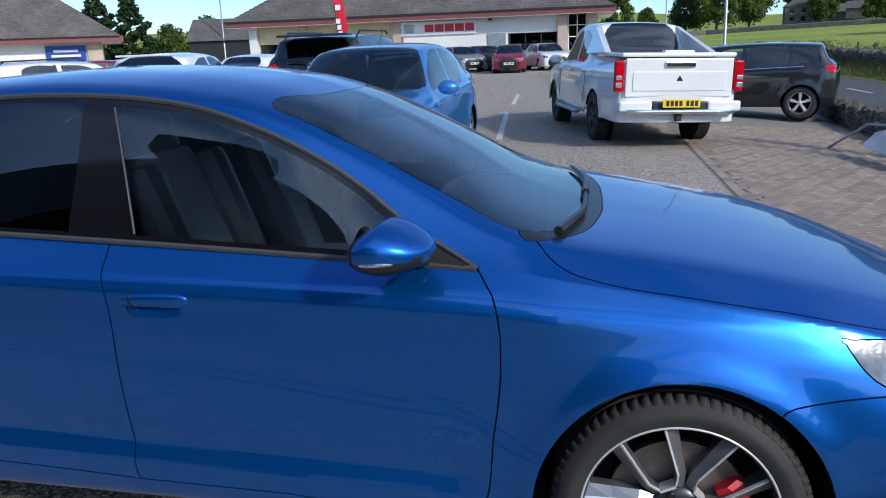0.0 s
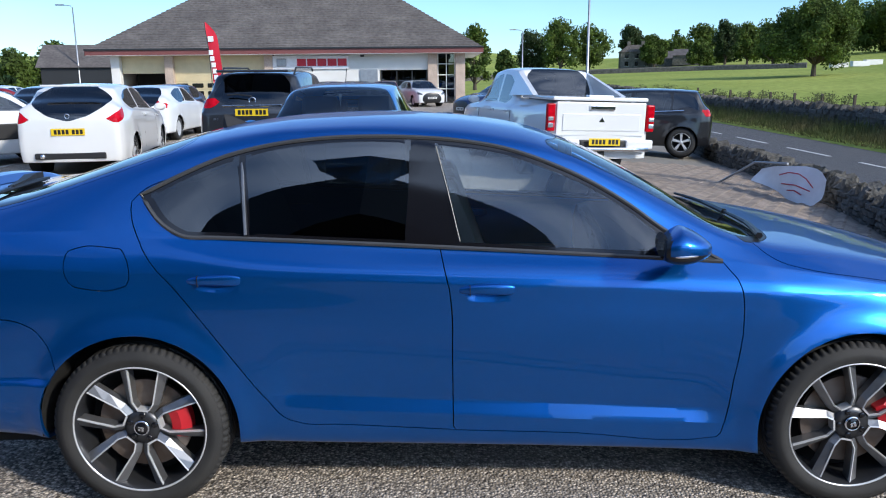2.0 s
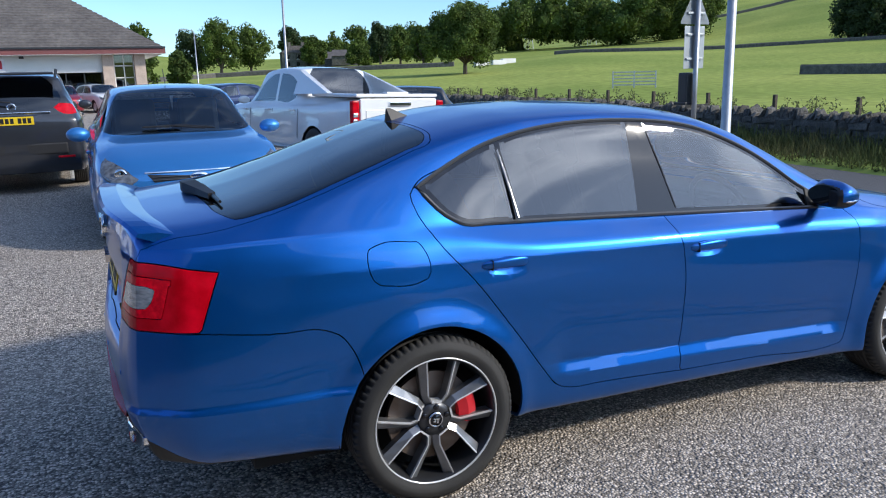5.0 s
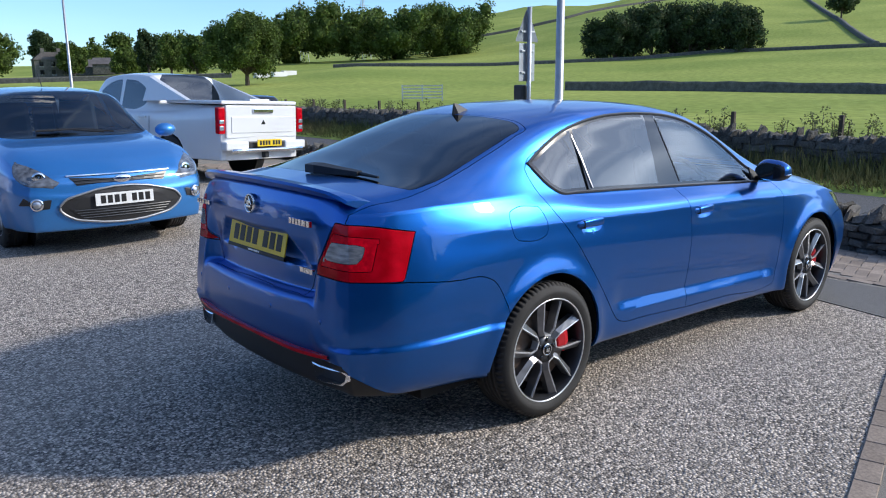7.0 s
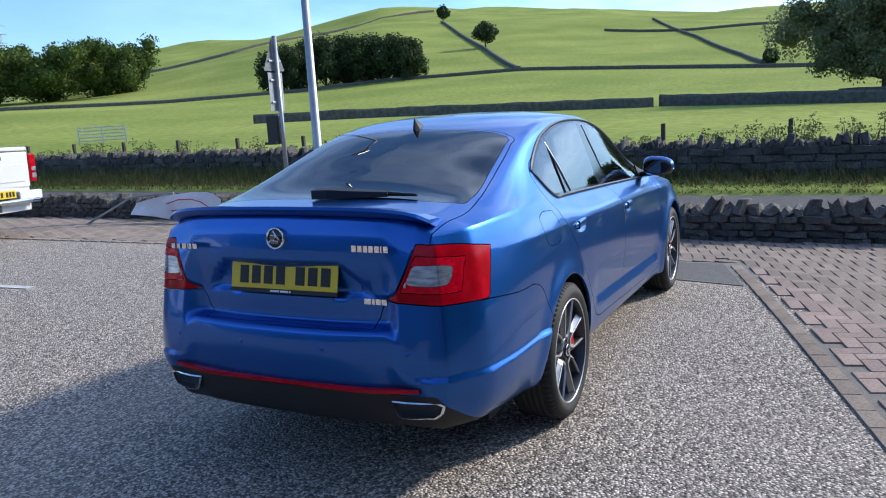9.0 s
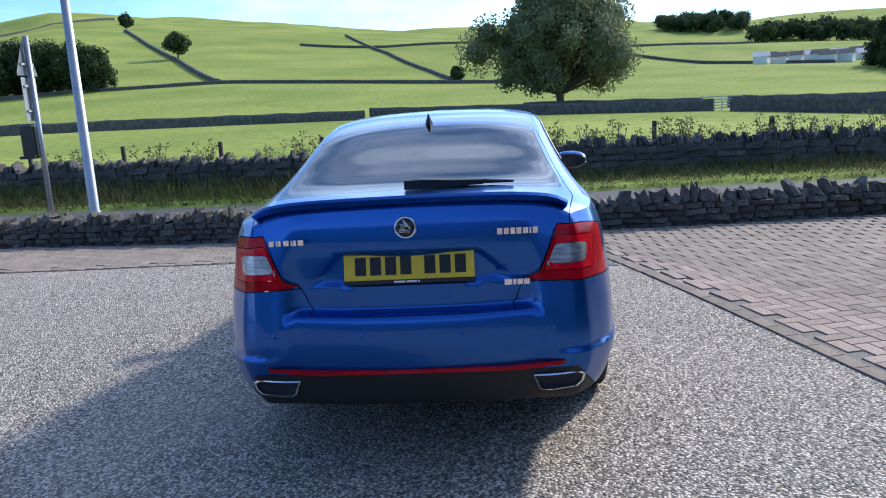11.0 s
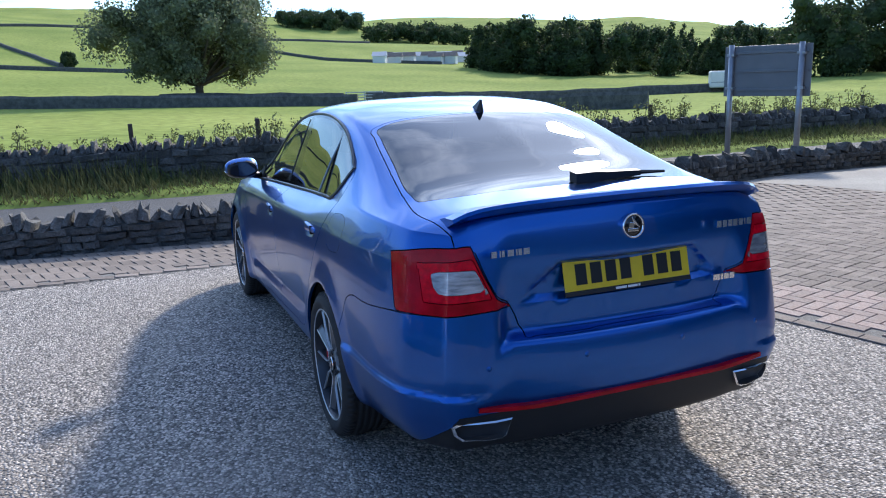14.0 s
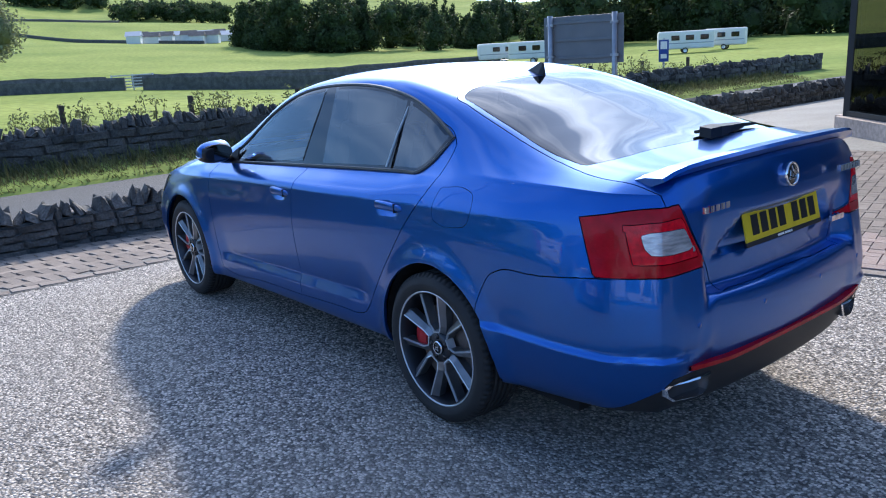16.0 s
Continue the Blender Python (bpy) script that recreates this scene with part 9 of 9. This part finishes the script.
def feather_flag():
    s = empty("feather_flag", Matrix.Translation((-12.9, 42.0, 0)), "tall red feather flag on a thin pole outside a workshop", "banner")
    tube("pole", [(0, 0, 0), (-0.1, 0, 3.2), (-0.22, 0, 4.3), (-0.26, 0, 4.75)], 0.025, M["metal_dark"], s, sides=6)
    v, f = [], []
    for k in range(15):
        t = k / 14
        z = 1.45 + 3.3 * t
        wd = 0.62 if t < 0.75 else 0.62 - 0.50 * ((t - 0.75) / 0.25) ** 1.6
        sh = -0.30 * t ** 1.4
        v += [(sh + 0.02, 0.02 * math.sin(5 * t), z), (sh + wd * 0.5, 0.05 * math.sin(7 * t + 1), z), (sh + wd, 0.03 * math.sin(6 * t + 2), z)]
    for k in range(14):
        for j in range(2):
            a = 3 * k + j
            f.append((a, a + 1, a + 4, a + 3))
    cl = mesh_object("cloth", v, f, M["red_cloth"], s, True)
    for k in range(5):
        box("banner_bar", 0.24, 0.02, 0.26, (0.22 - 0.05 * k, -0.06, 1.75 + 0.34 * k), M["white_cloth"], cl, 0.01)
    box("banner_bar", 0.30, 0.02, 0.30, (0.05, -0.06, 3.85), M["white_cloth"], cl, 0.03)
    return s


feather_flag()


def fallen_banner():
    x, y = 5.30, 8.0
    s = empty("fallen_banner", Matrix.Translation((x, y, gz(x))), "white feather banner lying on its side against a stone wall", "banner")
    tube("pole", [(-0.75, 1.75, 0.02), (-0.47, 0.80, 0.50), (-0.34, -0.05, 0.56)], 0.018, M["metal"], s, sides=6)
    v, f = [], []
    for i in range(13):
        t = i / 12
        base = Vector((-0.45, 0.80, 0.30)).lerp(Vector((-0.20, -0.92, 0.30)), t)
        hgt = (0.18 + 0.36 * min(1, t * 1.5)) * math.sqrt(1 - 0.75 * max(0, (t - 0.8) / 0.2) ** 2)
        for j in range(6):
            u = j / 5 - 0.5
            v.append(tuple(base + Vector((0.10 * u + 0.03 * math.sin(9 * t + 3 * u), 0, hgt * u + 0.02 * math.sin(6 * t)))))
    for i in range(12):
        for j in range(5):
            a = i * 6 + j
            f.append((a, a + 1, a + 7, a + 6))
    cl = mesh_object("cloth", v, f, M["white_cloth"], s, True)
    for a, b in (((0.42, 0.38), (0.70, 0.45)), ((0.46, 0.26), (0.86, 0.24)), ((0.70, 0.45), (0.90, 0.30)), ((0.55, 0.18), (0.75, 0.16))):
        p, q = [Vector((-0.45 + 0.25 * t - 0.05, 0.80 - 1.72 * t, z)) for t, z in (a, b)]
        tube("banner_mark", [p, (p + q) / 2 + Vector((0, 0, 0.03)), q], 0.009, M["red_sign"], cl, sides=5)
    return s


fallen_banner()


def field_gate(az, r, eye):
    x, y = pol(az, r, eye)
    g = empty("field_gate", Matrix.Translation((x, y, terrain(x, y))) @ Matrix.Rotation(radians(az + 90), 4, "Z"), "pale wooden five-bar field gate", "gate", "field gates")
    for k in range(5):
        box("bar", 3.2, 0.05, 0.09, (0, 0, 0.25 + 0.24 * k), M["white_line"], g, 0.01)
    for x in (-1.6, 0, 1.6):
        box("upright", 0.1, 0.08, 1.3, (x, 0, 0.65), M["white_line"], g, 0.01)
    return g


field_gate(50.0, 64, (-4.5, -2.7))
field_gate(-16.9, 71, (-4.5, 1.9))
for az, r in ((62.9, 140), (61.7, 138), (61.0, 142)):
    x, y = pol(az, r, (-1.3, -3.5))
    tr = box("feed_trough", 2.6, 1.0, 0.8, (x, y, terrain(x, y) + 0.4), M["render_white"], None, 0.05)
    tagged(tr, "pale feed trough standing in pasture", "trough", "troughs")


def pylon(az, r, h):
    x, y = pol(az, r, (-4.5, -2.7))
    z = terrain(x, y)
    p = empty("pylon", Matrix.Translation((x, y, z)), "grey lattice electricity pylon behind woodland", "pylon", "pylons")
    for sx, sy in ((-1, -1), (1, -1), (1, 1), (-1, 1)):
        tube("leg", [(2.2 * sx, 2.2 * sy, 0), (0.5 * sx, 0.5 * sy, h * 0.7), (0.2 * sx, 0.2 * sy, h)], 0.10, M["metal"], p, sides=4)
    for k in range(9):
        t, t2 = k / 9, (k + 1) / 9
        w0, w1 = 2.2 - 1.9 * t, 2.2 - 1.9 * t2
        for s in (-1, 1):
            tube("brace", [(-w0 * s, -w0, h * t), (w1 * s, -w1, h * t2)], 0.06, M["metal"], p, sides=4)
    for zz in (0.72, 0.82, 0.92):
        tube("cross_arm", [(-3, 0, h * zz), (3, 0, h * zz)], 0.10, M["metal"], p, sides=4)


pylon(58.9, 330, 26)
pylon(54.6, 330, 30)


paving()
